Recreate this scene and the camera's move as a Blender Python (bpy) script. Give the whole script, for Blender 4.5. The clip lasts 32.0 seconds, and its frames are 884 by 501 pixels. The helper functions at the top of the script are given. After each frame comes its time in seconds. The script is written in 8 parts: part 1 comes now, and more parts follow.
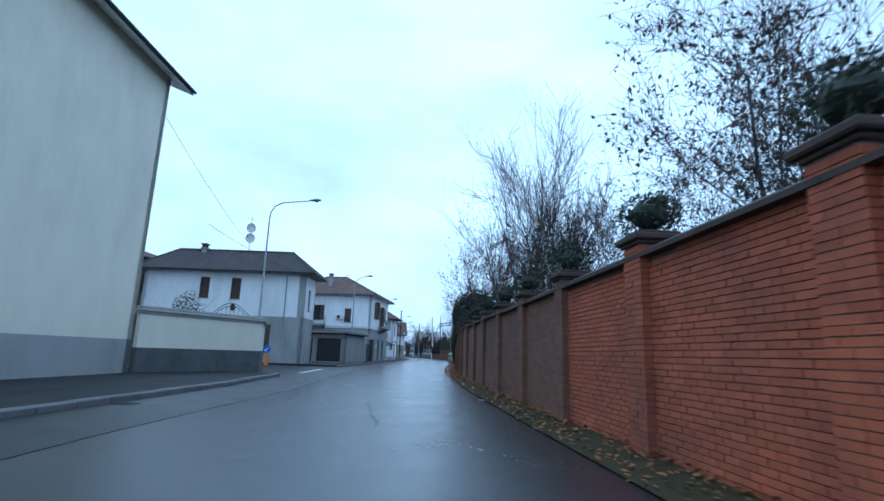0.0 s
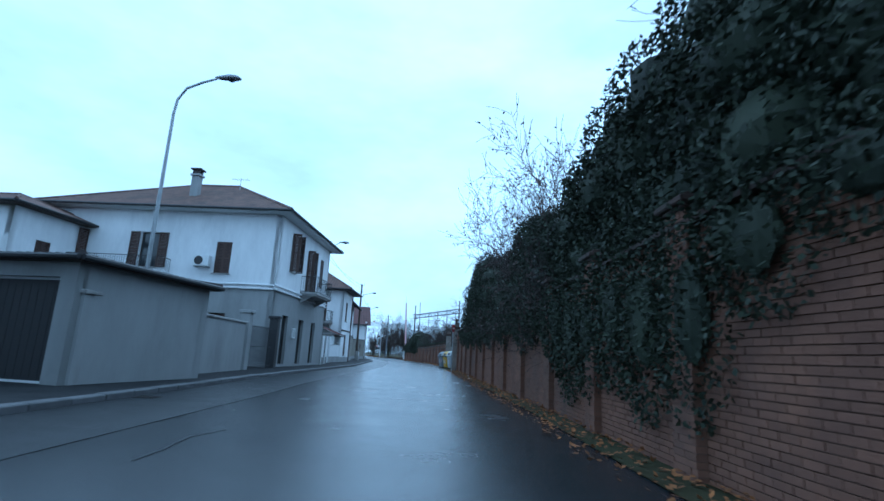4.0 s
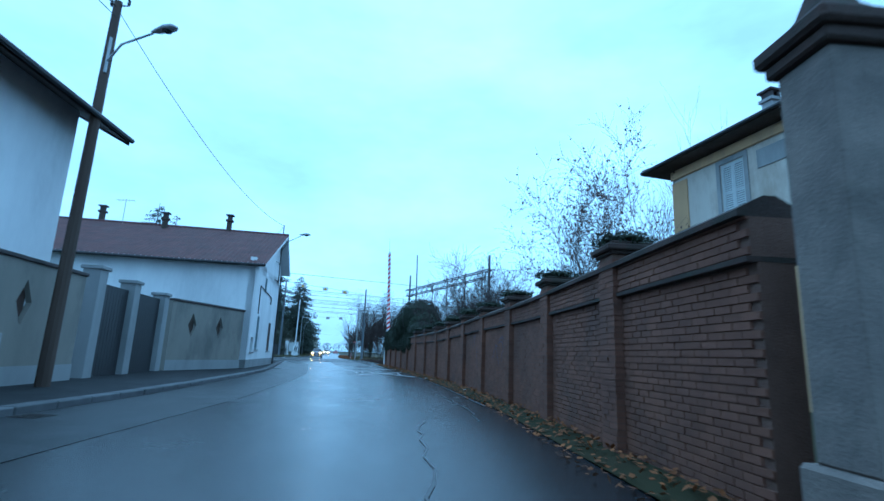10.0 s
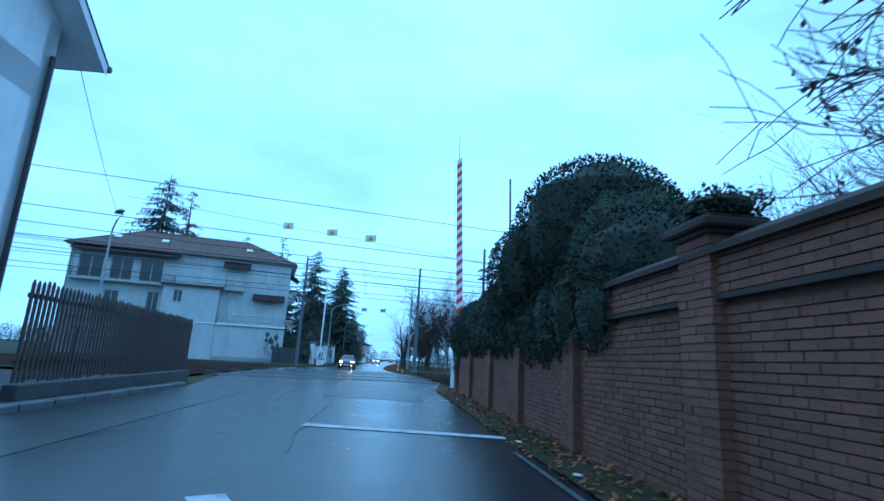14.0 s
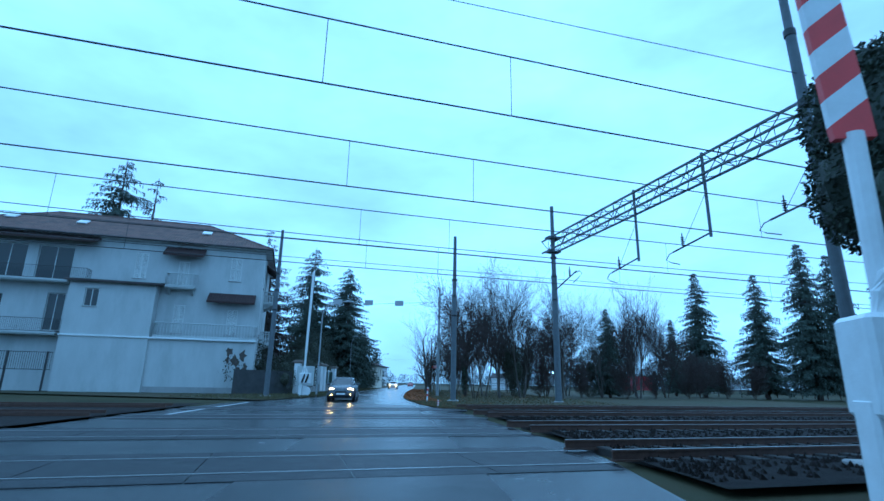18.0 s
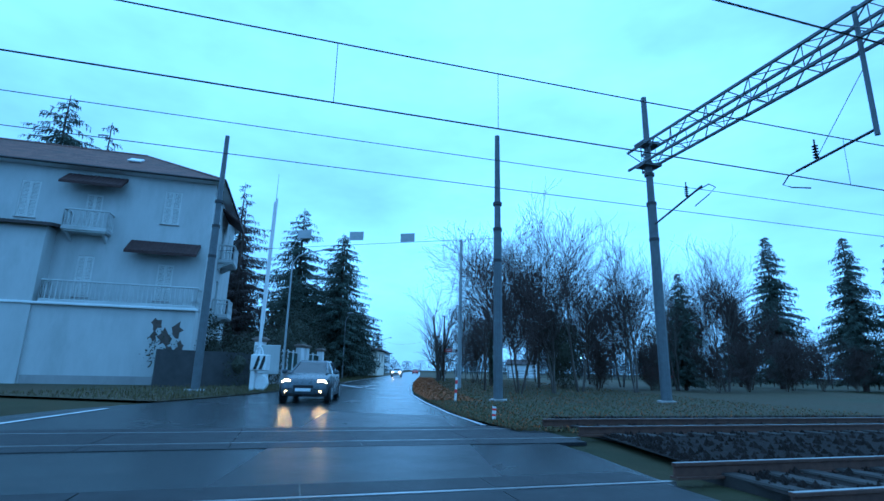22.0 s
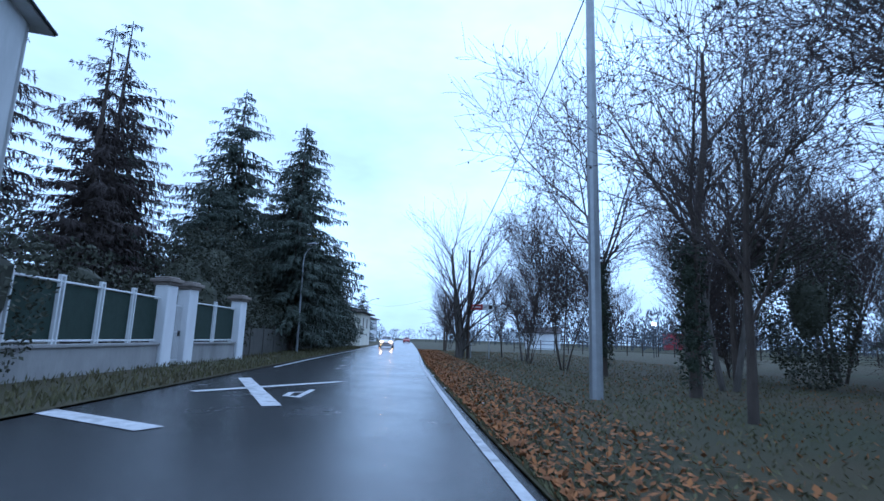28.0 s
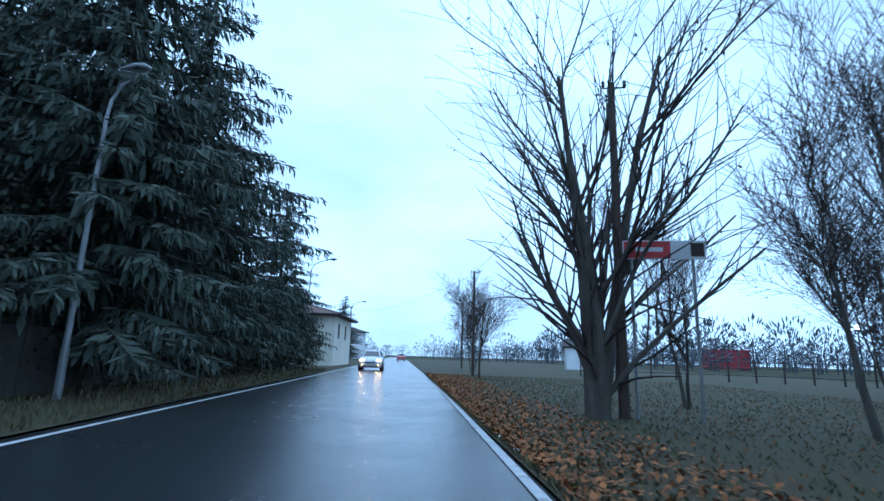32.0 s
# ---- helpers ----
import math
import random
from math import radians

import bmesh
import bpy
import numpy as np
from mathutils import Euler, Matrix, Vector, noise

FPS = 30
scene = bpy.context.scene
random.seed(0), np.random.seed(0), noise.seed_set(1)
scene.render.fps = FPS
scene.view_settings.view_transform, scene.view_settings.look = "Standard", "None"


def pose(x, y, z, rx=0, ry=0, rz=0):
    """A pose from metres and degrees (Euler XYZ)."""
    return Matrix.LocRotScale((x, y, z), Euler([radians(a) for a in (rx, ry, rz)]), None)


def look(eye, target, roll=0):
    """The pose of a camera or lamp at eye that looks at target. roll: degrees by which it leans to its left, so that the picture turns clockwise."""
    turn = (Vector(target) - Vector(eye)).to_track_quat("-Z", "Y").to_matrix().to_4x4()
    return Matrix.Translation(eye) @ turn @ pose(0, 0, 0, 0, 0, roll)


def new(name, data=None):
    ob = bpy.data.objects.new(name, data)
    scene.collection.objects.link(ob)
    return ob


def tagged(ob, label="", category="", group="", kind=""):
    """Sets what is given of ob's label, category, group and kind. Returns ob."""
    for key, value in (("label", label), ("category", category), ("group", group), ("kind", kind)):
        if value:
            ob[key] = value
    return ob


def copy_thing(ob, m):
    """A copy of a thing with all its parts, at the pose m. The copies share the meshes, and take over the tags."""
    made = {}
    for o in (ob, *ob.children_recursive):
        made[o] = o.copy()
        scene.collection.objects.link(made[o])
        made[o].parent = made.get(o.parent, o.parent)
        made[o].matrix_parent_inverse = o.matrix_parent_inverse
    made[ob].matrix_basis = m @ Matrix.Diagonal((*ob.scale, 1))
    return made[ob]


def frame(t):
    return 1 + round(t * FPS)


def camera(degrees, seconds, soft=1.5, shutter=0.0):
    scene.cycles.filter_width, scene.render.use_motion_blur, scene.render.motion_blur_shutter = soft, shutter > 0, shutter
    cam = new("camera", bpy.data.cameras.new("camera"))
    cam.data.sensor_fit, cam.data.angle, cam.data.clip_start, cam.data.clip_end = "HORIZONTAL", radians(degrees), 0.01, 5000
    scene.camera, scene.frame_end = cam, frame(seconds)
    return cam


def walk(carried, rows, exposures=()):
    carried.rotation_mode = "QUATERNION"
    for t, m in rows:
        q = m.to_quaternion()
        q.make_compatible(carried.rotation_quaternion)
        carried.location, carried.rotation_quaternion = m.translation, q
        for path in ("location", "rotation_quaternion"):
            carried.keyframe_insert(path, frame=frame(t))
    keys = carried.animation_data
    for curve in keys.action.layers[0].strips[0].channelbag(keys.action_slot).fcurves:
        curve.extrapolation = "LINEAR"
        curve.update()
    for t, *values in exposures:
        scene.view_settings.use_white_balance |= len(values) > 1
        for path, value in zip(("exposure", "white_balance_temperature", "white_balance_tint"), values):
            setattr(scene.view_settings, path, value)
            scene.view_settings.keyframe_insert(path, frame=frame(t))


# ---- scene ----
cam = camera(82.1, 32.0, 1.5, 0.14)
PATH = [
    (0.0, pose(11.447, -56.171, 1.206, 101.63, -1.90, 5.67)),
    (0.5, pose(10.500, -51.082, 1.195, 101.63, -1.53, 5.54)),
    (1.0, pose(9.624, -45.988, 1.198, 101.77, -1.75, 5.23)),
    (1.5, pose(8.700, -40.950, 1.170, 101.36, -1.54, 4.82)),
    (2.0, pose(7.902, -35.978, 1.187, 101.84, -1.82, 4.33)),
    (2.5, pose(7.169, -31.064, 1.184, 102.23, -2.19, 3.78)),
    (3.0, pose(6.507, -26.244, 1.194, 102.13, -2.22, 3.35)),
    (3.5, pose(5.933, -21.498, 1.199, 101.73, -2.62, 2.60)),
    (5.5, pose(4.875, -4.230, 1.199, 101.79, -3.48, 0.73)),
    (6.0, pose(4.498, 0.929, 1.194, 101.81, -4.63, 0.61)),
    (6.5, pose(4.141, 6.101, 1.191, 102.01, -5.24, 0.68)),
    (7.0, pose(3.760, 11.208, 1.187, 101.83, -5.35, 0.70)),
    (7.5, pose(3.361, 16.156, 1.181, 101.93, -5.32, 0.73)),
    (8.0, pose(2.964, 20.958, 1.152, 102.23, -5.39, 0.99)),
    (8.5, pose(2.554, 25.698, 1.205, 101.84, -4.88, 1.23)),
    (9.0, pose(2.191, 30.287, 1.235, 101.57, -4.21, 1.57)),
    (9.5, pose(1.751, 34.671, 1.191, 101.59, -2.99, 1.53)),
    (10.0, pose(1.352, 38.973, 1.187, 101.69, -2.33, 1.88)),
    (10.5, pose(0.962, 43.284, 1.196, 101.68, -2.46, 2.41)),
    (11.0, pose(0.551, 47.520, 1.201, 101.47, -2.42, 3.03)),
    (11.5, pose(0.037, 51.568, 1.217, 101.60, -2.69, 3.52)),
    (12.0, pose(-0.565, 55.400, 1.172, 101.62, -2.83, 4.33)),
    (12.5, pose(-1.255, 58.944, 1.169, 101.46, -3.13, 5.26)),
    (13.0, pose(-1.898, 62.046, 1.188, 101.67, -3.43, 6.40)),
    (13.5, pose(-2.533, 65.115, 1.212, 101.90, -3.41, 7.46)),
    (14.0, pose(-3.233, 68.138, 1.217, 102.45, -3.08, 8.55)),
    (14.5, pose(-4.037, 71.092, 1.196, 102.40, -2.77, 9.41)),
    (16.5, pose(-7.168, 82.766, 1.181, 102.94, -2.17, 11.30)),
    (17.0, pose(-7.777, 85.074, 1.205, 103.26, -1.76, 10.95)),
    (17.5, pose(-8.439, 87.406, 1.198, 104.26, -1.47, 10.66)),
    (18.0, pose(-9.075, 89.630, 1.196, 104.69, -1.10, 10.61)),
    (18.5, pose(-9.678, 91.714, 1.198, 104.83, -0.88, 10.68)),
    (19.0, pose(-10.264, 93.689, 1.196, 104.65, -1.17, 10.91)),
    (19.5, pose(-10.786, 95.510, 1.200, 103.48, -2.00, 10.80)),
    (20.0, pose(-11.286, 97.221, 1.200, 103.17, -3.22, 10.89)),
    (20.5, pose(-11.741, 98.876, 1.198, 103.34, -2.11, 10.64)),
    (21.0, pose(-12.204, 100.506, 1.192, 103.00, -2.33, 10.75)),
    (21.5, pose(-12.686, 102.154, 1.199, 102.70, -2.22, 10.98)),
    (22.0, pose(-13.182, 103.827, 1.202, 103.31, -1.23, 10.93)),
    (22.5, pose(-13.686, 105.467, 1.214, 104.23, -2.19, 11.21)),
    (23.0, pose(-14.148, 107.021, 1.201, 103.79, -2.35, 11.26)),
    (23.5, pose(-14.607, 108.552, 1.206, 103.13, -2.62, 11.33)),
    (24.0, pose(-15.031, 110.049, 1.201, 103.26, -1.42, 10.90)),
    (24.5, pose(-15.499, 111.657, 1.203, 102.37, -2.12, 10.48)),
    (25.0, pose(-15.998, 113.481, 1.195, 102.11, -1.56, 10.08)),
    (25.5, pose(-16.561, 115.475, 1.198, 101.65, -1.92, 10.21)),
    (26.0, pose(-17.173, 117.599, 1.196, 98.69, -2.67, 10.57)),
    (26.5, pose(-17.807, 119.834, 1.197, 97.64, -3.73, 10.45)),
    (28.5, pose(-21.177, 130.321, 1.228, 100.70, -1.38, 9.19)),
    (29.0, pose(-21.775, 132.769, 1.218, 101.02, -1.95, 9.15)),
    (29.5, pose(-22.420, 135.321, 1.187, 101.43, -1.91, 9.01)),
    (30.0, pose(-23.162, 138.183, 1.198, 101.59, -1.87, 8.96)),
    (30.5, pose(-23.951, 141.309, 1.211, 101.75, -1.94, 9.13)),
    (31.0, pose(-24.783, 144.621, 1.214, 101.82, -1.95, 9.17)),
    (31.5, pose(-25.615, 148.073, 1.191, 101.71, -1.76, 8.92)),
    (32.0, pose(-26.494, 151.583, 1.156, 101.81, -1.72, 8.59)),
]
EXPO = [(0.0, 0.05, 4900, 12), (3.0, 0.0, 4550, 6), (5.5, 0.15, 4700, 8), (7.0, 0.2, 4650, 8), (8.0, 0.15, 4600, 5), (8.8, 0.05, 4450, 1), (9.2, 0.0, 4300, 0), (11.0, 0.0, 4050, -2), (13.0, -0.05, 3900, 0), (17.0, -0.15, 4000, 0), (19.0, -0.25, 3850, 0),
        (21.5, -0.25, 3700, 0), (22.6, -0.28, 3450, -4), (23.3, -0.35, 2950, -16), (24.5, -0.35, 2850, -13), (26.0, -0.25, 3200, -6), (26.6, -0.1, 4400, 10), (29.0, 0.1, 4800, 22), (32.0, 0.1, 4650, 12)]
walk(cam, PATH, EXPO)

# ---- world and sun: a bright, even, overcast winter sky near dusk ----
world = bpy.data.worlds.new("overcast_sky")
scene.world = world
world.use_nodes = True
wn, wl = world.node_tree.nodes, world.node_tree.links
wn.clear()
w_out = wn.new("ShaderNodeOutputWorld")
w_bg = wn.new("ShaderNodeBackground")
w_sky = wn.new("ShaderNodeTexSky")
w_sky.sky_type, w_sky.sun_disc = "NISHITA", False
w_sky.sun_elevation, w_sky.sun_rotation = radians(60), radians(4)
w_sky.air_density, w_sky.dust_density, w_sky.ozone_density = 1.0, 6.0, 3.0
w_mix = wn.new("ShaderNodeMix")
w_mix.data_type, w_mix.blend_type = "RGBA", "MIX"
w_mix.inputs["Factor"].default_value = 0.965
w_mix.inputs["B"].default_value = (6.7, 8.5, 9.2, 1)
wl.new(w_sky.outputs[0], w_mix.inputs["A"])
# thin uneven cloud
w_tc = wn.new("ShaderNodeTexCoord")
w_cloud = wn.new("ShaderNodeTexNoise")
w_cloud.inputs["Scale"].default_value, w_cloud.inputs["Detail"].default_value, w_cloud.inputs["Roughness"].default_value = 2.2, 5, 0.55
w_map = wn.new("ShaderNodeMapping")
w_map.inputs["Scale"].default_value = (1, 1, 2.4)
wl.new(w_tc.outputs["Generated"], w_map.inputs[0])
wl.new(w_map.outputs[0], w_cloud.inputs[0])
w_range = wn.new("ShaderNodeMapRange")
w_range.inputs[1].default_value, w_range.inputs[2].default_value, w_range.inputs[3].default_value, w_range.inputs[4].default_value = 0.3, 0.7, 0.72, 1.22
wl.new(w_cloud.outputs[0], w_range.inputs[0])
w_mul = wn.new("ShaderNodeVectorMath")
w_mul.operation = "SCALE"
wl.new(w_mix.outputs["Result"], w_mul.inputs[0])
wl.new(w_range.outputs[0], w_mul.inputs["Scale"])
wl.new(w_mul.outputs[0], w_bg.inputs["Color"])
w_bg.inputs["Strength"].default_value = 0.135
wl.new(w_bg.outputs[0], w_out.inputs["Surface"])
sun_data = bpy.data.lights.new("sun", "SUN")
sun_data.energy, sun_data.angle, sun_data.color = 0.3, radians(70), (1.0, 0.95, 0.9)
sun = new("sun", sun_data)
sun.matrix_world = look((-20, 200, 260), (-10, 60, 0))


# ---- materials ----
def material(name, base, rough=0.8, var=None, scale=3.0, detail_scale=40.0, bump=0.2, amount=0.5, metal=0.0,
             spec=0.4, stain=None, stain_scale=0.4, stain_amount=0.5, island=0.0, rnd=0.0, rough_var=0.1, streak=1.0):
    """A surface with a grain and larger stains; base, var and stain are colours."""
    m = bpy.data.materials.new(name)
    m.use_nodes = True
    n, l = m.node_tree.nodes, m.node_tree.links
    b = n["Principled BSDF"]
    b.inputs["Metallic"].default_value = metal
    b.inputs["Specular IOR Level"].default_value = spec
    tc = n.new("ShaderNodeTexCoord")
    mp = n.new("ShaderNodeMapping")
    mp.inputs["Scale"].default_value = (1, 1, streak)
    l.new(tc.outputs["Object"], mp.inputs[0])
    fine = n.new("ShaderNodeTexNoise")
    fine.inputs["Scale"].default_value, fine.inputs["Detail"].default_value = detail_scale, 4
    l.new(tc.outputs["Object"], fine.inputs[0])
    mid = n.new("ShaderNodeTexNoise")
    mid.inputs["Scale"].default_value, mid.inputs["Detail"].default_value, mid.inputs["Roughness"].default_value = scale, 6, 0.65
    l.new(mp.outputs[0], mid.inputs[0])
    ramp = n.new("ShaderNodeMapRange")
    ramp.inputs[1].default_value, ramp.inputs[2].default_value = 0.35, 0.68
    l.new(mid.outputs[0], ramp.inputs[0])
    mix = n.new("ShaderNodeMix")
    mix.data_type = "RGBA"
    mix.inputs["A"].default_value = (*base, 1)
    mix.inputs["B"].default_value = (*(var or [c * 0.7 for c in base]), 1)
    mul = n.new("ShaderNodeMath")
    mul.operation, mul.inputs[1].default_value = "MULTIPLY", amount
    l.new(ramp.outputs[0], mul.inputs[0])
    l.new(mul.outputs[0], mix.inputs["Factor"])
    col = mix.outputs["Result"]
    if stain:
        big = n.new("ShaderNodeTexNoise")
        big.inputs["Scale"].default_value, big.inputs["Detail"].default_value, big.inputs["Roughness"].default_value = stain_scale, 8, 0.7
        l.new(mp.outputs[0], big.inputs[0])
        r2 = n.new("ShaderNodeMapRange")
        r2.inputs[1].default_value, r2.inputs[2].default_value, r2.inputs[4].default_value = 0.5, 0.66, stain_amount
        l.new(big.outputs[0], r2.inputs[0])
        mix2 = n.new("ShaderNodeMix")
        mix2.data_type = "RGBA"
        mix2.inputs["B"].default_value = (*stain, 1)
        l.new(col, mix2.inputs["A"])
        l.new(r2.outputs[0], mix2.inputs["Factor"])
        col = mix2.outputs["Result"]
    if island or rnd:
        hsv = n.new("ShaderNodeHueSaturation")
        add = n.new("ShaderNodeMapRange")
        span = island or rnd
        add.inputs[3].default_value, add.inputs[4].default_value = 1 - span, 1 + span
        if island:
            geo = n.new("ShaderNodeNewGeometry")
            l.new(geo.outputs["Random Per Island"], add.inputs[0])
        else:
            oi = n.new("ShaderNodeObjectInfo")
            l.new(oi.outputs["Random"], add.inputs[0])
        l.new(add.outputs[0], hsv.inputs["Value"])
        l.new(col, hsv.inputs["Color"])
        col = hsv.outputs["Color"]
    l.new(col, b.inputs["Base Color"])
    rr = n.new("ShaderNodeMapRange")
    rr.inputs[3].default_value, rr.inputs[4].default_value = max(0.02, rough - rough_var), min(1, rough + rough_var)
    l.new(mid.outputs[0], rr.inputs[0])
    l.new(rr.outputs[0], b.inputs["Roughness"])
    if bump:
        bp = n.new("ShaderNodeBump")
        bp.inputs["Strength"].default_value, bp.inputs["Distance"].default_value = bump, 0.02
        sm = n.new("ShaderNodeMath")
        sm.operation = "ADD"
        l.new(fine.outputs[0], sm.inputs[0])
        l.new(mid.outputs[0], sm.inputs[1])
        l.new(sm.outputs[0], bp.inputs["Height"])
        l.new(bp.outputs[0], b.inputs["Normal"])
    return m


def glowing(name, colour, strength):
    m = bpy.data.materials.new(name)
    m.use_nodes = True
    b = m.node_tree.nodes["Principled BSDF"]
    b.inputs["Base Color"].default_value = (*colour, 1)
    b.inputs["Emission Color"].default_value = (*colour, 1)
    b.inputs["Emission Strength"].default_value = strength
    return m


ASPHALT = material("asphalt", (0.03, 0.032, 0.035), 0.24, (0.017, 0.018, 0.02), 0.6, 90, 0.16, 0.8, stain=(0.02, 0.021, 0.023), stain_scale=0.22, stain_amount=0.7, rough_var=0.12, spec=0.45)
ASPHALT_WORN = material("worn_asphalt", (0.027, 0.029, 0.032), 0.32, (0.02, 0.021, 0.023), 1.1, 90, 0.4, 0.8, stain=(0.018, 0.018, 0.02), stain_scale=0.5, stain_amount=0.6, spec=0.25)
PAVEMENT = material("pavement_asphalt", (0.027, 0.028, 0.03), 0.7, (0.017, 0.017, 0.019), 1.0, 70, 0.4, 0.8, stain=(0.03, 0.03, 0.032), stain_scale=0.35, stain_amount=0.6, spec=0.15)
KERB = material("kerb_stone", (0.13, 0.13, 0.135), 0.8, (0.1, 0.1, 0.105), 3, 50, 0.4, 0.8, rnd=0.12)
GRASS_SOIL = material("winter_grass_soil", (0.045, 0.046, 0.022), 0.95, (0.056, 0.046, 0.025), 0.5, 30, 0.6, 0.9, stain=(0.022, 0.026, 0.011), stain_scale=0.12, stain_amount=0.8, spec=0.12)
LAWN = material("winter_lawn", (0.045, 0.042, 0.018), 0.95, (0.06, 0.044, 0.02), 0.35, 45, 0.7, 0.9, stain=(0.04, 0.045, 0.016), stain_scale=0.1, stain_amount=0.8)
GRASS = material("winter_grass_blades", (0.085, 0.085, 0.038), 0.9, (0.1, 0.082, 0.042), 0.3, 5, 0, 0.9, island=0.35)
DEAD_LEAVES = material("fallen_leaves", (0.27, 0.105, 0.03), 0.9, (0.16, 0.068, 0.026), 2, 9, 0, 0.8, island=0.35)
BALLAST = material("track_ballast", (0.024, 0.019, 0.017), 0.95, (0.013, 0.011, 0.01), 4, 30, 1.0, 0.9, island=0.3, spec=0.12)
RUST = material("rusty_rail_steel", (0.08, 0.045, 0.03), 0.7, (0.045, 0.026, 0.02), 8, 60, 0.2, 0.8)
RAIL_TOP = material("worn_rail_head", (0.35, 0.35, 0.36), 0.35, (0.25, 0.23, 0.22), 6, 60, 0.05, 0.6, metal=0.9)
PAINT_FAINT = material("worn_road_paint", (0.11, 0.11, 0.115), 0.7, (0.05, 0.052, 0.055), 5, 60, 0.3, 0.9, stain=(0.03, 0.031, 0.034), stain_scale=1.2, stain_amount=0.9)
PAINT_WHITE = material("road_paint", (0.55, 0.55, 0.56), 0.7, (0.36, 0.36, 0.37), 5, 60, 0.3, 0.8, stain=(0.16, 0.165, 0.17), stain_scale=2.5, stain_amount=0.6)
BRICK = material("red_brick", (0.2, 0.097, 0.06), 0.88, (0.13, 0.066, 0.046), 1.6, 45, 0.5, 0.8, stain=(0.1, 0.055, 0.04), stain_scale=0.5, stain_amount=0.5, rnd=0.16)
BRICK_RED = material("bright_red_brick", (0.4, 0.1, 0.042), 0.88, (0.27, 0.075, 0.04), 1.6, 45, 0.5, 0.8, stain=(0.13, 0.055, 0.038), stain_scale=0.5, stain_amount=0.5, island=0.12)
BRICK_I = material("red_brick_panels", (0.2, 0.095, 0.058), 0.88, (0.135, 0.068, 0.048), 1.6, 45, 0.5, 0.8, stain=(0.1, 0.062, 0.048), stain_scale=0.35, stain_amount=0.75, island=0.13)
MORTAR = material("brown_mortar", (0.17, 0.1, 0.072), 0.95, (0.12, 0.074, 0.056), 4, 60, 0.5, 0.7)
COPING = material("dark_stone_coping", (0.075, 0.045, 0.036), 0.9, (0.04, 0.034, 0.028), 2, 40, 0.5, 0.9, stain=(0.04, 0.045, 0.03), stain_scale=1.2, stain_amount=0.6)
STONE_DARK = material("weathered_gate_stone", (0.26, 0.22, 0.19), 0.9, (0.14, 0.12, 0.11), 1.5, 40, 0.5, 0.8, stain=(0.08, 0.075, 0.065), stain_scale=1.0, stain_amount=0.6)
PLASTER_WHITE = material("white_plaster", (0.8, 0.8, 0.81), 0.85, (0.64, 0.64, 0.66), 1.2, 60, 0.25, 0.6, stain=(0.42, 0.43, 0.45), stain_scale=0.5, stain_amount=0.35, streak=0.35)
PLASTER_CREAM = material("cream_plaster", (0.68, 0.64, 0.54), 0.85, (0.58, 0.55, 0.47), 1.2, 60, 0.25, 0.6, stain=(0.45, 0.42, 0.36), stain_scale=0.45, stain_amount=0.35, streak=0.35)
PLASTER_GREY = material("grey_render", (0.32, 0.32, 0.32), 0.88, (0.25, 0.25, 0.25), 1.3, 60, 0.3, 0.6, stain=(0.2, 0.2, 0.2), stain_scale=0.6, stain_amount=0.5, streak=0.4)
PLASTER_BEIGE = material("beige_render", (0.27, 0.25, 0.215), 0.88, (0.2, 0.187, 0.165), 1.0, 60, 0.3, 0.7, stain=(0.12, 0.115, 0.108), stain_scale=0.6, stain_amount=0.7, streak=0.4)
PLASTER_OCHRE = material("ochre_plaster", (0.56, 0.37, 0.19), 0.88, (0.46, 0.31, 0.17), 1.0, 60, 0.3, 0.7, stain=(0.3, 0.23, 0.16), stain_scale=0.5, stain_amount=0.5, streak=0.4)
PLASTER_BUFF = material("buff_plaster", (0.6, 0.54, 0.46), 0.88, (0.5, 0.44, 0.37), 1.0, 60, 0.3, 0.7, stain=(0.34, 0.27, 0.2), stain_scale=0.5, stain_amount=0.6, streak=0.4)
PLASTER_AQUA = material("pale_grey_plaster", (0.49, 0.5, 0.5), 0.85, (0.39, 0.4, 0.4), 1.0, 60, 0.25, 0.7, stain=(0.33, 0.34, 0.33), stain_scale=0.45, stain_amount=0.5, streak=0.3)
TILE = material("roof_tiles", (0.16, 0.095, 0.075), 0.85, (0.09, 0.06, 0.055), 1.3, 40, 0.5, 0.9, stain=(0.06, 0.055, 0.05), stain_scale=0.7, stain_amount=0.6, island=0.22)
TILE_DARK = material("dark_roof_tiles", (0.075, 0.06, 0.058), 0.85, (0.05, 0.045, 0.045), 1.3, 40, 0.5, 0.9, island=0.2)
TILE_RED = material("red_roof_tiles", (0.12, 0.052, 0.048), 0.85, (0.075, 0.04, 0.04), 1.3, 40, 0.5, 0.9, stain=(0.07, 0.05, 0.05), stain_scale=0.7, stain_amount=0.6, island=0.22)
WOOD_DARK = material("dark_brown_wood", (0.06, 0.043, 0.035), 0.7, (0.035, 0.026, 0.022), 3, 40, 0.3, 0.8, streak=0.15)
WOOD_BROWN = material("brown_shutter_wood", (0.085, 0.05, 0.04), 0.65, (0.05, 0.03, 0.026), 3, 40, 0.25, 0.8, streak=0.2)
WOOD_POLE = material("tarred_wood_pole", (0.09, 0.065, 0.05), 0.85, (0.05, 0.037, 0.03), 2, 30, 0.5, 0.8, streak=0.1)
SHUTTER_BLUE = material("faded_blue_shutter", (0.2, 0.25, 0.28), 0.65, (0.15, 0.19, 0.22), 4, 40, 0.2, 0.7, streak=0.3)
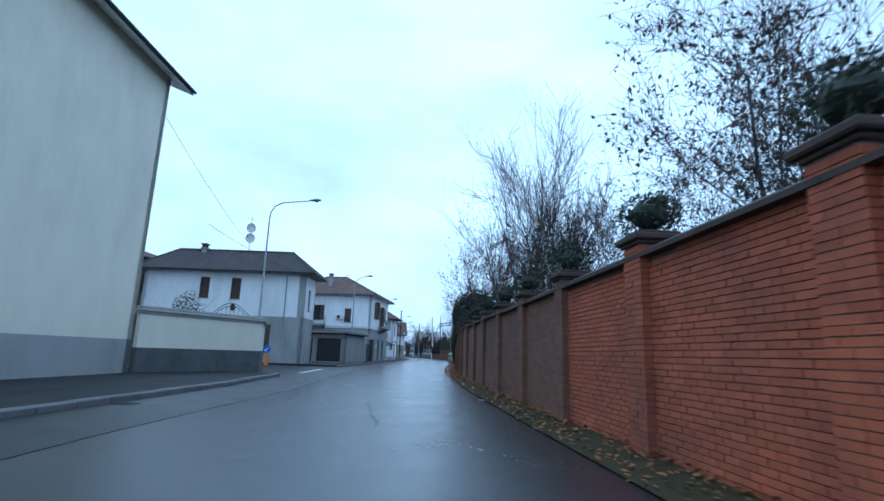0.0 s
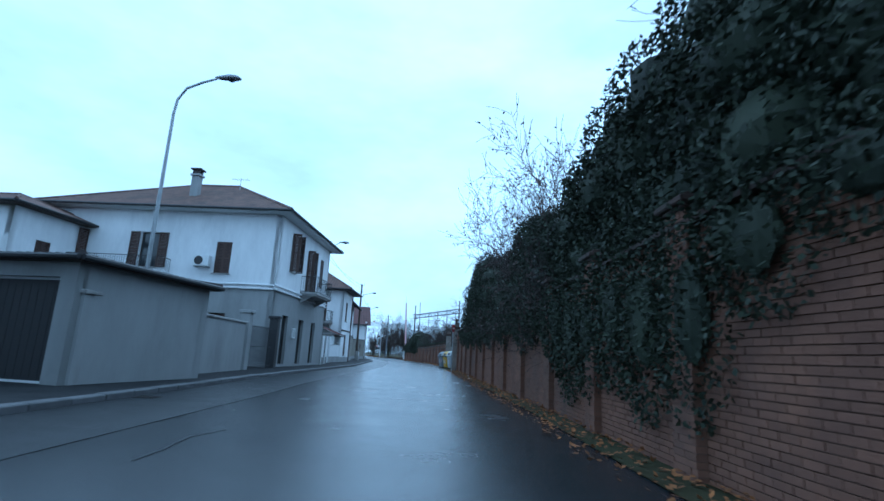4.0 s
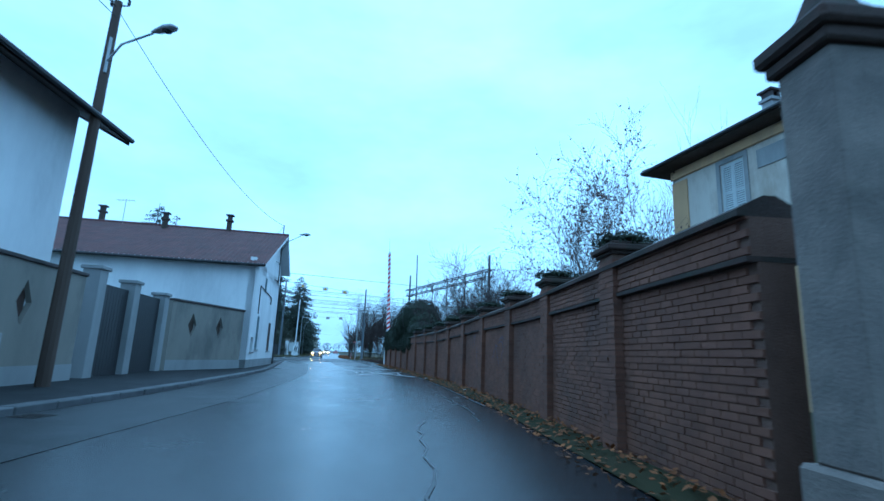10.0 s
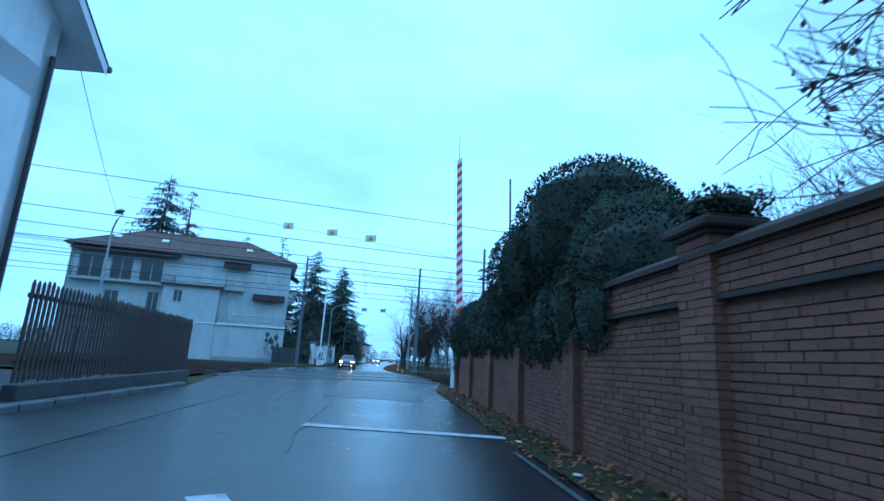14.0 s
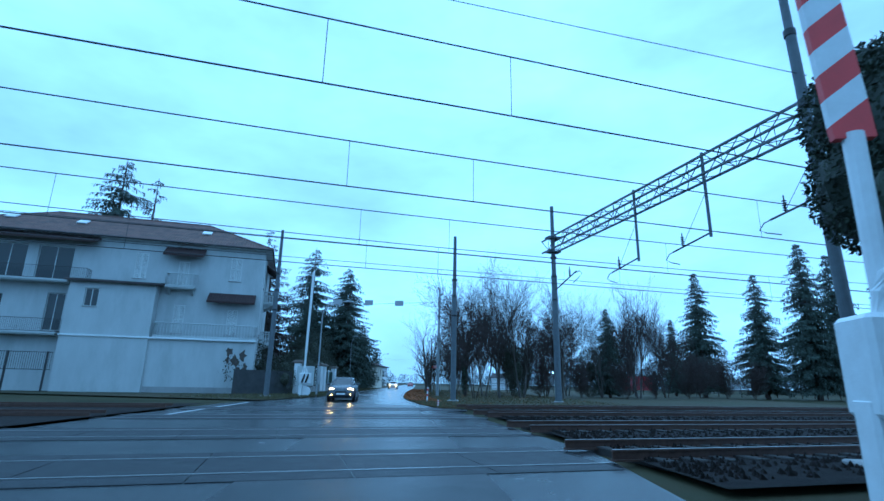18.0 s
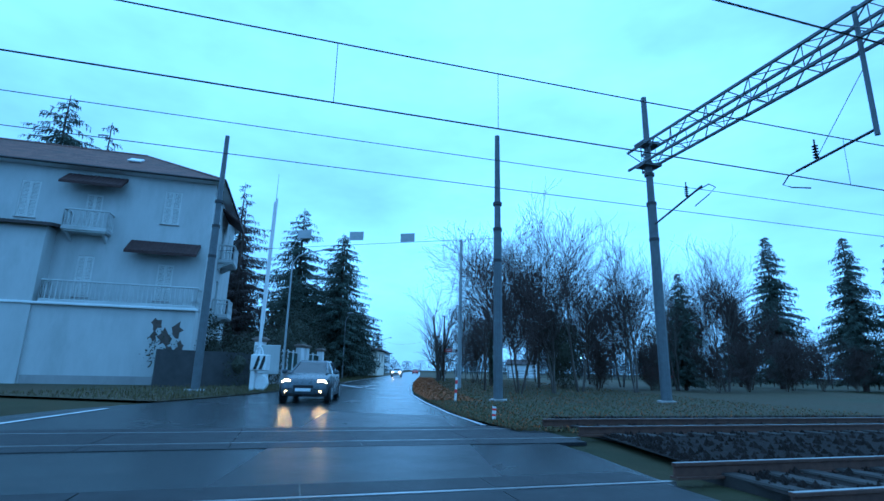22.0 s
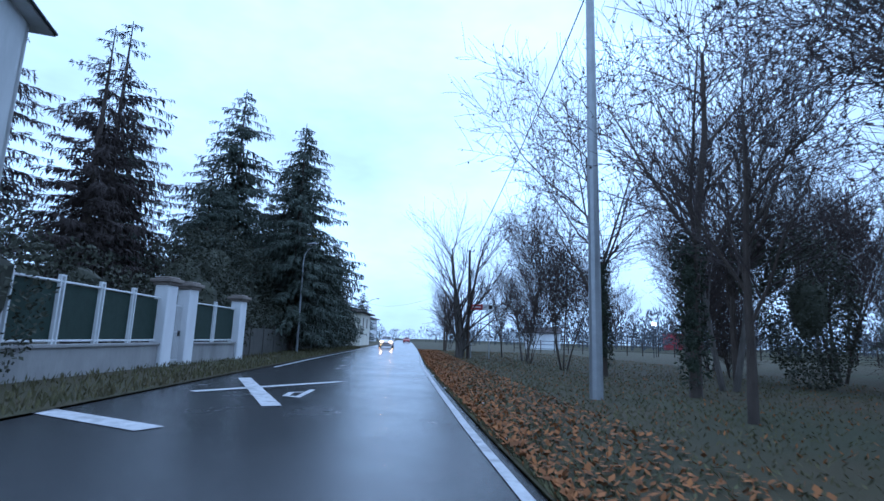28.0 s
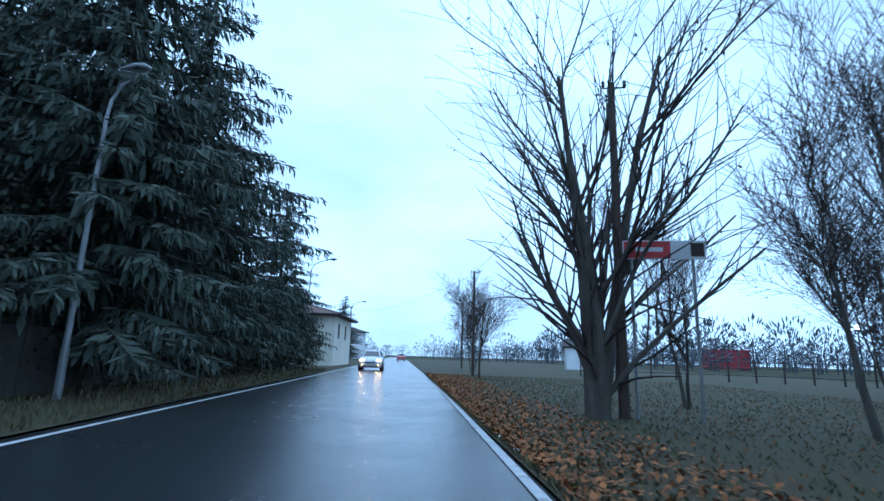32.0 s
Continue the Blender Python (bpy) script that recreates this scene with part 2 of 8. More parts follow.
SHUTTER_WHITE = material("white_painted_shutter", (0.6, 0.61, 0.6), 0.6, (0.48, 0.49, 0.48), 4, 40, 0.2, 0.6)
METAL_DARK = material("dark_painted_metal", (0.03, 0.03, 0.034), 0.5, (0.045, 0.04, 0.038), 6, 60, 0.1, 0.6)
METAL_GREY = material("galvanised_metal", (0.34, 0.35, 0.36), 0.45, (0.26, 0.27, 0.28), 5, 60, 0.1, 0.7, metal=0.6)
MAST_GREY = material("grey_steel_mast", (0.13, 0.14, 0.155), 0.6, (0.09, 0.097, 0.107), 4, 60, 0.1, 0.7, metal=0.2)
CONCRETE = material("concrete", (0.36, 0.35, 0.34), 0.9, (0.26, 0.255, 0.25), 1.5, 60, 0.4, 0.8, stain=(0.16, 0.155, 0.15), stain_scale=0.8, stain_amount=0.5, streak=0.4)
WHITE_PAINT = material("white_paint", (0.72, 0.73, 0.74), 0.5, (0.6, 0.6, 0.6), 5, 60, 0.1, 0.6)
RED_PAINT = material("red_paint", (0.5, 0.05, 0.05), 0.5, (0.36, 0.05, 0.05), 5, 60, 0.1, 0.6)
BLUE_PAINT = material("blue_sign_paint", (0.03, 0.14, 0.5), 0.45, (0.03, 0.11, 0.4), 5, 60, 0.05, 0.5)
YELLOW_PAINT = material("yellow_paint", (0.7, 0.42, 0.03), 0.45, (0.6, 0.35, 0.03), 5, 60, 0.05, 0.5)
ORANGE_PAINT = material("orange_paint", (0.7, 0.2, 0.02), 0.5, (0.55, 0.16, 0.02), 5, 60, 0.05, 0.5)
BLACK_PAINT = material("black_paint", (0.012, 0.012, 0.014), 0.5, (0.02, 0.02, 0.02), 5, 60, 0.05, 0.5)
RUBBER = material("tyre_rubber", (0.015, 0.015, 0.016), 0.8, (0.025, 0.025, 0.026), 8, 60, 0.2, 0.6)
BARK = material("tree_bark", (0.085, 0.065, 0.052), 0.95, (0.045, 0.036, 0.03), 6, 40, 0.8, 0.9, streak=0.25)
BARK_GREY = material("grey_bark", (0.12, 0.105, 0.09), 0.95, (0.06, 0.052, 0.045), 6, 40, 0.8, 0.9, streak=0.25)
TWIG = material("bare_twigs", (0.06, 0.045, 0.04), 0.95, (0.035, 0.028, 0.026), 6, 40, 0, 0.8)
LEAF_DRY = material("dry_brown_leaves", (0.085, 0.055, 0.046), 0.85, (0.05, 0.036, 0.034), 3, 9, 0, 0.8, island=0.35)
LEAF_IVY = material("dark_ivy_leaves", (0.03, 0.037, 0.02), 0.75, (0.02, 0.027, 0.015), 2, 9, 0, 0.8, island=0.45)
LEAF_HEDGE = material("dark_hedge_leaves", (0.055, 0.058, 0.038), 0.8, (0.035, 0.038, 0.026), 2, 9, 0, 0.8, island=0.4)
NEEDLE = material("spruce_needles", (0.075, 0.09, 0.07), 0.85, (0.05, 0.062, 0.048), 2, 9, 0, 0.8, island=0.4)
GLASS_DARK = material("window_glass", (0.02, 0.024, 0.028), 0.08, (0.02, 0.025, 0.03), 1, 9, 0, 0.5, spec=0.5, rough_var=0.03)
STONE_DARK_BASE = material("dark_plinth_render", (0.11, 0.11, 0.115), 0.9, (0.07, 0.07, 0.074), 1.5, 40, 0.4, 0.8, stain=(0.05, 0.052, 0.05), stain_scale=0.8, stain_amount=0.6)


# ---- building helpers ----
def mesh_of(bm, name):
    me = bpy.data.meshes.new(name)
    bm.to_mesh(me)
    bm.free()
    return me


def part(name, bm, mat, parent=None, label="", smooth=False):
    me = mesh_of(bm, name)
    for m in (mat if isinstance(mat, (list, tuple)) else [mat]):
        me.materials.append(m)
    if smooth:
        for p in me.polygons:
            p.use_smooth = True
    ob = new(name, me)
    if parent:
        ob.parent = parent
    return tagged(ob, label)


def thing(name, m, label, category, group="", kind=""):
    ob = new(name)
    ob.empty_display_size = 0.3
    ob.matrix_world = m
    return tagged(ob, label, category, group, kind)


def box(bm, x0, x1, y0, y1, z0, z1, bevel=0.0, m=None, mat=0):
    vs = [bm.verts.new((x, y, z)) for z in (z0, z1) for x, y in ((x0, y0), (x1, y0), (x1, y1), (x0, y1))]
    fs = [bm.faces.new([vs[i] for i in q]) for q in ((3, 2, 1, 0), (4, 5, 6, 7), (0, 1, 5, 4), (1, 2, 6, 5), (2, 3, 7, 6), (3, 0, 4, 7))]
    for f in fs:
        f.material_index = mat
    if bevel:
        es = {e for f in fs for e in f.edges}
        got = bmesh.ops.bevel(bm, geom=list(es), offset=bevel, segments=1, affect="EDGES")
        vs = list({v for f in got["faces"] for v in f.verts} | {v for v in vs if v.is_valid})
        for f in got["faces"]:
            f.material_index = mat
    if m is not None:
        bmesh.ops.transform(bm, matrix=m, verts=[v for v in vs if v.is_valid])
    return vs


def tube(bm, pts, radii, sides=8, cap=True, mat=0):
    """A round bar through pts; radii: one number or one for each point."""
    pts = [Vector(p) for p in pts]
    if not isinstance(radii, (list, tuple)):
        radii = [radii] * len(pts)
    rings = []
    ref = Vector((0.31, 0.2, 0.93))
    for i, p in enumerate(pts):
        d = (pts[min(i + 1, len(pts) - 1)] - pts[max(i - 1, 0)]).normalized()
        a = d.cross(ref)
        if a.length < 0.05:
            a = d.cross(Vector((1, 0, 0)))
        a.normalize()
        b = d.cross(a)
        rings.append([bm.verts.new(p + radii[i] * (a * math.cos(k * math.tau / sides) + b * math.sin(k * math.tau / sides))) for k in range(sides)])
    for r, s in zip(rings, rings[1:]):
        for k in range(sides):
            f = bm.faces.new((r[k], r[(k + 1) % sides], s[(k + 1) % sides], s[k]))
            f.material_index = mat
    if cap:
        for r in (rings[0][::-1], rings[-1]):
            if sides > 2:
                f = bm.faces.new(r)
                f.material_index = mat
    return rings


def lathe(bm, profile, sides=16, m=None, mat=0):
    """A turned form from (radius, height) pairs."""
    rings = []
    for r, z in profile:
        rings.append([bm.verts.new((r * math.cos(k * math.tau / sides), r * math.sin(k * math.tau / sides), z)) for k in range(sides)])
    for a, b in zip(rings, rings[1:]):
        for k in range(sides):
            bm.faces.new((a[k], a[(k + 1) % sides], b[(k + 1) % sides], b[k])).material_index = mat
    bm.faces.new(rings[0][::-1]).material_index = mat
    bm.faces.new(rings[-1]).material_index = mat
    if m is not None:
        bmesh.ops.transform(bm, matrix=m, verts=[v for r in rings for v in r])


def prism(bm, outline, z0, z1, mat=0):
    lo, hi = [bm.verts.new((*p[:2], z0)) for p in outline], [bm.verts.new((*p[:2], z1)) for p in outline]
    n = len(lo)
    bm.faces.new(lo[::-1]).material_index = mat
    bm.faces.new(hi).material_index = mat
    for k in range(n):
        bm.faces.new((lo[k], lo[(k + 1) % n], hi[(k + 1) % n], hi[k])).material_index = mat


def quad(bm, *ps, mat=0):
    f = bm.faces.new([bm.verts.new(p) for p in ps])
    f.material_index = mat
    return f


def frame_of(a, b, z=0.0):
    """A pose at plan point a whose x axis points to b; its -y axis points to the right of that way."""
    return Matrix.Translation((a[0], a[1], z)) @ Matrix.Rotation(math.atan2(b[1] - a[1], b[0] - a[0]), 4, "Z")


def span(a, b):
    return math.hypot(b[0] - a[0], b[1] - a[1])

# ---- the road's line, the ground and the pavements ----
LINE = [(-90, 17.4), (-56.2, 11.45), (-46, 9.62), (-36, 7.9), (-26.2, 6.51), (-13, 5.3), (-4.2, 4.88), (6.1, 4.14), (16.2, 3.36), (25.7, 2.55), (34.7, 1.75),
        (43.3, 0.96), (51.6, 0.04), (58.9, -1.25), (65.1, -2.53), (71.1, -4.04), (82.8, -7.17), (93.7, -10.26), (102.2, -12.69), (111.7, -15.5),
        (119.8, -17.81), (130.3, -21.18), (141.3, -23.95), (151.6, -26.49), (190, -35.2), (260, -51.5), (420, -90)]
LINE_Y, LINE_X = [p[0] for p in LINE], [p[1] for p in LINE]


def rx(y):
    return float(np.interp(y, LINE_Y, LINE_X))


def at_road(s, y, z=0.0):
    return Vector((rx(y) + s, y, z))


def strip(bm, s0, s1, y0, y1, z, step=3.0, mat=0, edge=None):
    """A ribbon along the road between two offsets (numbers or functions of y)."""
    n = max(1, int((y1 - y0) / step))
    f0 = s0 if callable(s0) else (lambda y: s0)
    f1 = s1 if callable(s1) else (lambda y: s1)
    ys = [y0 + (y1 - y0) * i / n for i in range(n + 1)]
    rows = [(bm.verts.new(at_road(f0(y), y, z)), bm.verts.new(at_road(f1(y), y, z))) for y in ys]
    for a, b in zip(rows, rows[1:]):
        bm.faces.new((a[0], a[1], b[1], b[0])).material_index = mat
    if edge:
        for k in (0, 1):
            low = [bm.verts.new((r[k].co.x, r[k].co.y, z - edge)) for r in rows]
            for i in range(len(rows) - 1):
                q = (rows[i][k], rows[i + 1][k], low[i + 1], low[i])
                bm.faces.new(q if k else q[::-1]).material_index = mat
        for r in (rows[0], rows[-1]):
            low = [bm.verts.new((v.co.x, v.co.y, z - edge)) for v in r]
            bm.faces.new((r[0], r[1], low[1], low[0])).material_index = mat


bm = bmesh.new()
quad(bm, (-2500, -1500, -0.06), (2500, -1500, -0.06), (2500, 3500, -0.06), (-2500, 3500, -0.06))
tagged(part("ground", bm, GRASS_SOIL), "dull green and brown winter ground with thin grass", "ground", kind="structure")

bm = bmesh.new()
ROAD_L = lambda y: float(np.interp(y, [-90, -50, -40, -24, 2, 10, 26, 44, 66, 84, 96, 115, 124, 132, 150, 165, 420], [-6.3, -6.3, -5.6, -6.0, -6.6, -6.4, -5.7, -6.1, -6.0, -6.6, -9, -9, -6.5, -5.2, -4.9, -5.1, -5.5]))
ROAD_R = lambda y: float(np.interp(y, [-90, -40, -20, 30, 41, 60, 80, 90, 96, 100, 113, 118, 124, 135, 165, 420], [2.6, 2.4, 2.5, 2.2, 2.3, 2.2, 2.3, 2.5, 3.4, 4.0, 3.2, 1.85, 1.5, 1.34, 1.38, 1.6]))
strip(bm, ROAD_L, ROAD_R, -90, 420, 0.0, 1.5)
tagged(part("road", bm, ASPHALT), "damp dark grey asphalt road with worn patches", "road", kind="structure")
bm = bmesh.new()
strip(bm, -60.0, lambda y: ROAD_L(y) + 0.05, -33.2, -15.8, -0.004, 1.5)
tagged(part("side_street", bm, ASPHALT_WORN), "worn asphalt of the side street at the junction", "road", kind="structure")
bm = bmesh.new()
strip(bm, lambda y: ROAD_L(y) - 0.02, lambda y: ROAD_L(y) + 2.2, -60, 84, 0.006, 1.5)
tagged(part("road_edge_wear", bm, ASPHALT_WORN), "paler worn asphalt strip along the gutter", "road", kind="structure")
bm = bmesh.new()
strip(bm, -1.9, 1.4, 84, 118, 0.007, 1.5)
tagged(part("road_patch", bm, ASPHALT_WORN), "paler resurfaced asphalt over the level crossing", "road", kind="structure")


def mark(bm, pts, w, z=0.011):
    """A painted bar along two plan points."""
    a, b = Vector(pts[0]), Vector(pts[1])
    d = (b - a).normalized()
    n = Vector((-d.y, d.x)) * w / 2
    quad(bm, (*(a - n), z), (*(b - n), z), (*(b + n), z), (*(a + n), z))


def marking(name, label, bars):
    bm = bmesh.new()
    for k, (p, q, w) in enumerate(bars):
        mark(bm, (p, q), w, 0.011 + 0.0025 * (k % 2))
    return tagged(part(name, bm, PAINT_WHITE), label, "road marking", kind="structure")


marking("stop_line", "worn white stop line at the side street", [((0.0, -22.2), (1.3, -29.6), 0.32)])
marking("crossing_cross", "white painted cross before the level crossing", [((-3.95, 66.3), (-2.38, 72.1), 0.32), ((-5.85, 72.45), (-0.95, 66.75), 0.32)])
marking("letter_p", "white painted letter P on the road", [((-4.37, 68.2), (-4.74, 69.95), 0.13), ((-4.78, 69.9), (-4.4, 69.95), 0.13), ((-4.4, 70.0), (-4.2, 69.15), 0.13), ((-4.18, 69.15), (-4.5, 69.0), 0.13)])
marking("letter_l", "white painted letter L on the road", [((-2.34, 70.6), (-1.96, 68.75), 0.13), ((-2.02, 68.8), (-1.68, 68.9), 0.13)])
marking("crossing_stop_line", "white stop line before the level crossing", [((-7.05, 77.2), (-3.45, 77.45), 0.35)])
marking("far_stop_line", "white stop line beyond the tracks", [((-24.8, 116.2), (-21.2, 104.6), 0.18)])
marking("far_cross", "white painted cross beyond the level crossing", [((-28.2, 141.2), (-24.75, 136.2), 0.34), ((-27.25, 137.6), (-25.4, 141.35), 0.3)])
marking("far_letter", "white painted letters beside the far cross", [((-24.9, 137.5), (-25.24, 139.05), 0.13), ((-24.88, 137.55), (-25.2, 137.65), 0.13), ((-25.2, 137.6), (-25.4, 138.3), 0.13), ((-25.42, 138.28), (-25.1, 138.5), 0.13)])
marking("far_stop_bar", "white stop bar before the crossing from beyond", [((-25.09, 133.71), (-28.29, 134.71), 0.4)])
bm = bmesh.new()
strip(bm, lambda y: float(np.interp(y, [115, 119, 124, 135, 150, 165, 190, 420], [2.3, 1.62, 1.28, 1.1, 1.12, 1.28, 1.5, 1.7])), lambda y: float(np.interp(y, [115, 119, 124, 135, 150, 165, 190, 420], [2.43, 1.74, 1.4, 1.22, 1.24, 1.4, 1.62, 1.82])), 116, 330, 0.012, 1.5)
tagged(part("edge_line", bm, PAINT_WHITE), "white line along the road's grassy edge", "road marking", kind="structure")
bm = bmesh.new()
strip(bm, -4.75, -4.63, 146, 300, 0.012, 2)
tagged(part("edge_line", bm, PAINT_WHITE), "faint white line along the far edge", "road marking", kind="structure")
bm = bmesh.new()
strip(bm, 2.02, 2.1, 52, 76, 0.012, 1.5)
tagged(part("edge_line", bm, PAINT_FAINT), "faint worn line beside the brick wall", "road marking", kind="structure")

# pavement and kerbs on the left
for y0, y1 in ((-60, -33), (-16, 84)):
    bm = bmesh.new()
    strip(bm, lambda y: ROAD_L(y) - (9 if y < -30 else 9), lambda y: ROAD_L(y) - 0.28, y0, y1, 0.125, 1.5, edge=0.2)
    tagged(part("pavement", bm, PAVEMENT), "dark patched asphalt pavement beside the houses", "pavement", kind="structure")
bm = bmesh.new()
box(bm, -0.14, 0.14, -0.49, 0.49, -0.2, 0.13, 0.02)
KERB_MESH = mesh_of(bm, "kerb_stone")
KERB_MESH.materials.append(KERB)
kerb_line = thing("kerb", Matrix.Identity(4), "row of grey kerb stones along the pavement", "kerb", kind="structure")
y = -59.5
while y < 84:
    if not -33 < y < -16:
        o = new("kerb_stone", KERB_MESH)
        o.parent = kerb_line
        p, q = at_road(ROAD_L(y) - 0.14, y), at_road(ROAD_L(y + 0.5) - 0.14, y + 0.5)
        o.matrix_world = Matrix.Translation((p.x, p.y, random.uniform(-0.008, 0.008))) @ Matrix.Rotation(math.atan2(q.y - p.y, q.x - p.x) - math.pi / 2, 4, "Z")
    y += 1.0
# verge on the right, earth and grass beyond the tracks
bm = bmesh.new()
strip(bm, lambda y: ROAD_R(y) - 0.02, lambda y: ROAD_R(y) + 1.6, -90, 95, 0.02, 2.0)
tagged(part("verge", bm, GRASS_SOIL), "narrow earth verge with fallen leaves at the wall's foot", "verge", kind="structure")
bm = bmesh.new()
strip(bm, lambda y: ROAD_R(y), lambda y: ROAD_R(y) + 40, 116, 330, 0.03, 3.0)
strip(bm, lambda y: ROAD_L(y) - 30, lambda y: ROAD_L(y) - 0.02, 119, 330, 0.03, 3.0)
tagged(part("lawn", bm, LAWN), "rough winter meadow with brown patches beside the road", "meadow", kind="structure")


# ---- houses ----
def wall_panel(bm, m, length, z0, z1, openings, band=None, thick=0.3, top=None):
    """A wall in the plane y = 0 of m, outward to -y, with holes; below the height band it takes the second material."""
    us = sorted({0.0, length, *[o[0] for o in openings], *[o[1] for o in openings]})
    zs = sorted({z0, z1, *[o[2] for o in openings], *[o[3] for o in openings], *([band] if band and z0 < band < z1 else [])})
    def solid(u, z):
        return not any(o[0] < u < o[1] and o[2] < z < o[3] for o in openings)
    cells = {}
    for i in range(len(us) - 1):
        for k in range(len(zs) - 1):
            cells[i, k] = solid((us[i] + us[i + 1]) / 2, (zs[k] + zs[k + 1]) / 2)
    def v(u, y, z):
        return bm.verts.new(m @ Vector((u, y, z)))
    for (i, k), s in cells.items():
        a, b, c, d = us[i], us[i + 1], zs[k], zs[k + 1]
        mi = 1 if band and d <= band + 1e-6 else 0
        if s:
            bm.faces.new((v(a, 0, c), v(b, 0, c), v(b, 0, d), v(a, 0, d))).material_index = mi
            bm.faces.new((v(a, thick, d), v(b, thick, d), v(b, thick, c), v(a, thick, c))).material_index = 0
            for di, dk, q in ((-1, 0, (a, a, c, d)), (1, 0, (b, b, c, d)), (0, -1, (a, b, c, c)), (0, 1, (a, b, d, d))):
                if not cells.get((i + di, k + dk), False):
                    u0, u1, w0, w1 = q
                    if di:
                        bm.faces.new((v(u0, 0, w0), v(u0, 0, w1), v(u0, thick, w1), v(u0, thick, w0))).material_index = mi
                    else:
                        bm.faces.new((v(u0, 0, w0), v(u1, 0, w0), v(u1, thick, w0), v(u0, thick, w0))).material_index = mi
    if top:  # a gable: three points over the panel's top
        fr = [v(p[0], 0, p[1]) for p in top]
        bk = [v(p[0], thick, p[1]) for p in top]
        bm.faces.new(fr)
        bm.faces.new(bk[::-1])
        for i in range(len(fr)):
            j = (i + 1) % len(fr)
            bm.faces.new((fr[i], bk[i], bk[j], fr[j]))


def louvres(bm, m, u0, u1, z0, z1, y=0.0, t=0.045):
    """One shutter leaf: stiles, rails and slanted slats."""
    w = 0.07
    box(bm, u0, u0 + w, y - t, y, z0, z1, m=m)
    box(bm, u1 - w, u1, y - t, y, z0, z1, m=m)
    for z in (z0, (z0 + z1) / 2 - w / 2, z1 - w):
        box(bm, u0 + w, u1 - w, y - t, y, z, z + w, m=m)
    n = max(4, int((z1 - z0) / 0.09))
    for i in range(n):
        z = z0 + w + (z1 - z0 - 2 * w) * (i + 0.2) / n
        quad(bm, *[m @ Vector(p) for p in ((u0 + w, y - t + 0.006, z), (u1 - w, y - t + 0.006, z), (u1 - w, y - 0.006, z + 0.075), (u0 + w, y - 0.006, z + 0.075))])


def opening(house, m, o, shutter=WOOD_BROWN, frame_mat=WOOD_DARK, sill=True):
    """A window or door in one hole of a wall: o = (u0, u1, z0, z1, kind)."""
    u0, u1, z0, z1, kind = o[:5]
    inv = house.matrix_world.inverted() @ m
    door = kind in ("door", "garage", "shop")
    bm = bmesh.new()
    f = 0.06
    y = 0.16
    box(bm, u0, u0 + f, y, y + 0.06, z0, z1, m=inv)
    box(bm, u1 - f, u1, y, y + 0.06, z0, z1, m=inv)
    box(bm, u0 + f, u1 - f, y, y + 0.06, z1 - f, z1, m=inv)
    box(bm, u0 + f, u1 - f, y, y + 0.06, z0, z0 + f, m=inv)
    if kind in ("open", "dark", "shop", "half"):
        box(bm, (u0 + u1) / 2 - 0.03, (u0 + u1) / 2 + 0.03, y + 0.005, y + 0.055, z0 + f, z1 - f, m=inv)
    w = part("door" if door else "window", bm, frame_mat, house)
    if kind in ("open", "dark", "shop", "half"):
        bm = bmesh.new()
        box(bm, u0 + f, u1 - f, y + 0.02, y + 0.035, z0 + f, z1 - f, m=inv)
        part("pane", bm, GLASS_DARK, w)
    if kind in ("shut", "half"):
        mid = (u0 + u1) / 2
        for k, (a, b) in enumerate(((u0 + 0.01, mid - 0.005), (mid + 0.005, u1 - 0.01))):
            if kind == "half" and k:
                continue
            bm = bmesh.new()
            louvres(bm, inv, a, b, z0 + 0.01, z1 - 0.01, 0.06)
            part("shutter", bm, shutter, w)
        if kind == "shut":
            bm = bmesh.new()
            box(bm, u0 + f, u1 - f, y + 0.02, y + 0.035, z0 + f, z1 - f, m=inv)
            part("pane", bm, GLASS_DARK, w)
    if kind == "open":
        wd = (u1 - u0) / 2
        for a, b in ((u0 - wd - 0.02, u0 - 0.02), (u1 + 0.02, u1 + wd + 0.02)):
            bm = bmesh.new()
            louvres(bm, inv, a, b, z0, z1, -0.02)
            part("shutter", bm, shutter, w)
    if kind == "ajar":
        wd = (u1 - u0) / 2
        for a, b, s in ((u0, u0 + wd, 1), (u1 - wd, u1, -1)):
            bm = bmesh.new()
            hinge = Matrix.Translation((u0 if s > 0 else u1, -0.03, 0)) @ Matrix.Rotation(-s * 1.25, 4, "Z") @ Matrix.Translation((-(u0 if s > 0 else u1), 0.03, 0))
            louvres(bm, inv @ hinge, a, b, z0, z1, -0.03)
            part("shutter", bm, shutter, w)
        bm = bmesh.new()
        box(bm, u0 + f, u1 - f, y + 0.02, y + 0.035, z0 + f, z1 - f, m=inv)
        part("pane", bm, GLASS_DARK, w)
    if kind == "door":
        bm = bmesh.new()
        box(bm, u0 + f, u1 - f, y + 0.01, y + 0.05, z0 + 0.01, z1 - f, m=inv)
        for a in (0.15, 0.55):
            for b in (0.12, 0.56):
                uu, zz = u0 + f + (u1 - u0 - 2 * f) * a, z0 + (z1 - z0) * b
                box(bm, uu, uu + (u1 - u0) * 0.28, y - 0.012, y + 0.01, zz, zz + (z1 - z0) * 0.32, 0.01, m=inv)
        part("door_leaf", bm, shutter, w)
        bm = bmesh.new()
        box(bm, u1 - 0.24, u1 - 0.2, y - 0.06, y + 0.01, z0 + 1.0, z0 + 1.16, m=inv)
        part("handle", bm, METAL_GREY, w)
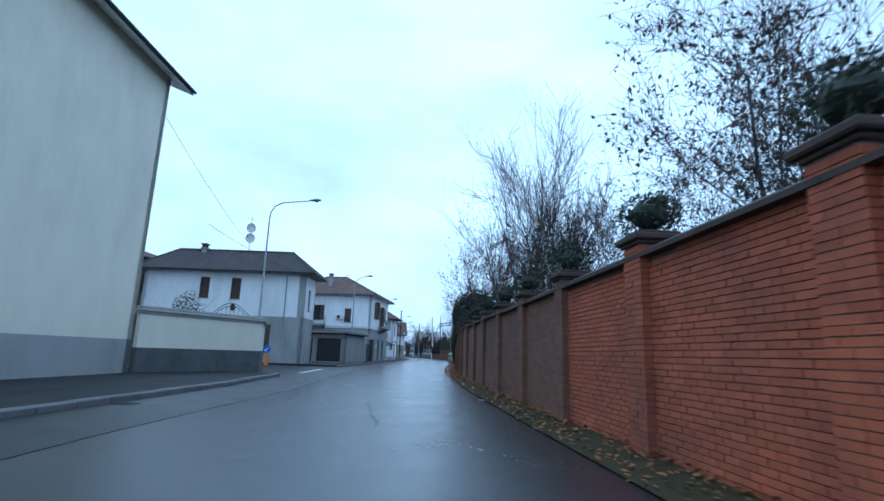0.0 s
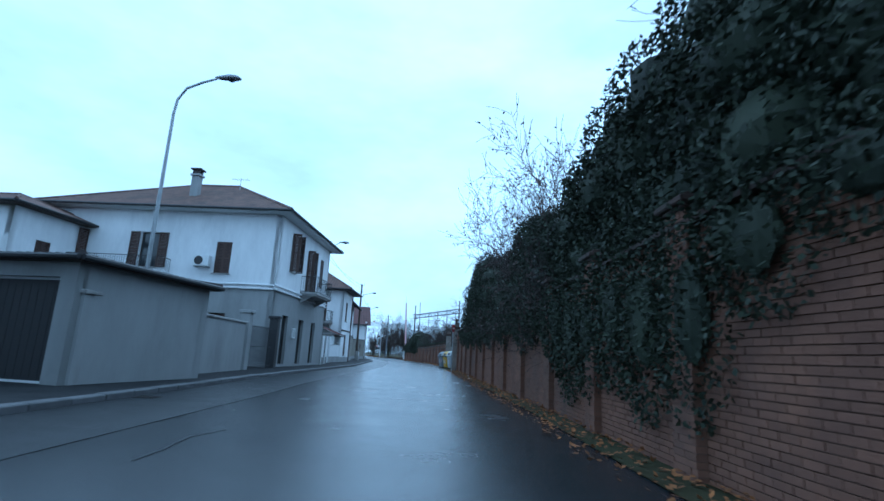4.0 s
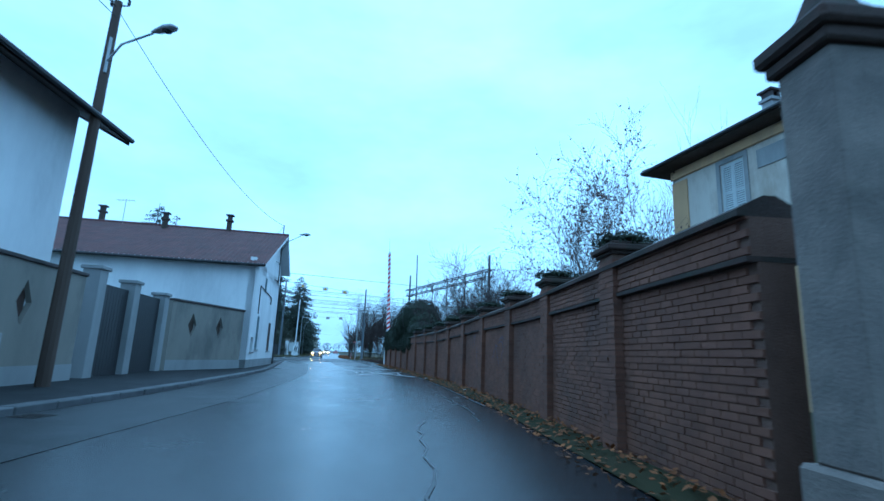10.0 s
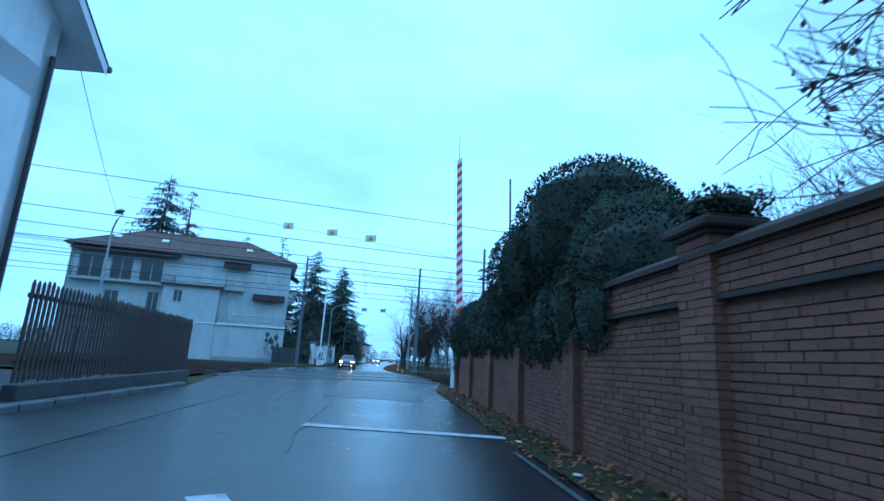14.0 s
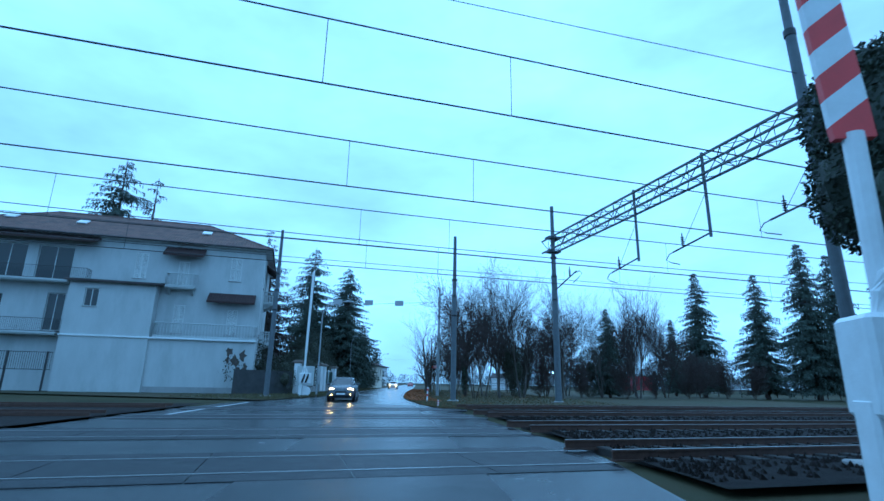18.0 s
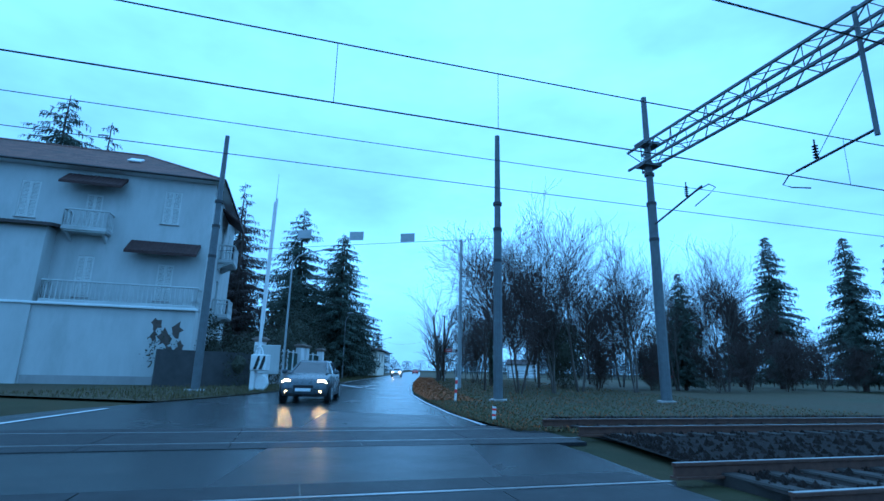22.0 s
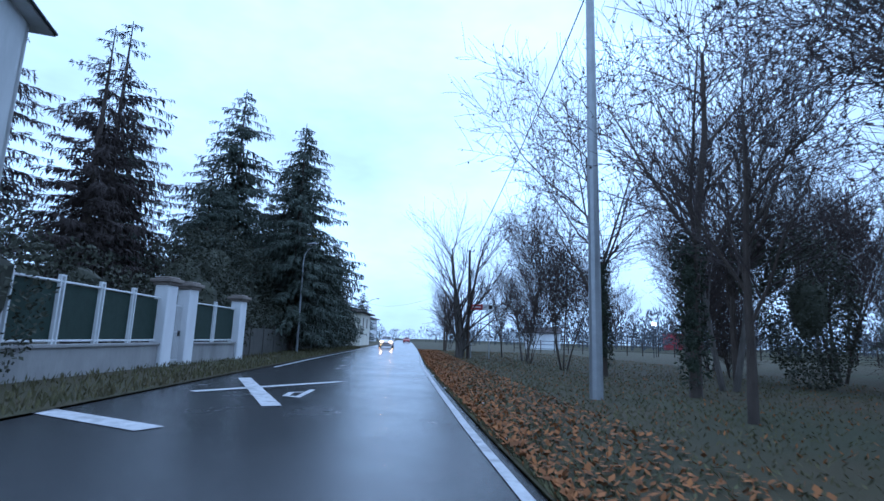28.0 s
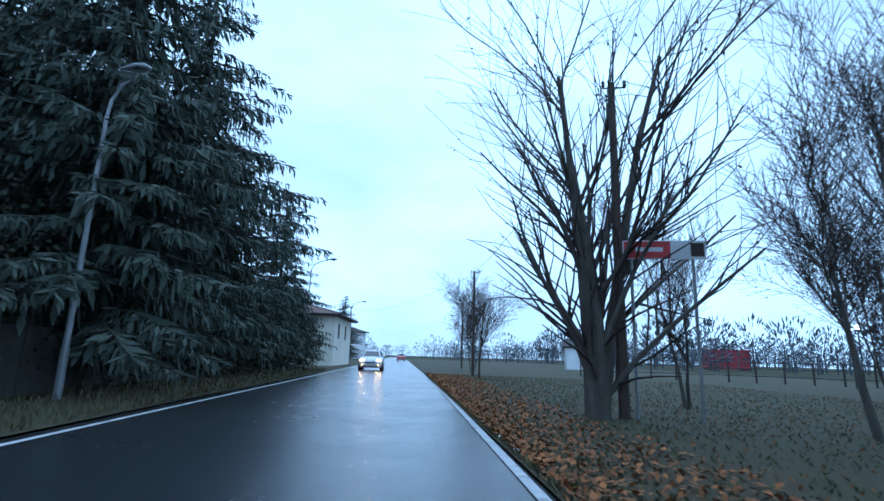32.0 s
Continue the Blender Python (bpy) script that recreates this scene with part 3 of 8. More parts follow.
    if kind == "garage":
        bm = bmesh.new()
        n = 12
        for i in range(n):
            a = u0 + f + (u1 - u0 - 2 * f) * i / n
            box(bm, a, a + (u1 - u0 - 2 * f) / n - 0.012, y + 0.01, y + 0.05, z0 + 0.02, z1 - f, m=inv)
        part("door_leaf", bm, METAL_DARK, w)
    if sill and not door:
        bm = bmesh.new()
        box(bm, u0 - 0.08, u1 + 0.08, -0.08, 0.16, z0 - 0.06, z0 - 0.003, 0.01, m=inv)
        part("sill", bm, CONCRETE, w)
    return w


def roof_plane(bm, p0, ux, vx, length, height, d0, d1, pitch=0.26, proud=0.045):
    """A slope of tile columns: from the eave point p0 along ux, up along vx; d0 and d1: how far in the hips reach along the eave."""
    nx = ux.cross(vx).normalized()
    n = max(4, int(length / pitch)) * 2
    prev = None
    for i in range(n + 1):
        u = length * i / n
        top = height * max(0.0, min(1, u / d0 if d0 > 0 else 1, (length - u) / d1 if d1 > 0 else 1))
        up = nx * (proud if i % 2 else 0.0)
        rows = [p0 + ux * u + vx * (top * k / 3) + up for k in range(4)]
        vs = [bm.verts.new(p) for p in rows]
        if prev:
            for k in range(3):
                bm.faces.new((prev[k], vs[k], vs[k + 1], prev[k + 1]))
        prev = vs


def roof(house, length, depth, eave, rise, kind, over=0.6, tile=TILE, soffit=WOOD_DARK, gutter=True, apex=None, lift=0.0):
    """kind: hip, gx (ridge along the street), gy (ridge across, gable to the street)."""
    x0, x1, y0, y1 = -over, length + over, -over, depth + over
    X, Y, Z = Vector((1, 0, 0)), Vector((0, 1, 0)), Vector((0, 0, 1))
    lx, ly = x1 - x0, y1 - y0
    bm = bmesh.new()
    z = eave + 0.14
    if kind == "gx" or (kind == "hip" and lx >= ly):
        half = ly / 2
        sl = math.hypot(half, rise)
        d = half if kind == "hip" else 0
        roof_plane(bm, Vector((x0, y0, z)), X, (Y * half + Z * rise) / sl, lx, sl, d, d)
        roof_plane(bm, Vector((x1, y1, z)), -X, (-Y * half + Z * rise) / sl, lx, sl, d, d)
        ridge = [(x0 + d, (y0 + y1) / 2, z + rise), (x1 - d, (y0 + y1) / 2, z + rise)]
        if kind == "hip":
            roof_plane(bm, Vector((x0, y1, z)), -Y, (X * half + Z * rise) / sl, ly, sl, half, half)
            roof_plane(bm, Vector((x1, y0, z)), Y, (-X * half + Z * rise) / sl, ly, sl, half, half)
    else:
        half = lx / 2
        ax = apex if apex else (x0 + x1) / 2
        sl, sr = math.hypot(ax - x0, rise), math.hypot(x1 - ax, rise - lift)
        d = half if kind == "hip" else 0
        roof_plane(bm, Vector((x0, y1, z)), -Y, (X * (ax - x0) + Z * rise) / sl, ly, sl, d, d)
        roof_plane(bm, Vector((x1, y0, z + lift)), Y, (-X * (x1 - ax) + Z * (rise - lift)) / sr, ly, sr, d, d)
        ridge = [(ax, y0 + d, z + rise), (ax, y1 - d, z + rise)]
        if kind == "hip":
            roof_plane(bm, Vector((x0, y0, z)), X, (Y * half + Z * rise) / sl, lx, sl, half, half)
            roof_plane(bm, Vector((x1, y1, z)), -X, (-Y * half + Z * rise) / sl, lx, sl, half, half)
    r = part("roof", bm, tile, house)
    bm = bmesh.new()
    tube(bm, ridge, 0.13, 8)
    if kind == "hip":
        for c in ((x0, y0), (x1, y0), (x0, y1), (x1, y1)):
            e = min(ridge, key=lambda p: math.hypot(p[0] - c[0], p[1] - c[1]))
            tube(bm, [(*c, z + 0.02), e], 0.1, 6)
    part("ridge_tiles", bm, tile, r)
    bm = bmesh.new()
    if kind == "hip":
        box(bm, x0 + 0.02, x1 - 0.02, y0 + 0.02, y1 - 0.02, eave + 0.0, eave + 0.1)
    elif kind == "gx":
        half = ly / 2
        for s in (0, 1):
            ys, ye = (y0, (y0 + y1) / 2) if s == 0 else (y1, (y0 + y1) / 2)
            for dz, flip in ((-0.03, 0), (-0.14, 1)):
                quad(bm, (x0 + 0.02, ys, z + dz), (x1 - 0.02, ys, z + dz), (x1 - 0.02, ye, z + rise + dz), (x0 + 0.02, ye, z + rise + dz))
            for x in (x0 + 0.02, x1 - 0.02):
                quad(bm, (x, ys, z - 0.03), (x, ye, z + rise - 0.03), (x, ye, z + rise - 0.2), (x, ys, z - 0.2))
    else:
        half = lx / 2
        for s in (0, 1):
            xs, xe = (x0, ax) if s == 0 else (x1, ax)
            zs = z + (lift if s else 0)
            for dz in (-0.03, -0.14):
                quad(bm, (xs, y0 + 0.02, zs + dz), (xs, y1 - 0.02, zs + dz), (xe, y1 - 0.02, z + rise + dz), (xe, y0 + 0.02, z + rise + dz))
            for y in (y0 + 0.02, y1 - 0.02):
                quad(bm, (xs, y, zs - 0.03), (xe, y, z + rise - 0.03), (xe, y, z + rise - 0.24), (xs, y, zs - 0.24))
    part("soffit", bm, soffit, house)
    if gutter:
        lines = []
        if kind in ("hip", "gx"):
            lines += [[(x0, y0 - 0.06, z - 0.05), (x1, y0 - 0.06, z - 0.05)], [(x0, y1 + 0.06, z - 0.05), (x1, y1 + 0.06, z - 0.05)]]
        if kind in ("hip", "gy"):
            lines += [[(x0 - 0.06, y0, z - 0.05), (x0 - 0.06, y1, z - 0.05)], [(x1 + 0.06, y0, z + lift - 0.05), (x1 + 0.06, y1, z + lift - 0.05)]]
        for ln in lines:
            bm = bmesh.new()
            tube(bm, ln, 0.07, 8)
            part("gutter", bm, METAL_DARK, house)
    return r


def chimney(house, x, y, z0, z1, w=0.5, mat=None):
    bm = bmesh.new()
    box(bm, x - w / 2, x + w / 2, y - w / 2, y + w / 2, z0, z1)
    box(bm, x - w / 2 - 0.08, x + w / 2 + 0.08, y - w / 2 - 0.08, y + w / 2 + 0.08, z1, z1 + 0.12)
    c = part("chimney", bm, mat or PLASTER_GREY, house)
    bm = bmesh.new()
    for k in (-1, 1):
        box(bm, x + k * (w / 2 - 0.07) - 0.06, x + k * (w / 2 - 0.07) + 0.06, y - w / 2, y + w / 2, z1 + 0.12, z1 + 0.4)
    box(bm, x - w / 2 - 0.1, x + w / 2 + 0.1, y - w / 2 - 0.1, y + w / 2 + 0.1, z1 + 0.4, z1 + 0.48)
    part("chimney_cap", bm, TILE_DARK, c)


def balcony(house, m, u0, u1, z, depth, rail_h=1.0, kind="bars", slab=CONCRETE, rail=METAL_DARK, brackets=True):
    """A balcony on the wall whose plane is y = 0 of m."""
    inv = house.matrix_world.inverted() @ m
    bm = bmesh.new()
    box(bm, u0, u1, -depth, -0.003, z - 0.16, z, 0.02, m=inv)
    box(bm, u0 + 0.06, u1 - 0.06, -depth + 0.08, -0.004, z - 0.24, z - 0.16, m=inv)
    b = part("balcony", bm, slab, house)
    if brackets:
        for u in (u0 + 0.25, u1 - 0.25):
            bm = bmesh.new()
            vs = [inv @ Vector(p) for p in ((u - 0.07, -0.004, z - 0.24), (u - 0.07, -depth * 0.75, z - 0.24), (u - 0.07, -0.004, z - 0.7))]
            ws = [inv @ Vector(p) for p in ((u + 0.07, -0.004, z - 0.24), (u + 0.07, -depth * 0.75, z - 0.24), (u + 0.07, -0.004, z - 0.7))]
            a, c = [bm.verts.new(p) for p in vs], [bm.verts.new(p) for p in ws]
            bm.faces.new(a[::-1]), bm.faces.new(c)
            for i in range(3):
                bm.faces.new((a[i], a[(i + 1) % 3], c[(i + 1) % 3], c[i]))
            part("bracket", bm, slab, b)
    e = 0.05
    runs = [((u0 + e, -0.02), (u0 + e, -depth + e)), ((u0 + e, -depth + e), (u1 - e, -depth + e)), ((u1 - e, -depth + e), (u1 - e, -0.02))]
    bm = bmesh.new()
    bars = []
    for p, q in runs:
        if kind == "balusters":
            n = max(1, int(span(p, q) / 0.24))
        else:
            n = max(1, int(span(p, q) / 0.13))
        t = 0.06 if kind == "balusters" else 0.02
        for zz in ((z + 0.04, z + rail_h) if kind == "bars" else (z + 0.03, z + rail_h)):
            tube(bm, [inv @ Vector((*p, zz)), inv @ Vector((*q, zz))], t, 6)
        for i in range(n + 1):
            x, y = p[0] + (q[0] - p[0]) * i / n, p[1] + (q[1] - p[1]) * i / n
            bars.append(bmesh.new())
            if kind == "balusters":
                tube(bars[-1], [inv @ Vector((x, y, z + rail_h * k)) for k in (0.03, 0.2, 0.38, 0.6, 0.85, 1.0)], [0.05, 0.035, 0.065, 0.04, 0.03, 0.05], 6, False)
            else:
                tube(bars[-1], [inv @ Vector((x, y, z)), inv @ Vector((x, y, z + rail_h))], 0.009, 4, False)
    part("railing", bm, rail if kind == "bars" else slab, b)
    for k in bars:
        part("baluster" if kind == "balusters" else "bar", k, rail if kind == "bars" else slab, b)
    return b


def awning(house, m, u0, u1, z, depth, drop, mat):
    """A rigid shed roof of tiles or a dark canvas over a window."""
    inv = house.matrix_world.inverted() @ m
    bm = bmesh.new()
    n = max(3, int((u1 - u0) / 0.22)) * 2
    prev = None
    for i in range(n + 1):
        u = u0 + (u1 - u0) * i / n
        up = 0.04 if i % 2 else 0
        vs = [bm.verts.new(inv @ Vector(p)) for p in ((u, -0.01, z + up), (u, -depth, z - drop + up), (u, -depth, z - drop - 0.16), (u, -0.01, z - 0.16))]
        if prev:
            for k in range(3):
                bm.faces.new((prev[k], vs[k], vs[k + 1], prev[k + 1]))
        if i in (0, n):
            bm.faces.new(vs)
        prev = vs
    return part("awning", bm, mat, house)


def house(name, label, a, b, depth, eave, front=(), end0=(), end1=(), rise=2.0, kind="hip", walls=(PLASTER_WHITE, PLASTER_GREY), band=None,
          over=0.6, tile=TILE, soffit=WOOD_DARK, shutter=WOOD_BROWN, base=0.1, gutter=True, group="", frame_mat=WOOD_DARK, apex=None, lift=0.0):
    """Two-storey houses: the street front runs from a to b, with the street on its right side."""
    m = frame_of(a, b)
    L = span(a, b)
    h = thing(name, m, label, "house", group)
    ms = {"front": (m, L, front), "end0": (m @ Matrix.Translation((0, depth, 0)) @ Matrix.Rotation(-math.pi / 2, 4, "Z"), depth, [(depth - o[1], depth - o[0], *o[2:]) for o in end0]),
          "end1": (m @ Matrix.Translation((L, 0, 0)) @ Matrix.Rotation(math.pi / 2, 4, "Z"), depth, end1),
          "back": (m @ Matrix.Translation((L, depth, 0)) @ Matrix.Rotation(math.pi, 4, "Z"), L, [])}
    out = {}
    for key, (mw, length, ops) in ms.items():
        bm = bmesh.new()
        inv = m.inverted() @ mw
        top = None
        if kind == "gx" and key in ("end0", "end1") or kind == "gy" and key in ("front", "back"):
            ax = apex or length / 2
            s0, s1 = rise / (ax + over), (rise - lift) / (length - ax + over)
            top = [(0, eave), (length, eave), (length, eave + lift + over * s1), (ax, eave + rise), (0, eave + over * s0)]
            if key == "back":
                top = [(length - u, zz) for u, zz in top][::-1]
        up = 0.0
        if kind == "gy" and key in ("end0", "end1"):
            ax = apex or L / 2
            up = over * rise / (ax + over) if key == "end0" else lift + over * (rise - lift) / (L - ax + over)
        elif kind == "gx" and key in ("front", "back"):
            up = over * rise / (depth / 2 + over)
        wall_panel(bm, inv, length, base - 0.25, eave + up, ops, band, top=top)
        part("wall", bm, list(walls), h)
        for o in ops:
            opening(h, mw, o, o[5] if len(o) > 5 else shutter, frame_mat)
        out[key] = mw
    roof(h, L, depth, eave, rise, kind, over, tile, soffit, gutter, apex, lift)
    return h, out


# ---- the left side: white house at the junction ----
HA, HAF = house("gable_house", "tall pale plastered house with white eaves beside the pavement", (-1.2, -52.5), (-2.75, -37.2), 11, 12.3,
                rise=2.6, kind="gx", walls=(PLASTER_CREAM, PLASTER_GREY), band=1.4, over=0.7, tile=TILE, soffit=WHITE_PAINT)
H1, H1F = house("corner_house", "white two-storey corner house with grey ground floor and brown shutters", (-4.2, -15.4), (-4.6, -11.9), 13.5, 7.4,
                front=[(1.2, 1.95, 4.5, 6.3, "half")], end0=[(5.4, 6.2, 5.2, 6.95, "shut"), (8.0, 8.8, 5.2, 6.95, "shut"), (2.6, 3.4, 0.9, 3.2, "shut"), (5.3, 6.1, 2.95, 3.45, "dark")],
                rise=2.0, kind="hip", band=3.85, over=0.75, tile=TILE_DARK, soffit=PLASTER_GREY)
chimney(H1, 1.6, 9.5, 8.2, 9.6, 0.4)
h1e = H1.matrix_world.inverted() @ H1F["end0"]
bm = bmesh.new()
box(bm, 12.95, 13.52, -0.02, -0.003, 3.85, 7.4, m=h1e)
part("corner_strip", bm, PLASTER_GREY, H1)
bm = bmesh.new()
tube(bm, [h1e @ Vector((11.9, -0.06, z)) for z in (2.9, 7.3)], 0.045, 8)
part("downpipe", bm, METAL_GREY, H1)
for k, (u, z, r0, mat) in enumerate(((7.65, 4.5, 0.2, WOOD_DARK), (7.7, 3.2, 0.12, WHITE_PAINT))):
    bm = bmesh.new()
    lathe(bm, [(r0, -0.01), (r0, 0.02)], 20, h1e @ Matrix.Translation((u, -0.09, z)) @ Matrix.Rotation(math.pi / 2, 4, "X") @ Matrix.Diagonal((1, 1.5 if k == 0 else 1, 1, 1)))
    part("wall_plaque", bm, mat, H1)
GARAGE, GF = house("garage_row", "low grey garage row with dark doors in white frames", (-9.7, -5.1), (-3.3, -5.9), 5, 2.9,
                   front=[(0.3, 2.9, 0.12, 2.55, "garage"), (3.3, 6.0, 0.12, 2.55, "garage")], rise=0.25, kind="hip", walls=(PLASTER_GREY, PLASTER_GREY), over=0.25, tile=TILE_DARK, frame_mat=WHITE_PAINT)
H2, H2F = house("balcony_house", "white two-storey house with grey ground floor, shutters and an iron balcony", (-4.85, 10.4), (-4.75, 20.8), 13.5, 8.6,
                front=[(1.7, 2.7, 0.25, 3.05, "shop"), (4.7, 5.65, 0.25, 3.0, "shop"), (7.35, 8.3, 0.25, 3.0, "shop"), (2.0, 3.0, 5.7, 8.0, "ajar"), (5.2, 6.1, 4.9, 7.6, "ajar"), (8.2, 9.0, 5.6, 7.6, "shut")],
                end0=[(2.6, 3.6, 0.25, 2.9, "door"), (2.7, 3.6, 5.1, 6.9, "shut"), (7.0, 8.1, 5.3, 7.3, "open"), (11.2, 12.3, 4.82, 7.3, "ajar")], rise=3.1, kind="hip", band=4.35, over=0.75, tile=TILE, soffit=WHITE_PAINT)
chimney(H2, 2.0, 6.5, 9.6, 11.4, 0.45)
balcony(H2, H2F["front"], 4.3, 7.9, 4.75, 1.1)
balcony(H2, H2F["end0"], 0.2, 7.4, 4.75, 1.1)
H3, H3F = house("white_corner_house", "white two-storey house with a corner balcony and brown shutters", (-6.05, 32.2), (-6.25, 37.0), 9.5, 7.0,
                # the shop pane on end0 is dark glass in place of an unlit open garage
                front=[(1.4, 2.3, 4.1, 6.0, "shut"), (1.75, 2.7, 0.75, 2.8, "shut")], end0=[(1.6, 2.7, 4.0, 6.4, "shut"), (7.2, 8.3, 4.0, 6.3, "shut"), (3.4, 5.6, 0.15, 2.8, "shop"), (7.4, 8.3, 0.2, 2.4, "door")],
                rise=1.9, kind="hip", walls=(PLASTER_WHITE, PLASTER_GREY), band=0.6, over=0.8, tile=TILE)
balcony(H3, H3F["end0"], 0.4, 8.6, 3.9, 1.2)
bm = bmesh.new()
box(bm, 0.0, 4.8, -0.04, -0.003, 3.1, 3.24, m=H3.matrix_world.inverted() @ H3F["front"])
part("string_course", bm, WOOD_DARK, H3)
bm = bmesh.new()
tube(bm, [H3.matrix_world.inverted() @ H3F["front"] @ Vector((4.75, -0.06, z)) for z in (0.1, 6.9)], 0.05, 8)
part("downpipe", bm, WOOD_BROWN, H3)
BARN, BARNF = house("white_barn", "long white barn with a brown tiled roof behind a garden wall", (-7.6, 38.2), (-9.0, 51.2), 9, 6.7,
                    front=[(1.4, 2.3, 4.4, 6.1, "shut")], rise=2.8, kind="gx", over=0.9, tile=TILE)
H4, H4F = house("gable_end_house", "white plastered house with its gable to the road and red tiles", (-9.75, 65.6), (-11.92, 75.4), 16, 5.4,
                front=[(3.75, 4.45, 4.6, 6.0, "shut", SHUTTER_BLUE), (2.35, 3.1, 1.1, 3.0, "shut", SHUTTER_BLUE), (6.8, 7.9, 1.0, 2.85, "shut"), (0.95, 1.75, 0.95, 1.75, "dark")],
                rise=3.4, kind="gy", walls=(PLASTER_WHITE, PLASTER_GREY), band=0.55, over=0.6, tile=TILE_RED, soffit=WHITE_PAINT, apex=7.6, lift=1.1)
for cx, cy, cz in ((7.6, 3.4, 9.6), (6.8, 7.2, 9.2), (7.9, 11.5, 9.6)):
    chimney(H4, cx, cy, 8.0, cz, 0.28, BARK)
for run in (((2.15, 4.7), (3.9, 4.62), (6.6, 4.45), (6.65, 4.0)), ((2.15, 4.7), (2.2, 3.1)), ((6.4, 7.6), (5.2, 7.5), (4.9, 7.3))):
    bm = bmesh.new()
    tube(bm, [H4.matrix_world.inverted() @ H4F["front"] @ Vector((u, -0.03, z)) for u, z in run], 0.03, 6)
    part("cable_run", bm, METAL_DARK, H4)
bm = bmesh.new()
tube(bm, [H4.matrix_world.inverted() @ H4F["front"] @ Vector((9.9, -0.08, z)) for z in (0.1, 4.0, 6.3)], 0.05, 8)
part("downpipe", bm, METAL_DARK, H4)
AWNING = material("dark_brown_awning", (0.045, 0.026, 0.024), 0.85, (0.028, 0.018, 0.018), 3, 40, 0.3, 0.7)
H5, H5F = house("apartment_house", "pale three-storey apartment house with balconies, awnings and white shutters", (-57, 120.5), (-34.2, 132.2), 12, 12.9,
                front=[(22.7, 23.7, 9.9, 12.1, "shut"), (22.9, 23.8, 5.0, 7.3, "shut"), (18.4, 19.3, 9.2, 11.4, "shut"), (18.5, 19.4, 5.0, 7.5, "shut"), (14.9, 15.9, 9.6, 11.9, "shut"),
                       # the wide dark panes at z 9.1 stand in for shaded, recessed loggias
                       (7.6, 10.2, 9.1, 11.9, "dark"), (4.4, 6.8, 9.1, 11.9, "dark"), (1.0, 3.6, 9.1, 11.9, "dark"), (8.9, 10.2, 4.8, 7.9, "dark"), (4.2, 5.8, 4.8, 7.7, "dark"), (1.2, 2.4, 5.2, 7.6, "shut")],
                end1=[(1.6, 2.5, 9.7, 11.9, "shut"), (1.6, 2.5, 5.3, 7.5, "shut"), (5.2, 6.2, 9.0, 11.4, "dark"), (5.2, 6.2, 4.9, 7.3, "dark"), (9.0, 9.9, 9.7, 11.9, "shut")],
                rise=3.5, kind="hip", walls=(PLASTER_AQUA, PLASTER_AQUA), over=0.6, tile=TILE, soffit=WHITE_PAINT, shutter=SHUTTER_WHITE, frame_mat=SHUTTER_WHITE)
balcony(H5, H5F["front"], 17.4, 25.6, 4.6, 1.25, 1.15, "balusters", PLASTER_AQUA)
balcony(H5, H5F["front"], 17.7, 20.1, 9.0, 1.0, 1.1, "balusters", PLASTER_AQUA)
balcony(H5, H5F["front"], 0.5, 11.8, 8.9, 1.2, 1.05, "bars", PLASTER_AQUA, METAL_DARK, False)
balcony(H5, H5F["front"], 0.5, 10.4, 4.6, 1.2, 1.05, "bars", PLASTER_AQUA, METAL_DARK, False)
balcony(H5, H5F["end1"], 4.4, 7.0, 8.7, 1.1, 1.1, "balusters", PLASTER_AQUA)
balcony(H5, H5F["end1"], 4.4, 7.0, 4.7, 1.1, 1.1, "balusters", PLASTER_AQUA)
awning(H5, H5F["front"], 21.2, 25.2, 8.7, 1.15, 0.85, AWNING)
awning(H5, H5F["front"], 17.2, 20.5, 12.6, 1.15, 0.8, AWNING)
awning(H5, H5F["end1"], 4.0, 7.6, 12.5, 1.3, 0.9, AWNING)
awning(H5, H5F["front"], 0.2, 12.0, 12.85, 1.3, 0.5, AWNING)
# the two-storey bay of the apartment house
bay = H5F["front"]
bm = bmesh.new()
wall_panel(bm, H5.matrix_world.inverted() @ bay @ Matrix.Translation((10.8, -1.35, 0)), 6.4, 0.0, 8.9, [(1.2, 2.2, 6.8, 8.3)])
for u in (10.8, 16.9):
    box(bm, u, u + 0.3, -1.05, -0.01, 0.0, 8.9, m=H5.matrix_world.inverted() @ bay)
part("bay", bm, [PLASTER_AQUA, PLASTER_AQUA], H5)
opening(H5, bay @ Matrix.Translation((10.8, -1.35, 0)), (1.2, 2.2, 6.8, 8.3, "dark"), SHUTTER_WHITE, SHUTTER_WHITE)
awning(H5, bay, 10.5, 17.6, 9.25, 1.8, 0.3, TILE_DARK)
bm = bmesh.new()
box(bm, 17.3, 25.6, -1.25, -1.203, 0.0, 0.5, m=H5.matrix_world.inverted() @ bay)
part("plinth", bm, PLASTER_GREY, H5)
BARE = material("exposed_masonry", (0.1, 0.085, 0.075), 0.95, (0.06, 0.05, 0.045), 3, 40, 0.5, 0.8)
bm = bmesh.new()
for k, (u, z, r) in enumerate(((23.6, 3.5, 0.35), (24.1, 2.7, 0.45), (24.7, 3.2, 0.4), (24.4, 2.0, 0.3), (25.0, 2.2, 0.3), (23.5, 2.8, 0.25))):
    n = 11
    ring = [bm.verts.new(H5.matrix_world.inverted() @ bay @ Vector((u + r * (0.7 + 0.3 * math.sin(i * 2.7 + k)) * math.cos(i * math.tau / n), -1.204 - 0.001 * k, z + 1.5 * r * (0.7 + 0.3 * math.sin(i * 1.9 + 2 * k)) * math.sin(i * math.tau / n)))) for i in range(n)]
    bm.faces.new(ring)
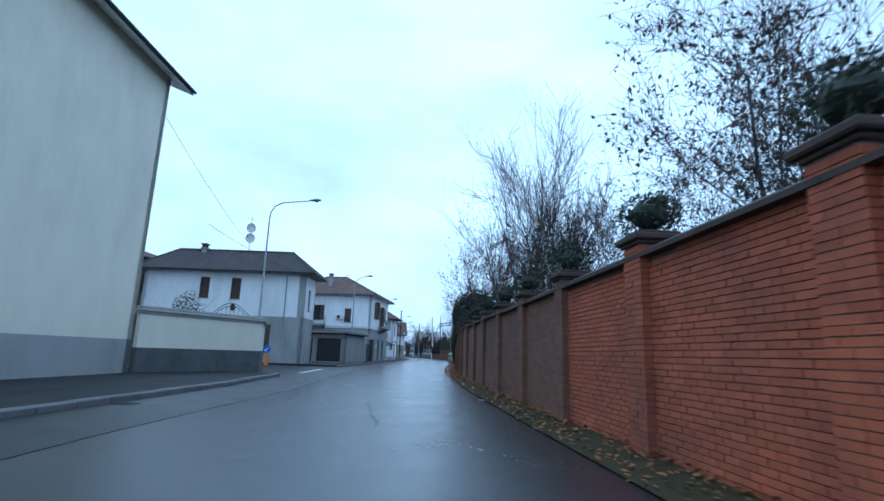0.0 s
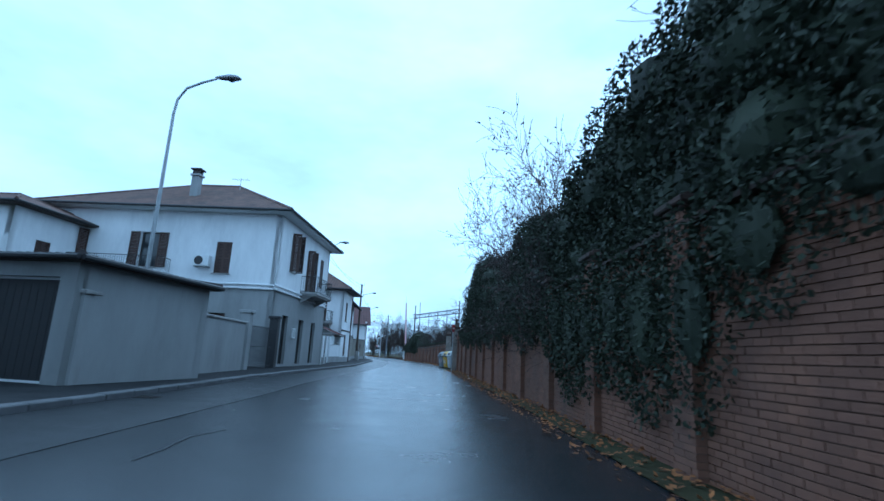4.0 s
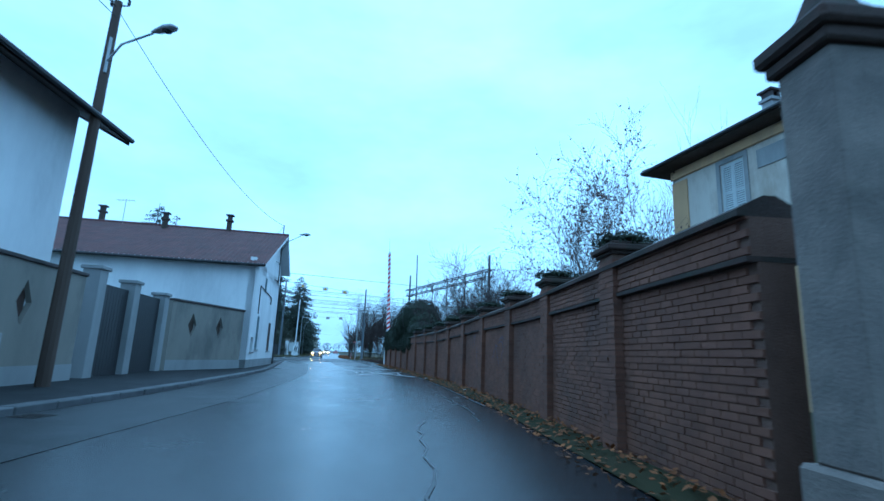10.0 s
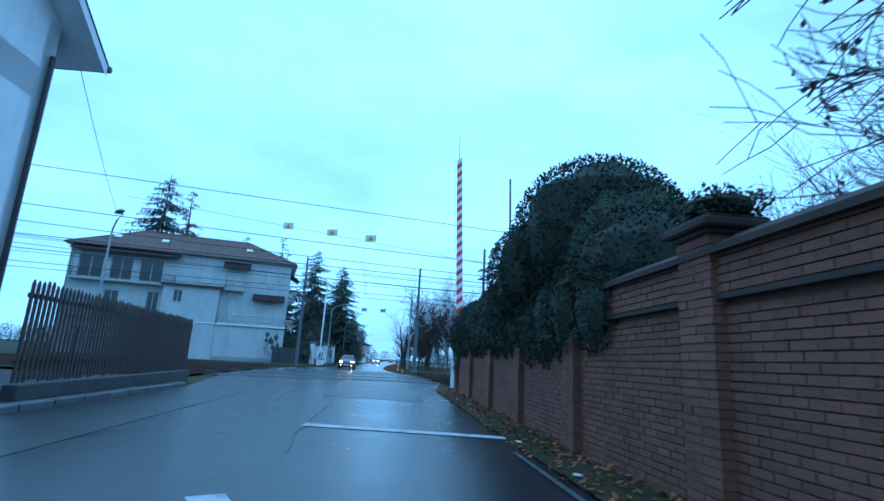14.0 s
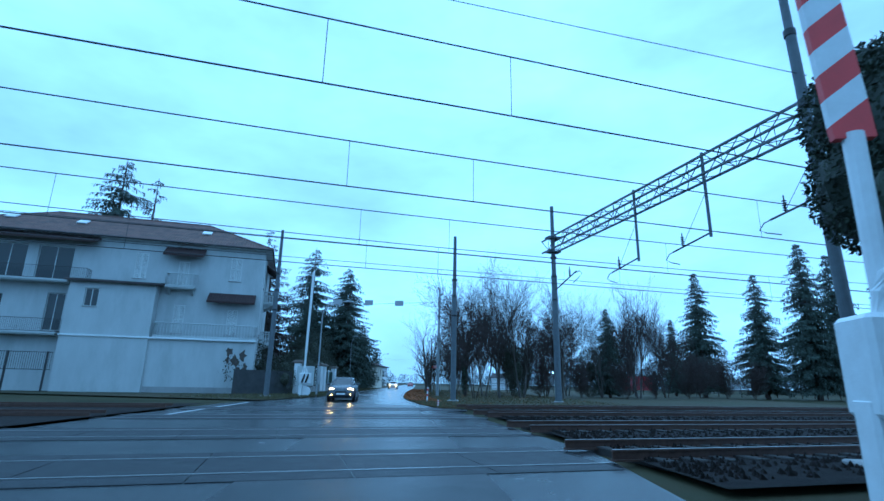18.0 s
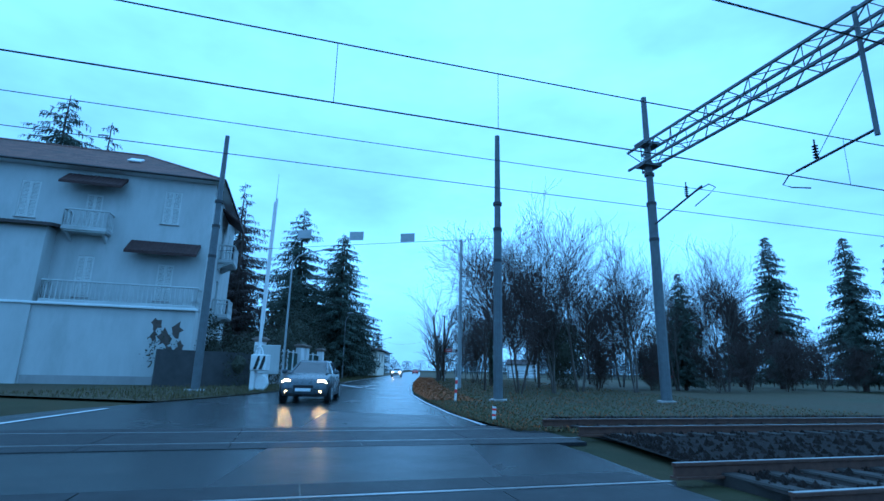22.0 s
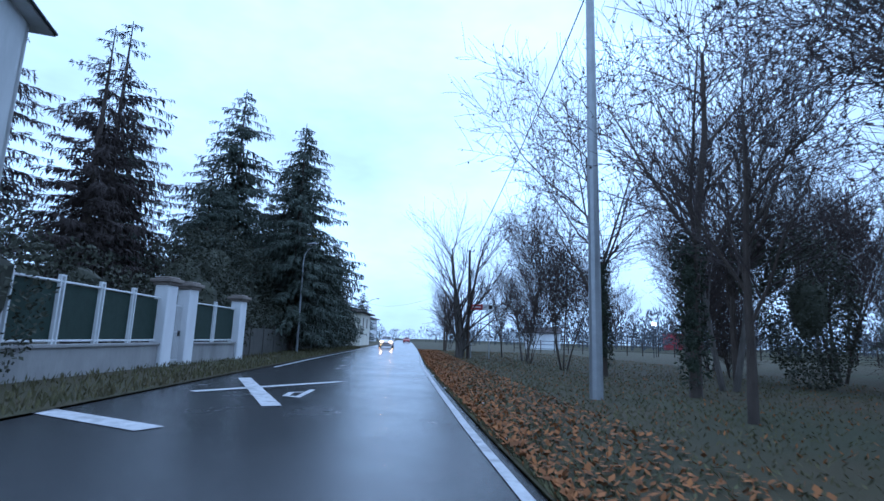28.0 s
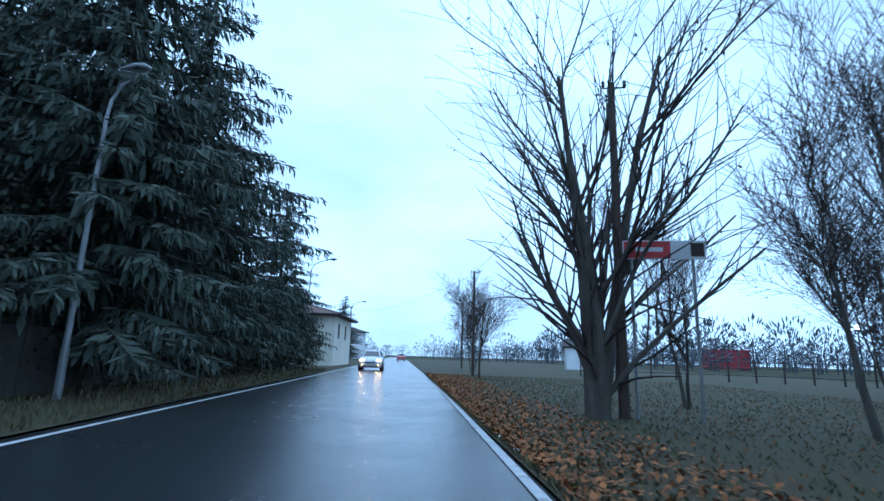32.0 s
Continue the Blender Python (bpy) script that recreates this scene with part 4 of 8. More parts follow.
part("bare_patch", bm, BARE, H5, "flaked plaster showing brown masonry")
for cu in (3.5, 9.0, 19.5):
    bm = bmesh.new()
    box(bm, cu, cu + 0.8, -0.5, 0.5, 0.0, 0.1, m=Matrix.Translation((0, 2.7, 13.04 + 3.3 * 3.5 / 6.6 + 0.1)) @ Matrix.Rotation(math.atan(3.5 / 6.6), 4, "X"))
    part("roof_light", bm, WHITE_PAINT, H5)
fore = Matrix.Translation((17.2, -1.2, 0))
bm = bmesh.new()
wall_panel(bm, H5.matrix_world.inverted() @ bay @ fore, 8.4, 0.0, 4.36, [])
box(bm, 25.3, 25.6, -0.9, -0.01, 0.0, 4.36, m=H5.matrix_world.inverted() @ bay)
part("ground_floor_front", bm, [PLASTER_AQUA, PLASTER_AQUA], H5)
bm = bmesh.new()
box(bm, 10.7, 25.7, -1.45, -1.21, 4.36, 4.5, 0.02, m=H5.matrix_world.inverted() @ bay)
part("string_course", bm, WHITE_PAINT, H5)

# ---- the yard between the balcony house and the white corner house ----
yw = thing("yard_front_wall", Matrix.Identity(4), "white rendered yard wall with a dark base and a pier", "wall")
for a, b, h in (((-4.72, 21.0), (-4.85, 22.0), 2.25), ((-5.02, 23.2), (-5.2, 24.3), 2.3), ((-5.85, 27.5), (-6.0, 28.7), 2.4), ((-6.0, 28.7), (-6.05, 32.15), 1.75)):
    m = frame_of(a, b)
    bm = bmesh.new()
    box(bm, 0, span(a, b), 0.0, 0.28, -0.05, h, 0.015, m=m)
    run = part("wall_run", bm, PLASTER_WHITE, yw)
    bm = bmesh.new()
    box(bm, 0.02, span(a, b) - 0.02, -0.015, -0.002, 0.1, 0.65, m=m)
    part("damp_base", bm, PLASTER_GREY, run)
    bm = bmesh.new()
    box(bm, -0.04, span(a, b) + 0.04, -0.06, 0.34, h, h + 0.08, 0.02, m=m)
    part("coping", bm, CONCRETE, run)
yg = thing("yard_gate", frame_of((-4.87, 22.03), (-5.0, 23.17)), "dark narrow sheet-metal yard gate", "gate")
bm = bmesh.new()
box(bm, 0.03, 1.1, 0.1, 0.15, 0.12, 2.1, 0.01)
leaf = part("leaf", bm, METAL_DARK, yg)
for u in (0.12, 0.62):
    bm = bmesh.new()
    box(bm, u, u + 0.38, 0.085, 0.1, 0.25, 1.95, 0.01)
    part("panel", bm, METAL_DARK, leaf)
bm = bmesh.new()
box(bm, 0.98, 1.06, 0.05, 0.1, 1.0, 1.14)
part("handle", bm, METAL_GREY, leaf)
pc = thing("porch_canopy", frame_of((-5.75, 28.3), (-5.9, 32.1)), "small tiled canopy over the porch on white posts", "canopy")
bm = bmesh.new()
roof_plane(bm, Vector((0, -0.25, 2.62)), Vector((1, 0, 0)), Vector((0, 0.93, 0.36)), 3.8, 1.9, 0, 0)
part("tiles", bm, TILE_RED, pc)
bm = bmesh.new()
box(bm, 0, 3.8, -0.2, 1.5, 2.5, 2.58)
part("boarding", bm, WOOD_DARK, pc)
for u in (0.15, 3.3):
    bm = bmesh.new()
    box(bm, u - 0.1, u + 0.1, 0.0, 0.2, 1.7, 2.5, 0.01)
    part("post", bm, PLASTER_WHITE, pc)


# ---- plants ----
class Soup:
    """Collects many small pieces and turns them into one mesh at once."""

    def __init__(self):
        self.v, self.f, self.m = [], [], []

    def limb(self, p, q, r0, r1, sides=4, mat=0):
        d = q - p
        a = d.cross(Vector((0.3, 0.5, 0.8)))
        if a.length < 1e-4:
            a = Vector((1, 0, 0))
        a.normalize()
        b = d.normalized().cross(a)
        n = len(self.v)
        for c, r in ((p, r0), (q, r1)):
            for k in range(sides):
                t = k * math.tau / sides
                self.v.append(tuple(c + a * (r * math.cos(t)) + b * (r * math.sin(t))))
        for k in range(sides):
            self.f.append((n + k, n + (k + 1) % sides, n + sides + (k + 1) % sides, n + sides + k))
            self.m.append(mat)

    def leaf(self, p, u, w, mat=0):
        n = len(self.v)
        self.v += [tuple(p), tuple(p + u * 0.5 + w), tuple(p + u), tuple(p + u * 0.5 - w)]
        self.f.append((n, n + 1, n + 2, n + 3))
        self.m.append(mat)

    def mesh(self, name, mats):
        me = bpy.data.meshes.new(name)
        me.from_pydata(self.v, [], self.f)
        for m in mats:
            me.materials.append(m)
        me.polygons.foreach_set("material_index", self.m)
        me.update()
        return me


def rand_dir(rng):
    z = rng.uniform(-1, 1)
    t = rng.uniform(0, math.tau)
    s = math.sqrt(1 - z * z)
    return Vector((s * math.cos(t), s * math.sin(t), z))


def bare_tree(seed, height, stems=1, spread=0.45, leaves=0.0, low=0.25, twig=3, thick=0.035, upright=0.5, leaf_size=0.12, lean_by=1.0):
    """A leafless tree: trunk, limbs and twigs; leaves: how many dry ones hang on each twig. Returns trunk and crown."""
    rng = random.Random(seed)
    trunk, crown = Soup(), Soup()

    def grow(p, d, length, r, level):
        n = 4 if level < 2 else 3
        q = p
        for i in range(n):
            d2 = (d + rand_dir(rng) * (0.10 + 0.07 * level) + Vector((0, 0, 0.06 * upright))).normalized()
            e = q + d2 * (length / n)
            ra, rb = r * (1 - 0.72 * i / n), r * (1 - 0.72 * (i + 1) / n)
            (trunk if level == 0 else crown).limb(q, e, max(ra, 0.006), max(rb, 0.005), 7 if level == 0 else (5 if level == 1 else 3), 0 if level < 2 else 1)
            if level < twig:
                start = low if level == 0 else 0.2
                if (i + 1) / n > start:
                    kids = {0: 3, 1: 3, 2: 3}.get(level, 2)
                    for _ in range(kids):
                        side = rand_dir(rng)
                        side = (side - d2 * side.dot(d2)).normalized()
                        nd = (d2 * (1 - spread) + side * spread * rng.uniform(0.8, 1.4) + Vector((0, 0, 0.25 * upright))).normalized()
                        at = q.lerp(e, rng.uniform(0.2, 1))
                        grow(at, nd, length * rng.uniform(0.38, 0.62), max(rb * 0.6, 0.007), level + 1)
            elif leaves:
                for _ in range(int(leaves) + (rng.random() < leaves % 1)):
                    at = q.lerp(e, rng.random())
                    u = (rand_dir(rng) + Vector((0, 0, -0.8))).normalized() * leaf_size * rng.uniform(0.6, 1.3)
                    crown.leaf(at, u, rand_dir(rng) * leaf_size * 0.35, 2)
            d, q = d2, e

    for k in range(stems):
        lean = Vector((0, 0, 1)) if stems == 1 else (Vector((math.cos(k * 2.4), math.sin(k * 2.4), 0)) * rng.uniform(0.12, 0.34) * lean_by + Vector((0, 0, 1))).normalized()
        grow(Vector((0.12 * math.cos(k * 2.4), 0.12 * math.sin(k * 2.4), -0.15)) if stems > 1 else Vector((0, 0, -0.15)), lean, height * rng.uniform(0.62, 0.75) * (1 if k == 0 else rng.uniform(0.75, 1)), thick * height / (1 + 0.35 * (stems - 1)) * 0.5, 0)
    return trunk, crown


def spruce(seed, height, width, gaps=0.12, droop=0.35, dense=1.0):
    rng = random.Random(seed)
    trunk, crown = Soup(), Soup()
    trunk.limb(Vector((0, 0, -0.1)), Vector((0, 0, height)), 0.017 * height + 0.02, 0.02, 9)
    z = height * 0.07
    while z < height * 0.985:
        k = 1 - z / height
        reach = width * (k ** 0.62) * rng.uniform(0.75, 1.12) * min(1.0, 0.6 + 2.2 * z / height)
        count = int((6 + 7 * k) * dense)
        for j in range(count):
            if rng.random() < gaps:
                continue
            t = rng.uniform(0, math.tau)
            d = Vector((math.cos(t), math.sin(t), 0.12))
            side = Vector((-math.sin(t), math.cos(t), 0))
            r = reach * rng.uniform(0.7, 1.1)
            p = Vector((0, 0, z + rng.uniform(-0.2, 0.2)))
            m = max(3, int(r / 0.24))
            for s in range(m):
                f0, f1 = s / m, (s + 1) / m
                a = p + d * (r * f0) + Vector((0, 0, -droop * r * f0 * f0 + (0.14 * r * f0 ** 4)))
                b = p + d * (r * f1) + Vector((0, 0, -droop * r * f1 * f1 + (0.14 * r * f1 ** 4)))
                crown.limb(a, b, 0.02 * (1.2 - f0), 0.015 * (1.2 - f1), 3, 1)
                for sgn in (-1, 1, -0.4, 0.5):
                    ln = (0.3 + 0.11 * r * (1.1 - f0)) * rng.uniform(0.6, 1.25)
                    u = (side * sgn * 0.9 + d * 0.55 + Vector((0, 0, -rng.uniform(0.15, 0.7)))).normalized() * ln
                    at = a.lerp(b, rng.random())
                    crown.leaf(at, u, Vector((rng.uniform(-1, 1), rng.uniform(-1, 1), rng.uniform(-0.4, 0.9))).normalized() * ln * 0.12, 0)
                    crown.leaf(at + u * 0.5, (u * 0.4 + Vector((0, 0, -ln * 0.8))) * rng.uniform(0.5, 0.9), rand_dir(rng) * ln * 0.1, 0)
        z += height * 0.022 * rng.uniform(0.8, 1.3) + 0.08
    return trunk, crown


def plant(name, label, category, pieces, mats, group=""):
    """A tree that stands at the origin, with a trunk and a crown, to be copied."""
    t = thing(name, Matrix.Identity(4), label, category, group)
    for nm, soup, ms in zip(("trunk", "crown"), pieces, mats):
        o = new(nm, soup.mesh(nm, ms))
        o.parent = t
    return t


def put_plant(proto, x, y, z=0.0, scale=1.0, turn=0.0, first=[]):
    m = Matrix.Translation((x, y, z)) @ Matrix.Rotation(turn, 4, "Z")
    if proto.name not in first:
        first.append(proto.name)
        proto.matrix_world = m @ Matrix.Scale(scale, 4)
        return proto
    c = copy_thing(proto, m)
    c.scale = (scale, scale, scale)
    return c


def foliage(name, label, category, blobs, mat, size=0.14, per=260, seed=1, kind="", twigs=0, shell=0.55, heart=0.47):
    """A hedge or ivy mass of many leaves: blobs are (x, y, z, rx, ry, rz)."""
    rng = random.Random(seed)
    s = Soup()
    for x, y, z, a, b, c in blobs:
        n = int(per * (a * b + b * c + a * c) / 3)
        for _ in range(n):
            d = rand_dir(rng)
            r = shell + (1.03 - shell) * math.sqrt(rng.random())
            p = Vector((x + d.x * a * r, y + d.y * b * r, z + d.z * c * r))
            if p.z < 0.02:
                continue
            u = (d * 0.5 + rand_dir(rng) + Vector((0, 0, -0.4))).normalized() * size * rng.uniform(0.6, 1.5)
            s.leaf(p, u, rand_dir(rng) * size * 0.42, 0)
        for _ in range(int(twigs * a)):
            d = rand_dir(rng)
            d.z = abs(d.z)
            p = Vector((x + d.x * a * 0.9, y + d.y * b * 0.9, z + d.z * c * 0.9))
            s.limb(p, p + (d + Vector((0, 0, 0.6)) + rand_dir(rng) * 0.4) * rng.uniform(0.3, 0.9), 0.012, 0.004, 3, 1)
        # dark heart of the mass
        n0 = len(s.v)
        k = 10
        for i in range(7):
            for j in range(k):
                th, ph = math.pi * i / 6, math.tau * j / k
                h = heart * rng.uniform(0.86, 1.06)
                s.v.append((x + a * h * math.sin(th) * math.cos(ph), y + b * h * math.sin(th) * math.sin(ph), max(0.0, z + c * h * math.cos(th))))
        for i in range(6):
            for j in range(k):
                s.f.append((n0 + i * k + j, n0 + i * k + (j + 1) % k, n0 + (i + 1) * k + (j + 1) % k, n0 + (i + 1) * k + j))
                s.m.append(0)
    o = new(name, s.mesh(name, [mat, TWIG]))
    return tagged(o, label, category, kind=kind)

# ---- the right side: brick wall with piers ----
def wall_x(y):
    return rx(y) + float(np.interp(y, [-90, -48, -30, -18, 0, 29, 43, 60, 76, 95], [3.2, 3.4, 3.3, 3.1, 2.9, 2.95, 2.95, 3.0, 3.1, 3.5]))


def wall_top(y):
    return float(np.interp(y, [-90, -40, -22, 24, 29, 43, 58, 67, 93], [2.8, 2.75, 2.95, 3.15, 3.15, 2.65, 2.62, 2.45, 2.4]))


PIERS_A = [-28.2 + 3.43 * k for k in range(-17, 17)]
PIERS_B = [59.8 + 3.35 * k for k in range(-4, 10)]
SINGLE = []
PLAIN_TO = -4.0
for y0, y1, piers, one0 in ((-90, 28.65, PIERS_A, -45.0), (43.4, 90.4, PIERS_B, 63.0)):
    w = thing("wall_brick", Matrix.Identity(4), "long red brick boundary wall with piers and dark coping", "wall", kind="structure")
    bm = bmesh.new()
    cp, bd = bmesh.new(), bmesh.new()
    n = int((y1 - y0) / 2.08)
    for i in range(n):
        a, b = y0 + (y1 - y0) * i / n, y0 + (y1 - y0) * (i + 1) / n
        m = frame_of((wall_x(a), a), (wall_x(b), b))
        L = span((wall_x(a), a), (wall_x(b), b))
        h = wall_top((a + b) / 2)
        box(bm, 0, L, -0.36, -0.02, -0.1, h - (0.14 if b < PLAIN_TO else 0.5), m=m)
        if b >= PLAIN_TO:
            box(cp, -0.004, L + 0.004, -0.44, 0.085, h - 0.55, h - 0.5, m=m)
            box(bd, -0.002, L + 0.002, -0.4, 0.035, h - 0.5, h - 0.1, m=m)
        # a coping with two slopes
        ring = [(-0.5, h - 0.14), (0.14, h - 0.14), (0.14, h - 0.08), (-0.12, h + 0.06), (-0.24, h + 0.06), (-0.5, h - 0.08)]
        ends = [[cp.verts.new(m @ Vector((u, p, z))) for p, z in ring] for u in (-0.003, L + 0.003)]
        cp.faces.new(ends[0])
        cp.faces.new(ends[1][::-1])
        for k in range(6):
            cp.faces.new((ends[0][k], ends[1][k], ends[1][(k + 1) % 6], ends[0][(k + 1) % 6]))
    part("mortar_core", bm, MORTAR, w)
    part("coping", cp, COPING, w, "dark weathered stone coping")
    part("parapet", bd, MORTAR, w)
    # the bricks: courses of single pieces
    V, F = [], []
    rng = random.Random(7)
    y = y0
    while y < y1 - 0.25:
        plain = y < PLAIN_TO
        top = wall_top(y) - (0.14 if plain else 0.56)
        a = Vector((wall_x(y), y))
        b = Vector((wall_x(y + 0.26), y + 0.26))
        d = (b - a).normalized()
        nrm = Vector((-d.y, d.x))
        single = one0 < y < one0 + 2.6
        rows = [(0.08 * k, 0.13 * (k % 2), 0.0) for k in range(int((top + 0.02) / 0.08))]
        if not plain:
            rows += [(top + 0.075 + 0.08 * k, 0.13 * (k % 2), 0.06) for k in range(5)]
        for zz, off, lift in rows:
            base = a + d * off
            out = rng.uniform(0.0, 0.008) + lift
            if single and not lift:
                SINGLE.append((w, Matrix.Translation((base.x + nrm.x * out, base.y + nrm.y * out, zz)) @ Matrix.Rotation(math.atan2(d.y, d.x), 4, "Z")))
                continue
            p0, p1 = base + nrm * out, base + d * 0.248 + nrm * out
            q0, q1 = base + nrm * (lift - 0.03), base + d * 0.248 + nrm * (lift - 0.03)
            nv = len(V)
            for zc in (zz, zz + 0.068):
                for p in (p0, p1, q1, q0):
                    V.append((p.x, p.y, zc))
            F += [(nv + 1, nv, nv + 4, nv + 5), (nv + 4, nv + 7, nv + 6, nv + 5), (nv, nv + 1, nv + 2, nv + 3), (nv + 2, nv + 1, nv + 5, nv + 6), (nv, nv + 3, nv + 7, nv + 4)]
        y += 0.26 * d.y
    me = bpy.data.meshes.new("brickwork")
    me.from_pydata(V, [], F)
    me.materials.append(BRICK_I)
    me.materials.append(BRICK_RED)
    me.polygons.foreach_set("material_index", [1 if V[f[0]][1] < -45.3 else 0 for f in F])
    o = new("brickwork", me)
    o.parent = w
    o["kind"] = "stuff"
    for y in piers:
        if not y0 - 0.1 < y < y1:
            continue
        m = frame_of((wall_x(y - 0.3), y - 0.3), (wall_x(y + 0.3), y + 0.3))
        h = wall_top(y)
        bm = bmesh.new()
        box(bm, 0.05, 0.55, -0.48, 0.115, -0.1, h + 0.06, m=m)
        pier = part("pier", bm, MORTAR, w)
        V, F = [], []
        for k in range(int((h + 0.06) / 0.08)):
            z = 0.08 * k
            cut = (0.285, 0.165, 0.42)[k % 3] if k % 2 else 0.3
            for u0, u1 in ((0.04, cut - 0.006), (cut + 0.006, 0.56)):
                g = rng.uniform(0.12, 0.132)
                nv = len(V)
                V += [tuple(m @ Vector(p)) for zc in (z, z + 0.068) for p in ((u0, g, zc), (u1, g, zc), (u1, -0.49, zc), (u0, -0.49, zc))]
                F += [(nv + 1, nv, nv + 4, nv + 5), (nv + 4, nv + 7, nv + 6, nv + 5), (nv, nv + 1, nv + 2, nv + 3), (nv + 2, nv + 1, nv + 5, nv + 6), (nv, nv + 3, nv + 7, nv + 4)]
        me = bpy.data.meshes.new("pier_brickwork")
        me.from_pydata(V, [], F)
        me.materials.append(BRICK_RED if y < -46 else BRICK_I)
        o = new("pier_brickwork", me)
        o.parent = pier
        o["kind"] = "stuff"
        bm = bmesh.new()
        box(bm, 0.0, 0.6, -0.53, 0.16, h + 0.06, h + 0.11, 0.015, m=m)
        box(bm, -0.07, 0.67, -0.6, 0.22, h + 0.11, h + 0.2, 0.02, m=m)
        box(bm, 0.02, 0.58, -0.5, 0.13, h + 0.2, h + 0.26, 0.02, m=m)
        part("pier_cap", bm, COPING, pier)

# cushions of plants on the first piers
for i, y in enumerate(PIERS_A):
    if y < -13:
        foliage("pier_shrub", "dark evergreen cushion growing on a brick pier", "shrub",
                [(wall_x(y) + 0.15, y, wall_top(y) + 0.52, 0.44, 0.46, 0.3), (wall_x(y) + 0.1 + 0.1 * (i % 3), y + 0.1, wall_top(y) + 0.7, 0.27, 0.3, 0.22)], LEAF_IVY, 0.06, 4200, 10 + i, shell=0.66, heart=0.66)
for i, y in enumerate(PIERS_B[:9]):
    up = 0.15 if y > 57 else 0.08
    foliage("pier_moss", "dark moss and creeper cushion on a pier cap", "shrub", [(wall_x(y) + 0.15, y, wall_top(y) + 0.24 + up, 0.44, 0.46, up)], LEAF_IVY, 0.055, 5200, 60 + i, shell=0.7, heart=0.75)

# ivy and laurel over the wall: a spill, a tall mass and a second one that hangs over the coping
rng = random.Random(3)
blobs, face = [], []


def ivy_run(y0, y1, top, low, deep=2.6):
    """Foliage over the wall from y0 to y1; top and low give its upper and lower edge."""
    y = y0
    while y < y1:
        z1, z0 = top(y) * rng.uniform(0.94, 1.06), low(y)
        x = wall_x(y)
        zc = 2.9
        while zc < z1 - 0.5:
            blobs.append((x + 0.55 + rng.uniform(-0.1, 0.25), y + rng.uniform(-0.4, 0.4), min(zc + 0.6, z1 - 0.7), 0.95, 1.15, 0.85))
            blobs.append((x + deep * 0.75 + rng.uniform(-0.3, 0.4), y + rng.uniform(-0.5, 0.5), min(zc + 0.9, z1 - 0.6), 1.2, 1.3, 1.0))
            zc += 1.1
        if z0 < 2.8:
            face.append((x - 0.08, y, (z0 + 3.1) / 2, 0.3, 0.85, (3.3 - z0) / 2))
            face.append((x - 0.02, y + 0.5, (z0 + 3.4) / 2, 0.36, 0.7, (3.2 - z0) / 2))
        y += 1.25


ivy_run(-17.5, 0.6, lambda y: np.interp(y, [-17.5, -15, -13, -11, -8, -4, 0.6], [3.5, 3.9, 5.2, 6.6, 5.6, 5.0, 6.2]), lambda y: np.interp(y, [-17, -13, -11, -7, -4, 0], [2.5, 1.9, 0.7, 0.5, 1.5, 1.9]) + 0.3 * math.sin(y * 1.3), 2.0)
ivy_run(1.2, 23.0, lambda y: np.interp(y, [1.2, 5, 6.5, 8, 10, 11.5, 14, 17, 20.4, 23], [4.4, 4.1, 4.4, 4.9, 6.0, 6.9, 7.0, 6.4, 5.8, 4.2]), lambda y: np.interp(y, [1, 8, 14, 20, 23], [2.0, 1.8, 2.0, 2.1, 2.7]) + 0.25 * math.sin(y * 1.7))
foliage("ivy_hedge", "dense dark ivy and laurel spilling over the brick wall", "ivy", blobs, LEAF_IVY, 0.088, 1900, 5, twigs=1, shell=0.72, heart=0.7)
foliage("wall_ivy", "dark ivy hanging down the face of the brick wall", "ivy", face, LEAF_IVY, 0.075, 2900, 6)
blobs = []
for k in range(14):
    y = 75.9 + k * 1.1
    t = np.interp(y, [75.9, 77.2, 78.4, 79.4, 81.0, 84, 90], [0.3, 0.85, 1.0, 0.8, 0.4, 0.3, 0.25])
    blobs.append((wall_x(y) + 0.2, y, 2.15, 0.5, 0.9, 0.65 + 0.35 * t))
    blobs.append((wall_x(y) + 0.9 + 0.25 * math.sin(k), y, 2.4 + 0.9 * t, 1.1 + 0.2 * t, 1.1, 0.8 + 0.8 * t))
blobs += [(-1.75, 78.2, 3.85, 1.65, 1.6, 1.5), (-2.9, 79.8, 3.3, 1.1, 1.5, 1.2), (wall_x(90) + 0.35, 90.0, 1.7, 0.55, 0.6, 1.8), (-4.6, 95.0, 1.7, 1.1, 1.2, 1.8), (-4.2, 95.4, 3.9, 1.4, 1.2, 1.6), (-3.6, 96.4, 2.4, 1.3, 1.4, 2.2), (-5.3, 94.9, 3.0, 0.6, 0.7, 0.6), (-4.9, 96.3, 3.7, 0.7, 0.9, 0.9), (-4.5, 96.6, 4.8, 0.9, 1.0, 0.9)]
foliage("ivy_mound", "rounded dark ivy mound over the wall's end", "ivy", blobs, LEAF_IVY, 0.06, 5600, 8, shell=0.88, heart=0.93)

# fallen leaves and tufts at the wall's foot
s = Soup()
rng = random.Random(12)
for _ in range(9000):
    y = rng.uniform(-58, 92)
    f = rng.random() ** 1.5
    x = wall_x(y) - 0.05 - f * 0.95
    if 27 < y < 43:
        continue
    u = Vector((rng.uniform(-1, 1), rng.uniform(-1, 1), rng.uniform(-0.1, 0.5))).normalized() * rng.uniform(0.05, 0.12)
    s.leaf(Vector((x, y, 0.035 + rng.uniform(0, 0.06) * (1 - f))), u, Vector((-u.y, u.x, rng.uniform(-0.02, 0.03))) * 0.4, 0)
o = new("leaf_litter", s.mesh("leaf_litter", [DEAD_LEAVES]))
tagged(o, "drift of brown fallen leaves at the wall's foot", "leaves", kind="stuff")


